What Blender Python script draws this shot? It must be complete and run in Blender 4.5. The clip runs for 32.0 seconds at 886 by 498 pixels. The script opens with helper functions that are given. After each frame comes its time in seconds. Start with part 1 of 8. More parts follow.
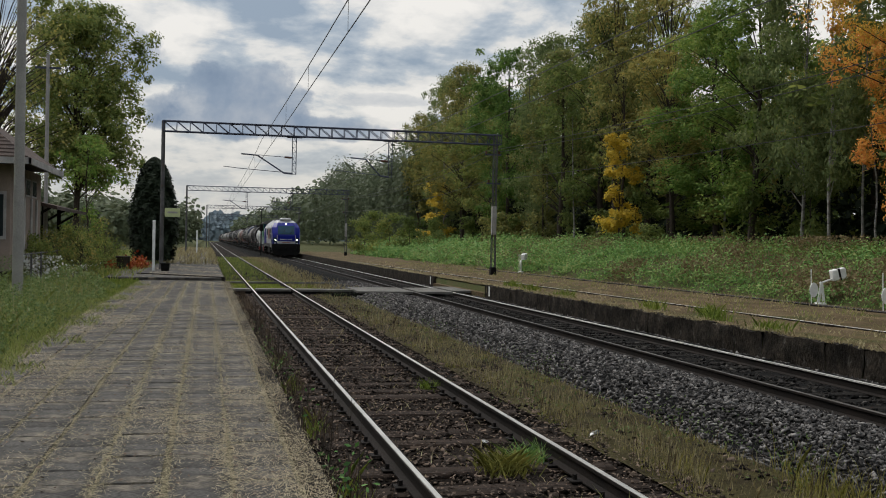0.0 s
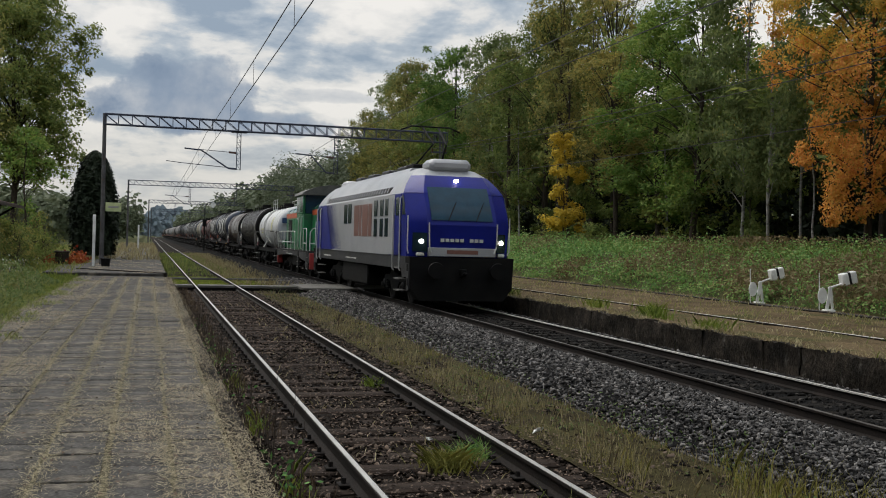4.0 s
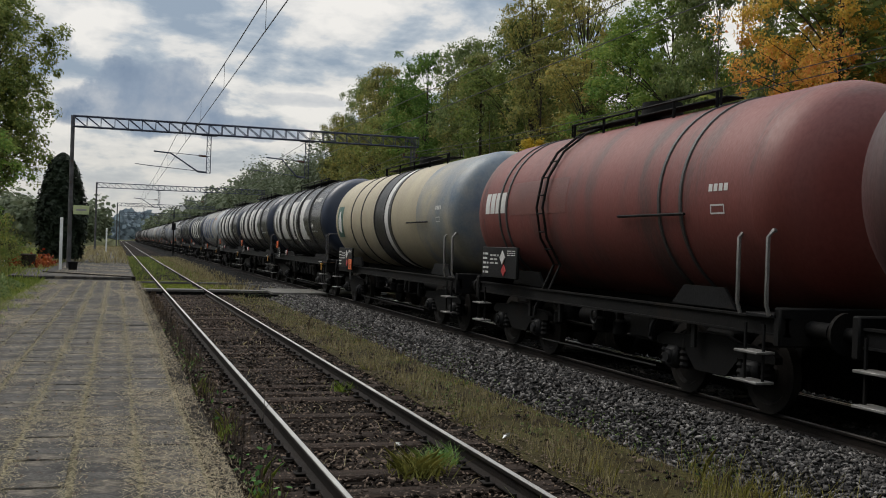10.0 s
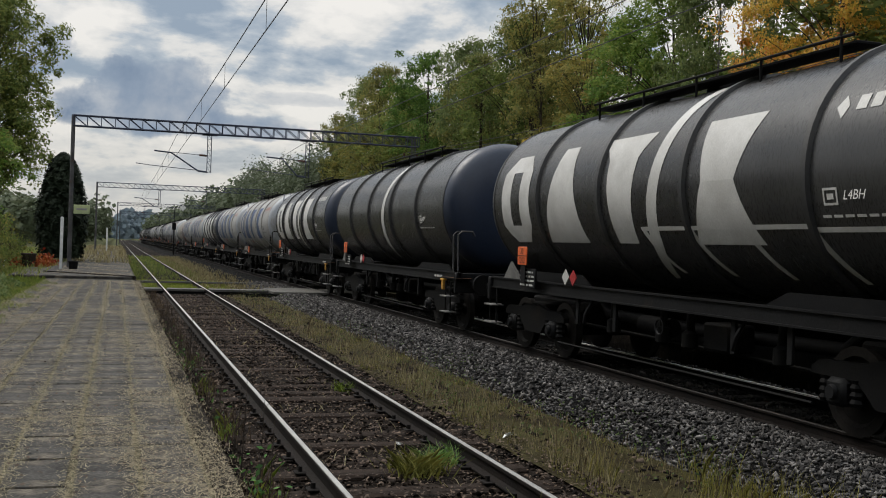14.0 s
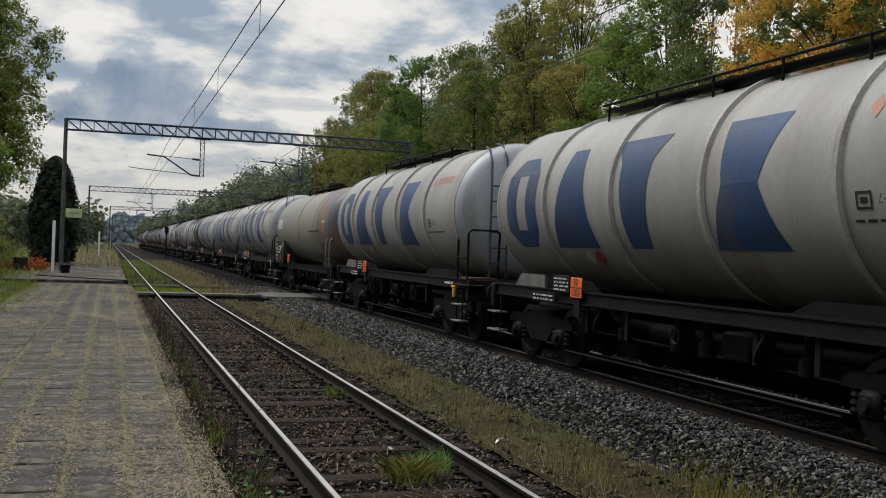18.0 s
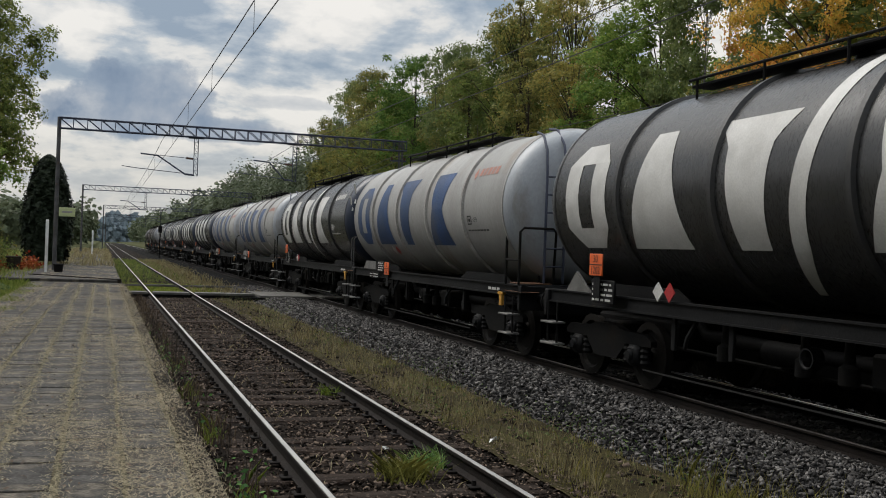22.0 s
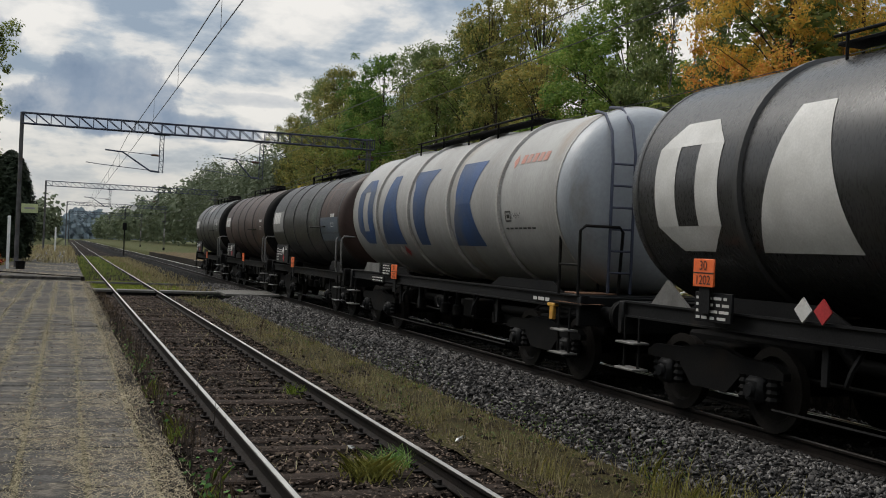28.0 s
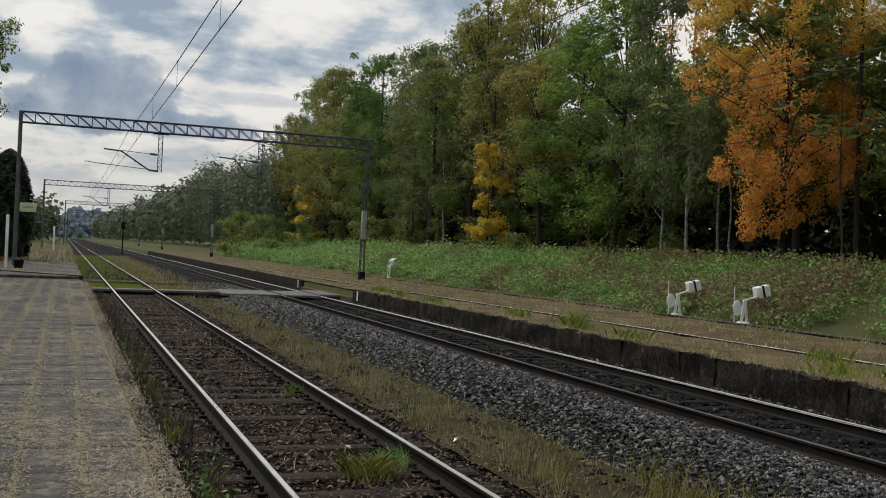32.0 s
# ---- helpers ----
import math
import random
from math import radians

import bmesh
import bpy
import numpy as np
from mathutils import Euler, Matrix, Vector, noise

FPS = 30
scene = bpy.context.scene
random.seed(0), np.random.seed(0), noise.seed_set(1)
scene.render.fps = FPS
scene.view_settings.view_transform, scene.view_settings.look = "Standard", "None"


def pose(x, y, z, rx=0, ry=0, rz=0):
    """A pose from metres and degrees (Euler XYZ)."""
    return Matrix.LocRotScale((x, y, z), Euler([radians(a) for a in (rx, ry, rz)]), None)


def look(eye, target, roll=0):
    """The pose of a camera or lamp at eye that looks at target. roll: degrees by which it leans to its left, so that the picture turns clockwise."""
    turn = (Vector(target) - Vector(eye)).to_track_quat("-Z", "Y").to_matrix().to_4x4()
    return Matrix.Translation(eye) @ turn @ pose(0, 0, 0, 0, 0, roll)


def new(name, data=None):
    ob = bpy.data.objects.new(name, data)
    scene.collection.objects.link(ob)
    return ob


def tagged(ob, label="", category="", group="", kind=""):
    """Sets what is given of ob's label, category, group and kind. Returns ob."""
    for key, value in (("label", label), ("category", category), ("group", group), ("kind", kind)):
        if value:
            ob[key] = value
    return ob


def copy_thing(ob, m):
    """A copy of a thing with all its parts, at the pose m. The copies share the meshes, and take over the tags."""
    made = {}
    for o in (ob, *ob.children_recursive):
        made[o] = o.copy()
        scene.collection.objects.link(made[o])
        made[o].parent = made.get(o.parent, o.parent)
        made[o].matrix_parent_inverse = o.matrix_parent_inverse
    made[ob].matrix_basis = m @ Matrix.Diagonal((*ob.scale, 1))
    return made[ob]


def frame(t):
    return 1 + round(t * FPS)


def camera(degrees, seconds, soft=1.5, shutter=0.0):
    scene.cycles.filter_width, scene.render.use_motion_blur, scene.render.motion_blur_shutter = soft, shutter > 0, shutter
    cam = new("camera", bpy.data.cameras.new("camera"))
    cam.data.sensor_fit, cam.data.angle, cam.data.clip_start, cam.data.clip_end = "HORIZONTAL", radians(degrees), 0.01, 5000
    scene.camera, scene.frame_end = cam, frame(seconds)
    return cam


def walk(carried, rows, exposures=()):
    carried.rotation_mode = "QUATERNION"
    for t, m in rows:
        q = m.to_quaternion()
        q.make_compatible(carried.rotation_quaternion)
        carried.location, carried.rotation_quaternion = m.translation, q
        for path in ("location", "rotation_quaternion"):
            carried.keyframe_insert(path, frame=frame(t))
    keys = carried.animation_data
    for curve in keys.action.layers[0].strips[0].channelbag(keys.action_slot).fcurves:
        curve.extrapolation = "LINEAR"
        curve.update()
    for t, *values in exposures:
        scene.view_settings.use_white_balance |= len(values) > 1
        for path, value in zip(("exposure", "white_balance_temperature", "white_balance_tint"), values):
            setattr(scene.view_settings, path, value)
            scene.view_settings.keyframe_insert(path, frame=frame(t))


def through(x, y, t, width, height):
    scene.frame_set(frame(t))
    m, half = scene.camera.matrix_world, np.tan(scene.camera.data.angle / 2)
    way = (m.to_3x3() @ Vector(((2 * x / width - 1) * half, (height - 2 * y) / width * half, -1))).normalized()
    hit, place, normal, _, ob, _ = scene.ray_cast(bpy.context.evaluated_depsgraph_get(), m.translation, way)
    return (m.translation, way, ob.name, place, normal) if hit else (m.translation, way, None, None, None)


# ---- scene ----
# A low country station platform beside two tracks; x across the tracks, y along them, rail heads at z = 0.
EYE = Vector((0.0, 0.0, 1.85))


def aim(yaw, pitch, roll):
    """The hand-held camera turns on the spot: degrees to the right of the tracks, up, and lean."""
    a, e = radians(yaw), radians(pitch)
    way = Vector((math.sin(a) * math.cos(e), math.cos(a) * math.cos(e), math.sin(e)))
    return look(EYE, EYE + way, roll)


cam = camera(46.94, 32.0, 1.0)
walk(cam, [
    (0.0, aim(13.029, -0.347, 1.087)),
    (0.5, aim(13.053, -0.358, 1.135)),
    (1.0, aim(13.072, -0.376, 1.095)),
    (1.5, aim(13.203, -0.401, 1.098)),
    (2.0, aim(13.518, -0.451, 1.186)),
    (2.5, aim(13.885, -0.491, 1.237)),
    (3.0, aim(14.511, -0.553, 1.286)),
    (3.5, aim(15.262, -0.558, 1.397)),
    (5.5, aim(17.760, -0.036, 1.821)),
    (6.0, aim(17.755, -0.048, 1.806)),
    (7.0, aim(17.749, -0.060, 1.868)),
    (9.0, aim(17.734, -0.072, 1.835)),
    (11.0, aim(17.712, -0.107, 1.856)),
    (13.0, aim(17.709, -0.105, 1.891)),
    (14.0, aim(17.705, -0.113, 1.877)),
    (14.5, aim(17.817, -0.033, 1.946)),
    (16.5, aim(18.101, 0.197, 2.016)),
    (17.0, aim(18.101, 0.187, 1.992)),
    (19.0, aim(18.103, 0.160, 2.047)),
    (19.5, aim(18.189, 0.165, 2.053)),
    (20.0, aim(18.357, 0.165, 2.064)),
    (20.5, aim(18.420, 0.180, 2.079)),
    (22.0, aim(18.425, 0.147, 2.078)),
    (23.5, aim(18.465, 0.160, 2.089)),
    (24.0, aim(18.556, 0.155, 2.137)),
    (24.5, aim(18.701, 0.192, 2.170)),
    (25.0, aim(18.795, 0.203, 2.179)),
    (25.5, aim(18.939, 0.211, 2.185)),
    (27.5, aim(19.941, 0.208, 2.391)),
    (28.0, aim(20.270, 0.178, 2.437)),
    (28.5, aim(20.362, 0.184, 2.504)),
    (29.5, aim(20.363, 0.178, 2.524)),
    (31.0, aim(20.355, 0.165, 2.530)),
    (32.0, aim(20.347, 0.173, 2.567)),
])

# ---- sky and sun ----
SUN_AZ, SUN_EL = radians(-38), radians(50)
world = bpy.data.worlds.new("overcast sky")
scene.world = world
world.use_nodes = True
wn, wl = world.node_tree.nodes, world.node_tree.links
wn.clear()


def wnode(kind, **values):
    n = wn.new(kind)
    for key, value in values.items():
        n.inputs[key].default_value = value
    return n


def wmath(op, a, b=None):
    n = wn.new("ShaderNodeMath")
    n.operation = op
    for k, v in enumerate((a, b)):
        if v is None:
            continue
        if isinstance(v, (int, float)):
            n.inputs[k].default_value = v
        else:
            wl.new(v, n.inputs[k])
    return n.outputs[0]


def wramp(fac, stops):
    n = wn.new("ShaderNodeValToRGB")
    els = n.color_ramp.elements
    for k, (p, c) in enumerate(stops):
        e = els[k] if k < 2 else els.new(p)
        e.position, e.color = p, (*c, 1)
    wl.new(fac, n.inputs[0])
    return n.outputs[0]


def wmix(fac, a, b):
    n = wn.new("ShaderNodeMix")
    n.data_type = "RGBA"
    for sock, v in ((n.inputs[0], fac), (n.inputs[6], a), (n.inputs[7], b)):
        if isinstance(v, (int, float)):
            sock.default_value = v
        elif isinstance(v, tuple):
            sock.default_value = (*v, 1)
        else:
            wl.new(v, sock)
    return n.outputs[2]


co = wn.new("ShaderNodeTexCoord")
sep = wn.new("ShaderNodeSeparateXYZ")
wl.new(co.outputs["Generated"], sep.inputs[0])
up = wmath("MAXIMUM", sep.outputs[2], 0.0)
lift = wmath("ADD", up, 0.27)
flat = wn.new("ShaderNodeCombineXYZ")
wl.new(wmath("DIVIDE", sep.outputs[0], lift), flat.inputs[0])
wl.new(wmath("DIVIDE", sep.outputs[1], lift), flat.inputs[1])
puffs = wnode("ShaderNodeTexNoise", Scale=4.0, Detail=9.0, Roughness=0.57, Distortion=0.1)
wl.new(flat.outputs[0], puffs.inputs["Vector"])
banks = wnode("ShaderNodeTexNoise", Scale=0.8, Detail=3.0, Roughness=0.5)
wl.new(flat.outputs[0], banks.inputs["Vector"])
cover = wmath("ADD", wmath("MULTIPLY", puffs.outputs[0], 0.68), wmath("MULTIPLY", banks.outputs[0], 0.32))
sky = wn.new("ShaderNodeTexSky")
sky.sky_type, sky.sun_disc = "NISHITA", False
sky.sun_elevation, sky.sun_rotation = SUN_EL, SUN_AZ
dim = wn.new("ShaderNodeVectorMath")
dim.operation = "SCALE"
wl.new(sky.outputs[0], dim.inputs[0])
dim.inputs[3].default_value = 0.10
clouds = wramp(cover, [(0.42, (0.85, 0.82, 0.77)), (0.475, (0.71, 0.70, 0.675)), (0.52, (0.46, 0.505, 0.55)), (0.58, (0.28, 0.345, 0.425))])
sky_col = wmix(0.92, dim.outputs[0], clouds)
low = wramp(up, [(0.0, (0.9, 0.9, 0.9)), (0.03, (0.75, 0.75, 0.75)), (0.12, (0.0, 0.0, 0.0))])
sky_col = wmix(low, sky_col, (0.62, 0.61, 0.575))
# grey-blue cumulus heaps that stand over the line: azimuth, height, half width, rise, drop
turn_a = wmath("ARCTAN2", sep.outputs[0], sep.outputs[1])
curl = wnode("ShaderNodeTexNoise", Scale=22.0, Detail=7.0, Roughness=0.55)
wl.new(co.outputs["Generated"], curl.inputs["Vector"])
soft = wnode("ShaderNodeTexNoise", Scale=9.0, Detail=4.0, Roughness=0.5)
wl.new(co.outputs["Generated"], soft.inputs["Vector"])
shade = wramp(wmath("ADD", wmath("MULTIPLY", soft.outputs[0], 0.5), wmath("MULTIPLY", curl.outputs[0], 0.5)), [(0.36, (0.175, 0.24, 0.34)), (0.50, (0.26, 0.325, 0.42)), (0.66, (0.44, 0.475, 0.525))])
for az, el, half, rise, drop, thick in ((0.030, 0.112, 0.082, 0.052, 0.018, 1.0), (0.085, 0.106, 0.075, 0.016, 0.012, 0.8), (-0.075, 0.170, 0.045, 0.032, 0.03, 0.9), (0.165, 0.135, 0.05, 0.010, 0.006, 0.35)):
    across = wmath("DIVIDE", wmath("SUBTRACT", turn_a, az), half)
    above = wmath("DIVIDE", wmath("MAXIMUM", wmath("SUBTRACT", sep.outputs[2], el), 0.0), rise)
    below = wmath("DIVIDE", wmath("MAXIMUM", wmath("SUBTRACT", el, sep.outputs[2]), 0.0), drop)
    tall = wmath("ADD", above, below)
    rim = wmath("SQRT", wmath("ADD", wmath("MULTIPLY", across, across), wmath("MULTIPLY", tall, tall)))
    rim = wmath("ADD", rim, wmath("MULTIPLY", wmath("SUBTRACT", curl.outputs[0], 0.5), 1.6))
    ahead = wmath("GREATER_THAN", sep.outputs[1], 0.0)
    heap = wmath("MULTIPLY", wmath("MULTIPLY", wramp(rim, [(0.60, (1, 1, 1)), (0.85, (0.72, 0.72, 0.72)), (1.12, (0, 0, 0))]), ahead), thick)
    sky_col = wmix(heap, sky_col, shade)
# an overcast sky is brightest overhead
gain = wmath("ADD", 0.96, wmath("MULTIPLY", wmath("MULTIPLY", up, up), 1.9))
tint = wn.new("ShaderNodeCombineXYZ")
for k, warm in enumerate((1.0, 1.0, 1.0)):
    wl.new(wmath("MULTIPLY", gain, warm), tint.inputs[k])
bright = wn.new("ShaderNodeVectorMath")
bright.operation = "MULTIPLY"
wl.new(sky_col, bright.inputs[0])
wl.new(tint.outputs[0], bright.inputs[1])
sky_col = bright.outputs[0]
back = wn.new("ShaderNodeBackground")
wl.new(sky_col, back.inputs[0])
back.inputs[1].default_value = 1.0
wo = wn.new("ShaderNodeOutputWorld")
wl.new(back.outputs[0], wo.inputs[0])

sun_data = bpy.data.lights.new("sun", "SUN")
sun_data.energy, sun_data.angle, sun_data.color = 1.95, radians(30), (1.0, 0.95, 0.87)
sun = new("sun", sun_data)
sun_way = Vector((math.sin(SUN_AZ) * math.cos(SUN_EL), math.cos(SUN_AZ) * math.cos(SUN_EL), math.sin(SUN_EL)))
sun.matrix_world = look(sun_way * 50, (0, 0, 0))
scene.view_settings.exposure = 0.03

# ---- materials ----
def mat(name, c1, c2=None, rough=0.8, metal=0.0, big=1.5, fine=40.0, grain=0.25, bump=0.25, depth=0.01, stain=None, stain_scale=0.6, stain_at=0.58, coat=0.0, stretch=(1, 1, 1), vary=0.0, spec=0.5):
    """A procedural surface: two colours in large patches, fine grain, an optional stain colour, relief and uneven gloss."""
    m = bpy.data.materials.new(name)
    m.use_nodes = True
    nt, nodes = m.node_tree, m.node_tree.nodes
    bsdf = nodes["Principled BSDF"]
    tc = nodes.new("ShaderNodeTexCoord")
    mp = nodes.new("ShaderNodeMapping")
    mp.inputs["Scale"].default_value = stretch
    nt.links.new(tc.outputs["Object"], mp.inputs[0])

    def noisy(scale, detail):
        n = nodes.new("ShaderNodeTexNoise")
        n.inputs["Scale"].default_value, n.inputs["Detail"].default_value, n.inputs["Roughness"].default_value = scale, detail, 0.6
        nt.links.new(mp.outputs[0], n.inputs["Vector"])
        return n.outputs[0]

    def mixed(fac, a, b, blend="MIX"):
        n = nodes.new("ShaderNodeMix")
        n.data_type, n.blend_type = "RGBA", blend
        for sock, v in ((n.inputs[0], fac), (n.inputs[6], a), (n.inputs[7], b)):
            if isinstance(v, (int, float)):
                sock.default_value = v
            elif isinstance(v, tuple):
                sock.default_value = (*v, 1)
            else:
                nt.links.new(v, sock)
        return n.outputs[2]

    def stepped(value, a, b, lo=0.0, hi=1.0):
        n = nodes.new("ShaderNodeMapRange")
        n.inputs[1].default_value, n.inputs[2].default_value, n.inputs[3].default_value, n.inputs[4].default_value = a, b, lo, hi
        nt.links.new(value, n.inputs[0])
        return n.outputs[0]

    c2 = c2 or tuple(v * 0.75 for v in c1)
    big_n, fine_n = noisy(big, 5), noisy(fine, 6)
    col = mixed(stepped(big_n, 0.38, 0.62), tuple(c1), tuple(c2))
    if stain:
        col = mixed(stepped(noisy(stain_scale, 8), stain_at, stain_at + 0.1), col, tuple(stain))
    col = mixed(stepped(fine_n, 0.35, 0.65, 0.0, grain), col, (0.0, 0.0, 0.0))
    if vary:
        info = nodes.new("ShaderNodeObjectInfo")
        col = mixed(stepped(info.outputs["Random"], 0, 1, 0.0, vary), col, tuple(v * 0.45 for v in c2))
    nt.links.new(col, bsdf.inputs["Base Color"])
    nt.links.new(stepped(fine_n, 0.3, 0.7, max(rough - 0.1, 0.03), min(rough + 0.1, 1.0)), bsdf.inputs["Roughness"])
    bsdf.inputs["Metallic"].default_value = metal
    bsdf.inputs["Specular IOR Level"].default_value = spec
    bsdf.inputs["Coat Weight"].default_value = coat
    if bump:
        b = nodes.new("ShaderNodeBump")
        b.inputs["Strength"].default_value, b.inputs["Distance"].default_value = bump, depth
        nt.links.new(fine_n, b.inputs["Height"])
        nt.links.new(b.outputs[0], bsdf.inputs["Normal"])
    return m


def leaf_mat(name, stops, through=0.48, rough=0.66):
    """Leaves: each one takes its own tint, and lets some light through."""
    m = bpy.data.materials.new(name)
    m.use_nodes = True
    nt, nodes = m.node_tree, m.node_tree.nodes
    bsdf, out = nodes["Principled BSDF"], nodes["Material Output"]
    geo, info = nodes.new("ShaderNodeNewGeometry"), nodes.new("ShaderNodeObjectInfo")
    tc, n = nodes.new("ShaderNodeTexCoord"), nodes.new("ShaderNodeTexNoise")
    n.inputs["Scale"].default_value, n.inputs["Detail"].default_value = 0.45, 2.0
    nt.links.new(tc.outputs["Object"], n.inputs["Vector"])

    def m2(op, a, b):
        k = nodes.new("ShaderNodeMath")
        k.operation = op
        for i, v in enumerate((a, b)):
            if isinstance(v, (int, float)):
                k.inputs[i].default_value = v
            else:
                nt.links.new(v, k.inputs[i])
        return k.outputs[0]

    f = m2("ADD", m2("MULTIPLY", geo.outputs["Random Per Island"], 0.4), m2("MULTIPLY", n.outputs[0], 0.45))
    f = m2("ADD", f, m2("MULTIPLY", info.outputs["Random"], 0.25))
    ramp = nodes.new("ShaderNodeValToRGB")
    els = ramp.color_ramp.elements
    for k, (p, c) in enumerate(stops):
        e = els[k] if k < 2 else els.new(p)
        e.position, e.color = p, (*c, 1)
    nt.links.new(f, ramp.inputs[0])
    nt.links.new(ramp.outputs[0], bsdf.inputs["Base Color"])
    bsdf.inputs["Roughness"].default_value = rough
    bsdf.inputs["Specular IOR Level"].default_value = 0.18
    tr, mx = nodes.new("ShaderNodeBsdfTranslucent"), nodes.new("ShaderNodeMixShader")
    nt.links.new(ramp.outputs[0], tr.inputs[0])
    mx.inputs[0].default_value = through
    nt.links.new(bsdf.outputs[0], mx.inputs[1])
    nt.links.new(tr.outputs[0], mx.inputs[2])
    nt.links.new(mx.outputs[0], out.inputs[0])
    return m


def glow_mat(name, colour, strength):
    m = bpy.data.materials.new(name)
    m.use_nodes = True
    b = m.node_tree.nodes["Principled BSDF"]
    b.inputs["Base Color"].default_value = (*colour, 1)
    b.inputs["Emission Color"].default_value = (*colour, 1)
    b.inputs["Emission Strength"].default_value = strength
    return m


GRASS_SOIL = mat("grassy soil", (0.05, 0.065, 0.02), (0.075, 0.07, 0.03), 0.95, big=0.8, fine=25, bump=0.6, depth=0.05, spec=0.1)
CINDER = mat("dark cinder trackbed", (0.014, 0.011, 0.009), (0.028, 0.020, 0.015), 0.95, big=0.9, fine=30, grain=0.8, bump=0.9, depth=0.04, stain=(0.05, 0.036, 0.022), stain_scale=0.7, stain_at=0.6, spec=0.06)
# near black: the shade between the stones is put into the bed's colour
BALLAST = mat("ballast bed darkened for stone gaps", (0.014, 0.0135, 0.0135), (0.008, 0.008, 0.008), 0.95, big=2.0, fine=28, grain=0.75, bump=1.0, depth=0.05, spec=0.06)
DIRT = mat("trodden dirt with dry grass", (0.17, 0.125, 0.07), (0.09, 0.064, 0.036), 0.95, big=1.1, fine=20, grain=0.6, bump=0.8, depth=0.04, stain=(0.075, 0.075, 0.026), stain_scale=0.6, stain_at=0.53, spec=0.08)
CONCRETE = mat("weathered concrete paving", (0.112, 0.105, 0.097), (0.038, 0.036, 0.034), 0.9, big=3.1, fine=38, grain=0.55, bump=0.45, depth=0.01, stain=(0.20, 0.175, 0.14), stain_scale=2.6, stain_at=0.53, vary=0.35, spec=0.2)
BEDDING = mat("straw-filled sandy bedding", (0.16, 0.14, 0.09), (0.10, 0.09, 0.055), 0.95, big=1.6, fine=60, grain=0.6, bump=0.6, depth=0.02, spec=0.08)
VERGE = mat("mossy earth", (0.07, 0.062, 0.025), (0.034, 0.027, 0.014), 0.95, big=1.1, fine=30, grain=0.6, bump=0.7, depth=0.03, spec=0.06)
WALL_CONCRETE = mat("dark damp concrete", (0.050, 0.041, 0.032), (0.014, 0.012, 0.010), 0.95, big=3.2, fine=22, grain=0.7, bump=0.9, depth=0.03, stain=(0.10, 0.094, 0.082), stain_scale=4.2, stain_at=0.60, stretch=(1, 1, 0.7), spec=0.08)
PALE_CONCRETE = mat("pale concrete boards", (0.165, 0.158, 0.142), (0.10, 0.096, 0.088), 0.9, big=1.5, fine=40, grain=0.35, bump=0.3, spec=0.2)
WOOD = mat("tarred sleeper wood", (0.060, 0.043, 0.034), (0.028, 0.021, 0.017), 0.9, big=1.5, fine=18, grain=0.5, bump=0.7, depth=0.01, stretch=(0.3, 6, 6), stain=(0.075, 0.055, 0.042), stain_scale=1.2, stain_at=0.6, vary=0.5, spec=0.08)
OIL_WOOD = mat("oil-blackened sleeper", (0.020, 0.017, 0.015), (0.011, 0.010, 0.009), 0.9, big=1.5, fine=18, grain=0.5, bump=0.7, stretch=(0.3, 6, 6), vary=0.5, spec=0.08)
RAIL_SIDE = mat("rusty rail steel", (0.018, 0.0135, 0.0115), (0.011, 0.009, 0.008), 0.85, 0.0, spec=0.15, big=2, fine=60)
RAIL_TOP = mat("polished rail head", (0.66, 0.64, 0.60), (0.52, 0.50, 0.47), 0.38, 0.9, big=1.2, fine=80, grain=0.1, bump=0.02)
RAIL_DULL = mat("dull and dark-reflecting rail head", (0.10, 0.092, 0.085), (0.06, 0.054, 0.05), 0.5, 0.5, big=1.2, fine=80, grain=0.2, bump=0.05)
GALV = mat("blue grey painted lattice steel", (0.050, 0.058, 0.095), (0.034, 0.040, 0.068), 0.55, 0.2, big=2, fine=50)
MAST = mat("weathered grey steel mast", (0.11, 0.107, 0.11), (0.06, 0.058, 0.058), 0.7, 0.2, big=2, fine=40, stain=(0.09, 0.05, 0.03), stain_scale=2, stain_at=0.62)
POLE_CONC = mat("spun concrete pole", (0.30, 0.29, 0.27), (0.24, 0.23, 0.22), 0.9, big=1.5, fine=40)
WHITE_PAINT = mat("white paint", (0.75, 0.75, 0.73), (0.62, 0.62, 0.60), 0.6, big=4, fine=50, grain=0.12, bump=0.08)
WIRE = mat("dark copper wire", (0.05, 0.05, 0.055), None, 0.5, 0.6, big=3, fine=30, bump=0)
INSULATOR = mat("brown glazed insulator", (0.10, 0.045, 0.03), None, 0.2, big=3, fine=30, bump=0)
SIGN_YELLOW = mat("faded yellow-green sign", (0.50, 0.55, 0.28), (0.42, 0.48, 0.25), 0.6, big=3, fine=40, bump=0.05)
BLACK_STEEL = mat("black sooty steel", (0.006, 0.006, 0.0065), (0.010, 0.0095, 0.009), 0.7, 0.0, big=2, fine=40, spec=0.1, stain=(0.014, 0.011, 0.009), stain_scale=1.2, stain_at=0.6)
FRAME_STEEL = mat("dark grey frame paint", (0.012, 0.0122, 0.013), (0.008, 0.008, 0.0088), 0.6, 0.0, spec=0.15, big=1.2, fine=40, stain=(0.022, 0.018, 0.015), stain_scale=1.5, stain_at=0.6)
WHEEL_STEEL = mat("worn wheel steel", (0.022, 0.019, 0.017), (0.014, 0.012, 0.011), 0.7, 0.0, spec=0.15, big=3, fine=40)
BRIGHT_STEEL = mat("pale galvanised step", (0.22, 0.215, 0.205), (0.14, 0.135, 0.13), 0.5, 0.3, big=3, fine=50)
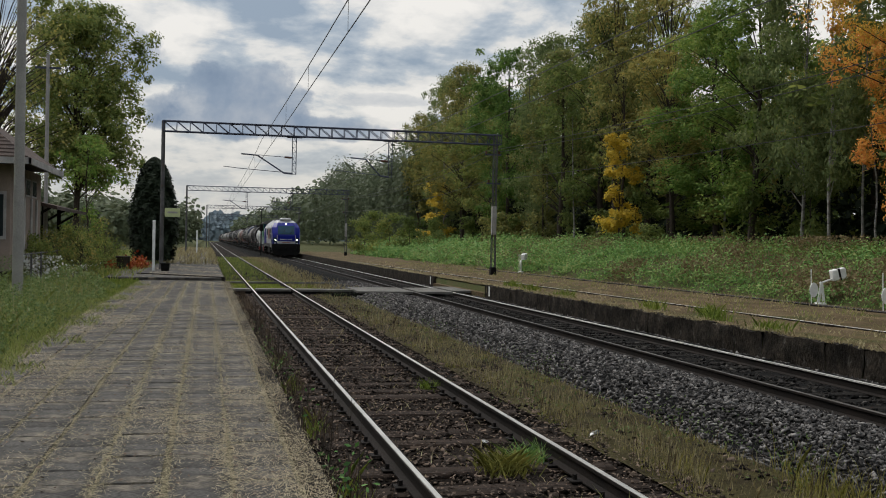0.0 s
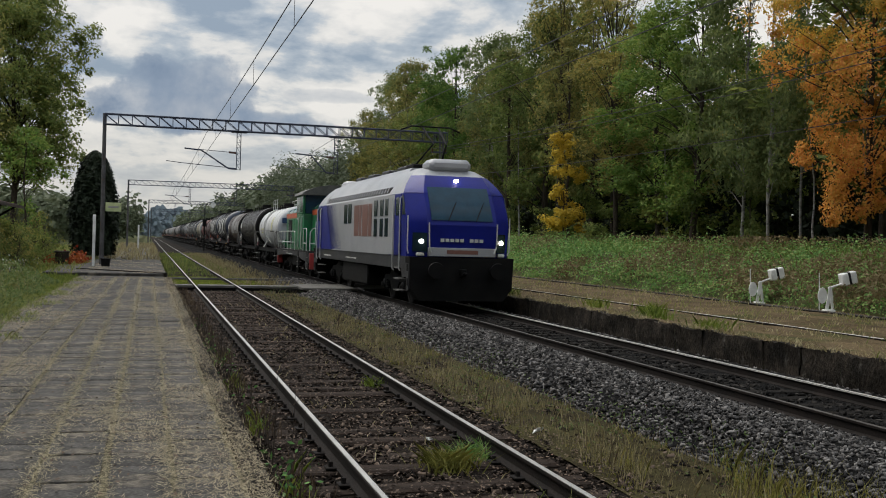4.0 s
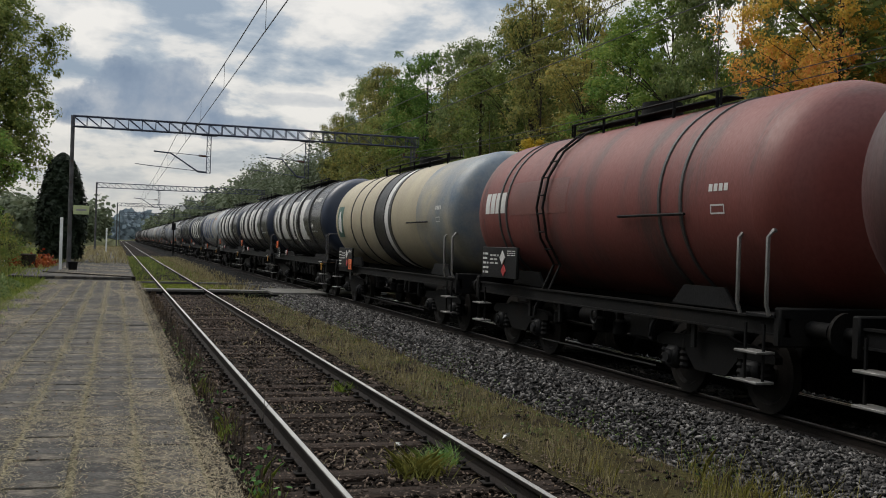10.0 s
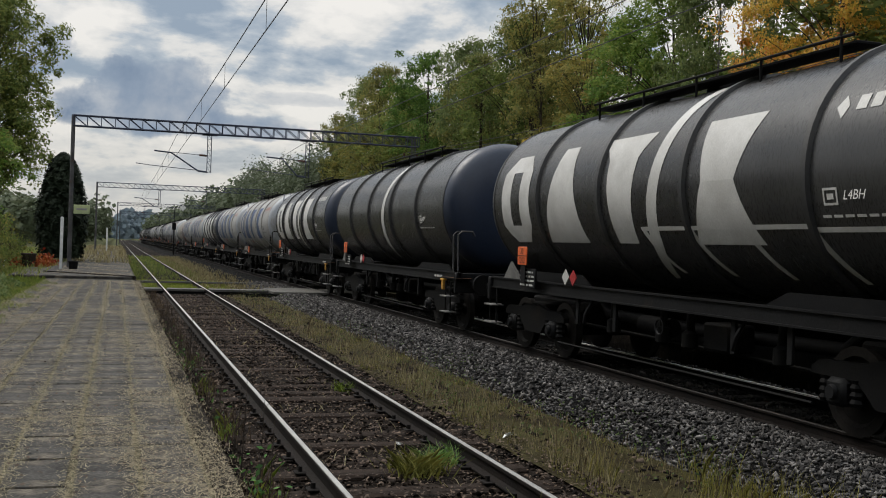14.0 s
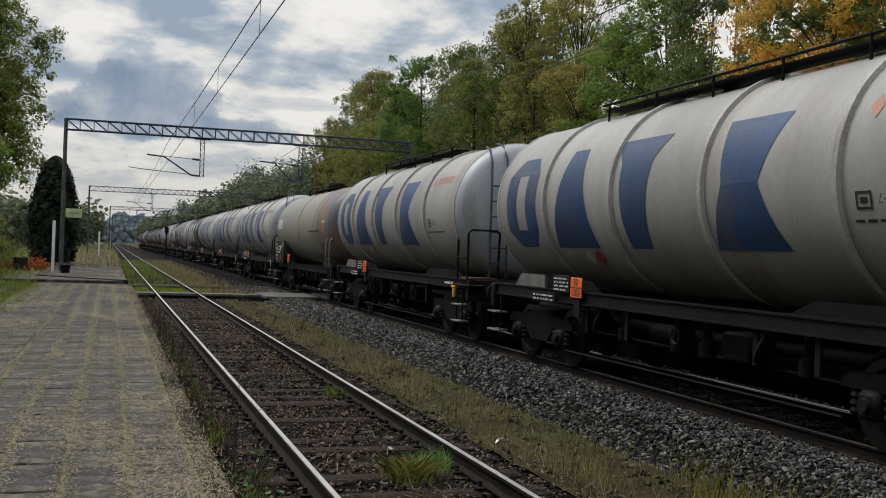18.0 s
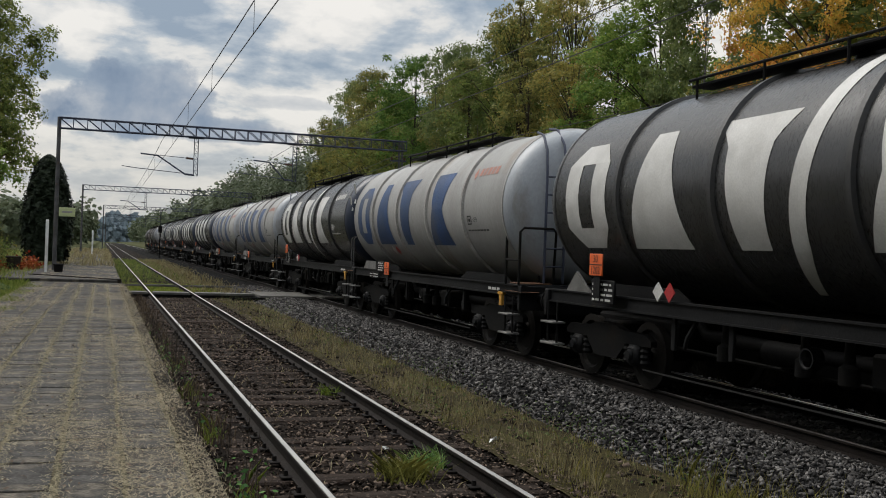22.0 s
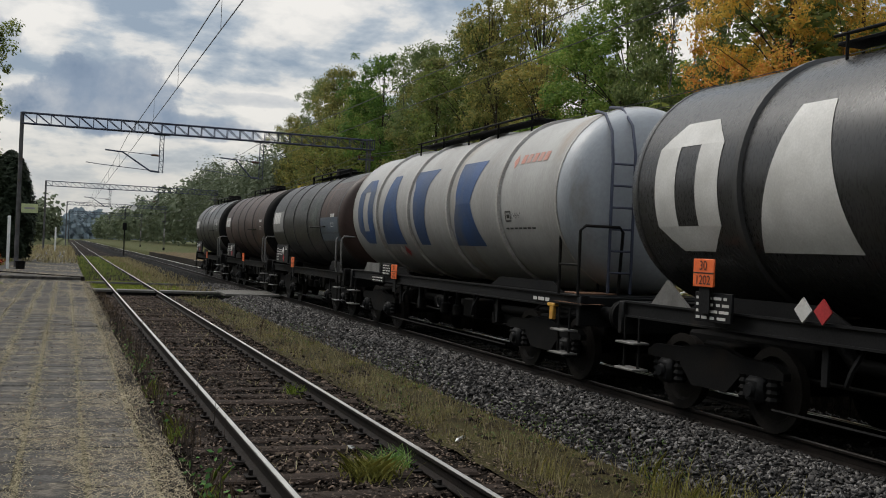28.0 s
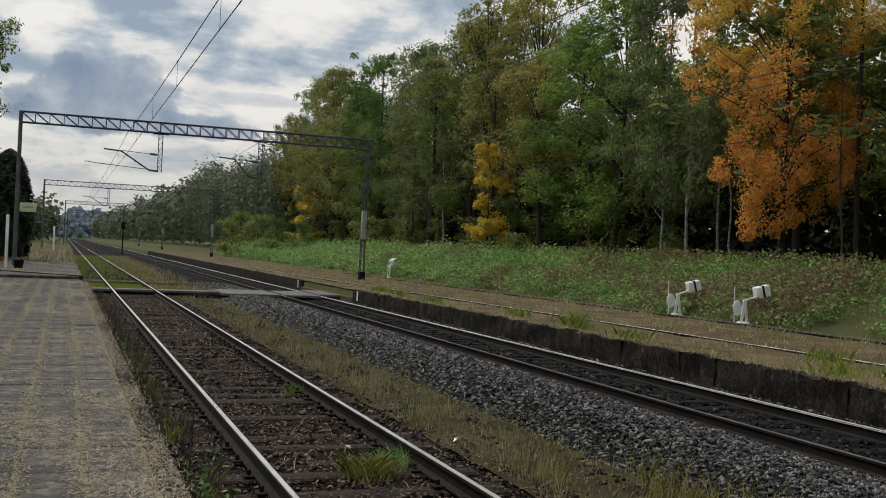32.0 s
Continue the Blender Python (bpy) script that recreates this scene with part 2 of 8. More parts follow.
ROOF_TILE = mat("old brown roof covering", (0.085, 0.06, 0.05), (0.06, 0.045, 0.04), 0.85, big=1.2, fine=20, bump=0.6, depth=0.03, spec=0.2)
PLASTER = mat("dirty pinkish plaster", (0.27, 0.21, 0.18), (0.19, 0.155, 0.135), 0.9, big=1.0, fine=30, stain=(0.2, 0.17, 0.15), stain_scale=0.9, stain_at=0.56, spec=0.2)
TRIM_PALE = mat("pale eaves board", (0.36, 0.345, 0.335), (0.24, 0.23, 0.225), 0.8, big=2, fine=40)
GLASS_DARK = mat("dark window glass", (0.02, 0.025, 0.03), None, 0.08, big=3, fine=30, bump=0, grain=0.05)
BARK = mat("grey brown bark", (0.075, 0.06, 0.048), (0.045, 0.037, 0.03), 0.95, big=3, fine=14, grain=0.5, bump=0.9, depth=0.03, stretch=(2, 2, 0.4), spec=0.1)
BIRCH_BARK = mat("white birch bark", (0.30, 0.29, 0.27), (0.15, 0.14, 0.13), 0.85, big=2.5, fine=12, grain=0.3, bump=0.4, stain=(0.04, 0.035, 0.03), stain_scale=4, stain_at=0.56, stretch=(1, 1, 2.2))
LEAF_GREEN = leaf_mat("green oak leaves", [(0.2, (0.058, 0.090, 0.023)), (0.5, (0.130, 0.172, 0.044)), (0.75, (0.23, 0.25, 0.065)), (0.95, (0.36, 0.30, 0.075))])
LEAF_FRESH = leaf_mat("fresh green leaves", [(0.2, (0.050, 0.100, 0.020)), (0.5, (0.105, 0.185, 0.036)), (0.8, (0.21, 0.27, 0.06))])
LEAF_OLIVE = leaf_mat("olive turning leaves", [(0.2, (0.075, 0.092, 0.03)), (0.5, (0.175, 0.182, 0.055)), (0.75, (0.30, 0.265, 0.075)), (0.95, (0.38, 0.26, 0.07))])
LEAF_BIRCH = leaf_mat("dull birch leaves", [(0.2, (0.075, 0.110, 0.042)), (0.5, (0.135, 0.175, 0.065)), (0.8, (0.22, 0.25, 0.09))])
LEAF_YELLOW = leaf_mat("yellow autumn leaves", [(0.2, (0.30, 0.23, 0.03)), (0.5, (0.52, 0.38, 0.045)), (0.8, (0.66, 0.48, 0.06))])
LEAF_ORANGE = leaf_mat("orange maple leaves", [(0.2, (0.24, 0.22, 0.05)), (0.4, (0.50, 0.36, 0.065)), (0.65, (0.66, 0.40, 0.07)), (0.9, (0.62, 0.28, 0.06))])
LEAF_RED = leaf_mat("red and orange maple leaves", [(0.2, (0.42, 0.29, 0.06)), (0.5, (0.66, 0.33, 0.07)), (0.85, (0.56, 0.19, 0.06))])
# the thuja's own dark green; on the undergrowth it stands for shade
LEAF_DARK = leaf_mat("dark foliage of thuja and wood shade", [(0.2, (0.008, 0.014, 0.007)), (0.6, (0.014, 0.022, 0.010)), (0.9, (0.022, 0.032, 0.014))], 0.05)
# distance haze is mixed into these paler leaf tones
LEAF_FAR = leaf_mat("far foliage with haze in its colour", [(0.2, (0.085, 0.108, 0.065)), (0.6, (0.108, 0.13, 0.076)), (0.9, (0.135, 0.148, 0.085))], 0.3)
# blue of the hazy air, put into the leaf colour at the horizon
LEAF_BLUE_HAZE = leaf_mat("distant foliage coloured with blue haze", [(0.2, (0.15, 0.19, 0.225)), (0.6, (0.17, 0.215, 0.245)), (0.9, (0.19, 0.235, 0.26))], 0.1)
HERB = leaf_mat("rank green herbs", [(0.2, (0.035, 0.085, 0.024)), (0.5, (0.10, 0.22, 0.058)), (0.75, (0.20, 0.32, 0.09)), (0.95, (0.34, 0.32, 0.13))], 0.3)
HERB_BROWN = leaf_mat("withered brown herbs", [(0.2, (0.075, 0.054, 0.026)), (0.6, (0.17, 0.13, 0.065)), (0.9, (0.27, 0.22, 0.12))], 0.25)
WEED = leaf_mat("grey-green weeds", [(0.2, (0.045, 0.075, 0.022)), (0.5, (0.115, 0.165, 0.055)), (0.75, (0.19, 0.23, 0.09)), (0.95, (0.27, 0.25, 0.12))], 0.3)
BLADE = leaf_mat("green grass blades", [(0.2, (0.07, 0.11, 0.016)), (0.5, (0.15, 0.21, 0.03)), (0.85, (0.30, 0.31, 0.07))], 0.3)
BLADE_DRY = leaf_mat("dry straw blades", [(0.2, (0.13, 0.10, 0.045)), (0.5, (0.28, 0.235, 0.12)), (0.8, (0.44, 0.385, 0.23))], 0.25)
BLADE_MIX = leaf_mat("faded meadow grass", [(0.2, (0.10, 0.145, 0.032)), (0.5, (0.2, 0.245, 0.062)), (0.85, (0.35, 0.33, 0.13))], 0.3)
MOSS = mat("bright moss", (0.12, 0.14, 0.03), (0.08, 0.075, 0.03), 0.95, big=0.8, fine=30, grain=0.5, bump=0.6, depth=0.03, spec=0.05)
MOSSY = leaf_mat("low olive grass", [(0.2, (0.085, 0.09, 0.02)), (0.5, (0.19, 0.185, 0.04)), (0.85, (0.33, 0.28, 0.09))], 0.25)
DEAD_WEED = leaf_mat("brown dead weeds", [(0.2, (0.03, 0.02, 0.014)), (0.5, (0.085, 0.06, 0.038)), (0.85, (0.17, 0.13, 0.085))], 0.2)
STRAW = leaf_mat("beige trodden straw", [(0.2, (0.15, 0.12, 0.08)), (0.5, (0.30, 0.25, 0.17)), (0.85, (0.44, 0.38, 0.26))], 0.15)
STRAW_YELLOW = leaf_mat("yellow moss and straw", [(0.2, (0.14, 0.12, 0.07)), (0.5, (0.26, 0.225, 0.14)), (0.85, (0.40, 0.35, 0.235))], 0.15)
LITTER = leaf_mat("dead brown leaves", [(0.15, (0.025, 0.019, 0.015)), (0.5, (0.075, 0.052, 0.038)), (0.75, (0.15, 0.105, 0.075)), (0.95, (0.32, 0.27, 0.21))], 0.1)
FLOWER = leaf_mat("orange flowers", [(0.2, (0.16, 0.035, 0.015)), (0.55, (0.30, 0.085, 0.018)), (0.8, (0.22, 0.03, 0.015)), (0.95, (0.05, 0.07, 0.02))], 0.2)
FLOWER_WHITE = leaf_mat("white flowers", [(0.2, (0.55, 0.54, 0.52)), (0.8, (0.7, 0.7, 0.68))], 0.2)


# ---- mesh building ----
class Shape:
    """Vertices and faces of one mesh."""

    def __init__(self):
        self.v, self.f = [], []

    def add(self, verts, faces):
        n = len(self.v)
        self.v += [tuple(p) for p in verts]
        self.f += [tuple(i + n for i in f) for f in faces]
        return self

    def box(self, lo, hi, b=0.0):
        (x0, y0, z0), (x1, y1, z1) = lo, hi
        b = min(b, (x1 - x0) / 2.2, (y1 - y0) / 2.2, (z1 - z0) / 2.2)
        if b <= 0:
            vs = [(x, y, z) for z in (z0, z1) for y in (y0, y1) for x in (x0, x1)]
            return self.add(vs, [(0, 2, 3, 1), (4, 5, 7, 6), (0, 1, 5, 4), (2, 6, 7, 3), (0, 4, 6, 2), (1, 3, 7, 5)])
        vs, idx = [], {}
        for i, x in enumerate((x0, x1)):
            for j, y in enumerate((y0, y1)):
                for k, z in enumerate((z0, z1)):
                    sx, sy, sz = (b if i == 0 else -b), (b if j == 0 else -b), (b if k == 0 else -b)
                    for a, p in enumerate(((x, y + sy, z + sz), (x + sx, y, z + sz), (x + sx, y + sy, z))):
                        idx[i, j, k, a] = len(vs)
                        vs.append(p)
        fs = []
        for s in (0, 1):
            q = [idx[s, 0, 0, 0], idx[s, 0, 1, 0], idx[s, 1, 1, 0], idx[s, 1, 0, 0]]
            fs.append(tuple(q) if s == 0 else tuple(q[::-1]))
            q = [idx[0, s, 0, 1], idx[1, s, 0, 1], idx[1, s, 1, 1], idx[0, s, 1, 1]]
            fs.append(tuple(q) if s == 0 else tuple(q[::-1]))
            q = [idx[0, 0, s, 2], idx[0, 1, s, 2], idx[1, 1, s, 2], idx[1, 0, s, 2]]
            fs.append(tuple(q) if s == 0 else tuple(q[::-1]))
        for p in (0, 1):
            for q in (0, 1):
                fs.append((idx[p, q, 0, 0], idx[p, q, 1, 0], idx[p, q, 1, 1], idx[p, q, 0, 1])[::1 if p == q else -1])
                fs.append((idx[p, 0, q, 0], idx[p, 1, q, 0], idx[p, 1, q, 2], idx[p, 0, q, 2])[::-1 if p == q else 1])
                fs.append((idx[0, p, q, 1], idx[1, p, q, 1], idx[1, p, q, 2], idx[0, p, q, 2])[::1 if p == q else -1])
        for i in (0, 1):
            for j in (0, 1):
                for k in (0, 1):
                    t = (idx[i, j, k, 0], idx[i, j, k, 1], idx[i, j, k, 2])
                    fs.append(t if (i + j + k) % 2 == 0 else t[::-1])
        return self.add(vs, fs)

    def rod(self, p0, p1, r0, r1=None, seg=8, caps=True):
        p0, p1 = Vector(p0), Vector(p1)
        r1 = r0 if r1 is None else r1
        w = (p1 - p0).normalized()
        u = w.orthogonal().normalized()
        s = w.cross(u)
        vs, fs = [], []
        for p, r in ((p0, r0), (p1, r1)):
            for i in range(seg):
                a = 2 * math.pi * i / seg
                vs.append(p + (u * math.cos(a) + s * math.sin(a)) * r)
        for i in range(seg):
            j = (i + 1) % seg
            fs.append((i, j, seg + j, seg + i))
        if caps:
            fs += [tuple(range(seg))[::-1], tuple(range(seg, 2 * seg))]
        return self.add(vs, fs)

    def tube(self, pts, r, seg=6):
        """One bent tube through all the points."""
        pts = [Vector(p) for p in pts]
        vs, fs, side = [], [], None
        for k, p in enumerate(pts):
            w = (pts[min(k + 1, len(pts) - 1)] - pts[max(k - 1, 0)]).normalized()
            u = w.orthogonal().normalized() if side is None else (side - w * side.dot(w)).normalized()
            side, s = u, w.cross(u)
            for i in range(seg):
                a = 2 * math.pi * i / seg
                vs.append(p + (u * math.cos(a) + s * math.sin(a)) * r)
        for k in range(len(pts) - 1):
            for i in range(seg):
                j = (i + 1) % seg
                fs.append((k * seg + i, k * seg + j, (k + 1) * seg + j, (k + 1) * seg + i))
        n = len(vs)
        return self.add(vs, fs + [tuple(range(seg))[::-1], tuple(range(n - seg, n))])

    def turned(self, x, y, profile, seg=10):
        """Turn a profile of (z, radius) about an upright line."""
        vs = [(x + r * math.cos(2 * math.pi * i / seg), y + r * math.sin(2 * math.pi * i / seg), z) for z, r in profile for i in range(seg)]
        fs = [(k * seg + i, k * seg + (i + 1) % seg, (k + 1) * seg + (i + 1) % seg, (k + 1) * seg + i) for k in range(len(profile) - 1) for i in range(seg)]
        n = len(vs)
        return self.add(vs, fs + [tuple(range(seg))[::-1], tuple(range(n - seg, n))])

    def lathe(self, profile, zc, seg=40, a0=0.0, a1=360.0, xc=0.0):
        """Turn a profile of (y, radius) about the line x = xc, z = zc; angles from -x, upwards."""
        full = abs(a1 - a0) >= 359.9
        n = seg if full else seg + 1
        vs, fs = [], []
        for y, r in profile:
            for i in range(n):
                a = radians(a0 + (a1 - a0) * i / seg)
                vs.append((xc - r * math.cos(a), y, zc + r * math.sin(a)))
        for k in range(len(profile) - 1):
            for i in range(seg):
                j = (i + 1) % n
                fs.append((k * n + i, k * n + j, (k + 1) * n + j, (k + 1) * n + i))
        return self.add(vs, fs)

    def plate(self, outline, axis, a, b):
        """Extrude an outline of 2D points along axis 'x', 'y' or 'z' from a to b."""
        put = {"x": lambda p, q, c: (c, p, q), "y": lambda p, q, c: (p, c, q), "z": lambda p, q, c: (p, q, c)}[axis]
        n = len(outline)
        vs = [put(p, q, a) for p, q in outline] + [put(p, q, b) for p, q in outline]
        fs = [tuple(range(n))[::-1], tuple(range(n, 2 * n))]
        fs += [(i, (i + 1) % n, n + (i + 1) % n, n + i) for i in range(n)]
        return self.add(vs, fs)


def link(name, shape, material, sharp=40.0):
    me = bpy.data.meshes.new(name)
    me.from_pydata(shape.v, [], shape.f)
    me.materials.append(material)
    fix = bmesh.new()
    fix.from_mesh(me)
    bmesh.ops.recalc_face_normals(fix, faces=fix.faces)
    fix.to_mesh(me)
    fix.free()
    me.polygons.foreach_set("use_smooth", [True] * len(me.polygons))
    me.set_sharp_from_angle(angle=radians(sharp))
    return new(name, me)


def part(name, shape, material, parent, label="", sharp=40.0):
    ob = link(name, shape, material, sharp)
    ob.parent = parent
    if label:
        ob["label"] = label
    return ob


def thing(name, label, category, at=(0, 0, 0), group="", kind="", turn=0.0):
    ob = new(name)
    ob.empty_display_size = 0.3
    ob.matrix_basis = pose(*at, 0, 0, turn)
    return tagged(ob, label, category, group, kind)


def solid(name, shape, material, label, category, kind="structure", sharp=40.0):
    return tagged(link(name, shape, material, sharp), label, category, "", kind)


def soup(name, verts, faces, material, label, category, kind="stuff", parent=None):
    """A mesh from numpy arrays: many loose leaves or blades."""
    me = bpy.data.meshes.new(name)
    nv, nf, k = len(verts), len(faces), faces.shape[1]
    me.vertices.add(nv)
    me.vertices.foreach_set("co", np.asarray(verts, np.float32).ravel())
    me.loops.add(nf * k)
    me.loops.foreach_set("vertex_index", np.asarray(faces, np.int32).ravel())
    me.polygons.add(nf)
    me.polygons.foreach_set("loop_start", np.arange(0, nf * k, k, dtype=np.int32))
    me.materials.append(material)
    me.update(calc_edges=True)
    ob = new(name, me)
    if parent:
        ob.parent = parent
        return ob
    return tagged(ob, label, category, "", kind)

# ---- ground, tracks and platforms ----
NEAR_X, MAIN_X, GAUGE = 2.43, 8.30, 1.505
FAR_EDGE = 10.0
BANK_FOOT, BANK_TOP = 17.2, 21.4


def bank_height(y):
    """Height of the bank's crest along the line: it sinks towards the far end."""
    return 1.62 - 0.87 * min(max((y - 70) / 60, 0), 1)


def ground_z(x, y):
    if x <= -2.35:
        return 0.26
    if x <= 0.95:
        return -0.34
    if x <= 4.9:
        return -0.24
    if x <= FAR_EDGE + 0.12:
        return -0.32
    if x <= BANK_FOOT:
        return 0.24
    h = bank_height(y)
    if x <= BANK_TOP:
        t = (x - BANK_FOOT) / (BANK_TOP - BANK_FOOT)
        return 0.24 + (h - 0.24) * (t ** 0.8)
    return h + min(x - BANK_TOP, 60) * 0.012


def make_ground():
    xs = [-3000, -400, -120, -60, -30, -15, -8, -5, -3.2, -2.36, -2.34, 0.94, 0.96, 4.9, 4.91, 10.11, 10.13, 13, 16, 17.2, 17.8, 18.6, 19.4, 20.2, 20.8, 21.4, 24, 30, 45, 80, 200, 600, 3000]
    ys = [-3000, -300, -60, -20] + [-8 + 2.0 * k for k in range(70)] + [150, 190, 260, 400, 800, 3000]
    s = Shape()
    rnd = random.Random(5)
    vs = []
    for y in ys:
        for x in xs:
            z = ground_z(x, y)
            if -5 < y < 130 and (17.5 < x < 30):
                z += rnd.uniform(-0.10, 0.10)
            vs.append((x, y, z))
    n = len(xs)
    s.add(vs, [(j * n + i, j * n + i + 1, (j + 1) * n + i + 1, (j + 1) * n + i) for j in range(len(ys) - 1) for i in range(n - 1)])
    solid("ground", s, GRASS_SOIL, "rough grassy ground beside the railway line", "ground", sharp=180)


def sheet(x0, x1, y0, y1, z, nx, ny, wob, seed):
    s, rnd, vs = Shape(), random.Random(seed), []
    for j in range(ny + 1):
        for i in range(nx + 1):
            vs.append((x0 + (x1 - x0) * i / nx, y0 + (y1 - y0) * j / ny, z + rnd.uniform(-wob, wob)))
    return s.add(vs, [(j * (nx + 1) + i, j * (nx + 1) + i + 1, (j + 1) * (nx + 1) + i + 1, (j + 1) * (nx + 1) + i) for j in range(ny) for i in range(nx)])


def make_beds():
    solid("trackbed", sheet(0.86, 5.3, -10, 150, -0.20, 12, 200, 0.018, 1), CINDER, "dark cinder bed of the overgrown loop track", "track bed", sharp=180)
    solid("verge", sheet(3.8, 5.12, -10, 60, -0.178, 8, 160, 0.02, 6), VERGE, "mossy earth strip between the two tracks", "verge", sharp=180)
    solid("moss_patch", sheet(0.9, 3.9, 39.2, 47.0, -0.165, 8, 20, 0.02, 8), MOSS, "bright moss over the loop track beyond the crossing", "moss", sharp=180)
    # ballast shoulder of the main line, a raised trapezoid
    prof = [(5.05, -0.26), (5.9, -0.05), (6.7, -0.06), (7.45, -0.16), (9.15, -0.16), (9.7, -0.12), (9.98, -0.2)]
    s, rnd, vs = Shape(), random.Random(2), []
    ys = [-10 + 0.8 * k for k in range(150)] + [112 + 12 * k for k in range(40)]
    for y in ys:
        for x, z in prof:
            vs.append((x + rnd.uniform(-0.04, 0.04), y, z + rnd.uniform(-0.025, 0.025)))
    n = len(prof)
    s.add(vs, [(j * n + i, j * n + i + 1, (j + 1) * n + i + 1, (j + 1) * n + i) for j in range(len(ys) - 1) for i in range(n - 1)])
    solid("ballast_bed", s, BALLAST, "raised ballast bed of the main line, darkened for the shaded stone gaps", "ballast", sharp=180)
    solid("far_trackbed", sheet(0.95, 5.3, 150, 600, -0.185, 4, 60, 0.02, 3), CINDER, "brown bed of the loop track running into the distance", "track bed", sharp=180)
    # low earth platform between the main line and the sidings, with a gap for the level path
    solid("side_platform", sheet(10.18, 17.3, -10, 140, 0.30, 18, 150, 0.02, 4), DIRT, "trodden earth platform with dry grass and weeds", "platform", sharp=180)


RAIL = [(-0.07, -0.152), (0.07, -0.152), (0.07, -0.14), (0.012, -0.12), (0.010, -0.045), (0.034, -0.03), (0.034, -0.006), (-0.034, -0.006), (-0.034, -0.03), (-0.010, -0.045), (-0.012, -0.12), (-0.07, -0.14)]


def rail_piece(parent, x0, y0, x1, y1, z, top, gauge_face=False):
    s = Shape()
    n = len(RAIL)
    s.add([(x0 + px, y0, z + pz) for px, pz in RAIL] + [(x1 + px, y1, z + pz) for px, pz in RAIL],
          [tuple(range(n)), tuple(range(n, 2 * n))[::-1]] + [(i, n + i, n + (i + 1) % n, (i + 1) % n) for i in range(n)])
    rail = part("rail", s, RAIL_SIDE, parent, "rusty steel rail", sharp=30)
    h = Shape()
    head = [(-0.024, -0.007), (0.024, -0.007), (0.021, -0.001), (0.014, 0.0), (-0.014, 0.0), (-0.021, -0.001)]
    if gauge_face:
        # worn bright down to the gauge corner
        head = [(-0.037, -0.022), (0.024, -0.007), (0.021, -0.001), (0.0, 0.001), (-0.020, -0.002), (-0.035, -0.012)]
    h.add([(x0 + px, y0, z + pz) for px, pz in head] + [(x1 + px, y1, z + pz) for px, pz in head],
          [tuple(range(6)), tuple(range(6, 12))[::-1]] + [(i, 6 + i, 6 + (i + 1) % 6, (i + 1) % 6) for i in range(6)])
    part("rail_head", h, top, rail, "worn shining running surface", sharp=30)


def make_tracks():
    near = thing("loop_track", "old single track with worn rails on dark wooden sleepers", "railway track", kind="structure")
    main = thing("main_track", "main line track with bright rails on dark sleepers in ballast", "railway track", kind="structure")
    side = thing("siding_track", "rusty siding rails sunk in the earth platform", "railway track", kind="structure")
    for dx in (-GAUGE / 2, GAUGE / 2):
        rail_piece(near, NEAR_X + dx, -10, NEAR_X + dx, 600, 0.0, RAIL_TOP)
        # both main heads are polished; the near one's dark reflection is put into its colour
        rail_piece(main, MAIN_X + dx, -60, MAIN_X + dx, 700, 0.0, RAIL_TOP if dx > 0 else RAIL_DULL, dx > 0)
    rail_piece(side, 13.05, 0.0, 10.6, 72.0, 0.34, RAIL_TOP)
    rail_piece(side, 16.75, 0.0, 15.9, 60.0, 0.34, RAIL_DULL)
    rail_piece(side, 17.0, 0.0, 16.05, 60.0, 0.34, RAIL_DULL)
    return near, main


def rough_panel(y, w, lean):
    """A crumbling concrete panel: bulged face and broken upper edge."""
    nz, ny, x0 = 5, 9, FAR_EDGE + lean
    vs, fs = [], []
    for j in range(ny + 1):
        yy = y + w * j / ny
        top = 0.33 + 0.02 * math.sin(yy * 5.3) + random.uniform(-0.035, 0.012)
        for k in range(nz + 1):
            chip = 0.05 * random.random() ** 3 if k == nz else 0.0
            vs.append((x0 + random.uniform(-0.012, 0.012) + chip + 0.015 * math.sin(yy * 2.1 + k), yy, -0.3 + (top + 0.3) * k / nz))
        vs.append((x0 + 0.2, yy, top - 0.01))
        vs.append((x0 + 0.2, yy, -0.3))
    n = nz + 3
    for j in range(ny):
        fs += [(j * n + k, j * n + k + 1, (j + 1) * n + k + 1, (j + 1) * n + k) for k in range(n - 1)]
    return Shape().add(vs, fs)


def make_far_wall():
    """Concrete edge of the side platform, with a gap where the path crosses."""
    wall = thing("platform_wall", "dark damp concrete edge wall of the side platform", "retaining wall", kind="structure")
    for y0, y1 in ((-10, 36.2), (45.0, 135.0)):
        y = y0
        while y < y1 - 0.05:
            w = min(1.0 if y0 < 0 else 3.0, y1 - y)
            lean = random.uniform(-0.012, 0.012)
            s = Shape().box((FAR_EDGE + lean, y + 0.002, -0.3), (FAR_EDGE + 0.2 + lean, y + w - 0.002, 0.335 + random.uniform(-0.025, 0.012)), 0.012)
            if 6 < y < 36.3:
                s = rough_panel(y, min(w, y1 - y), lean)
            part("panel", s, WALL_CONCRETE, wall)
            y += w
    for y in (35.6, 45.6):
        s = Shape().box((FAR_EDGE - 0.022, y - 0.07, -0.05), (FAR_EDGE - 0.008, y + 0.07, 0.3))
        part("mark", s, WHITE_PAINT, wall, "worn white edge mark")


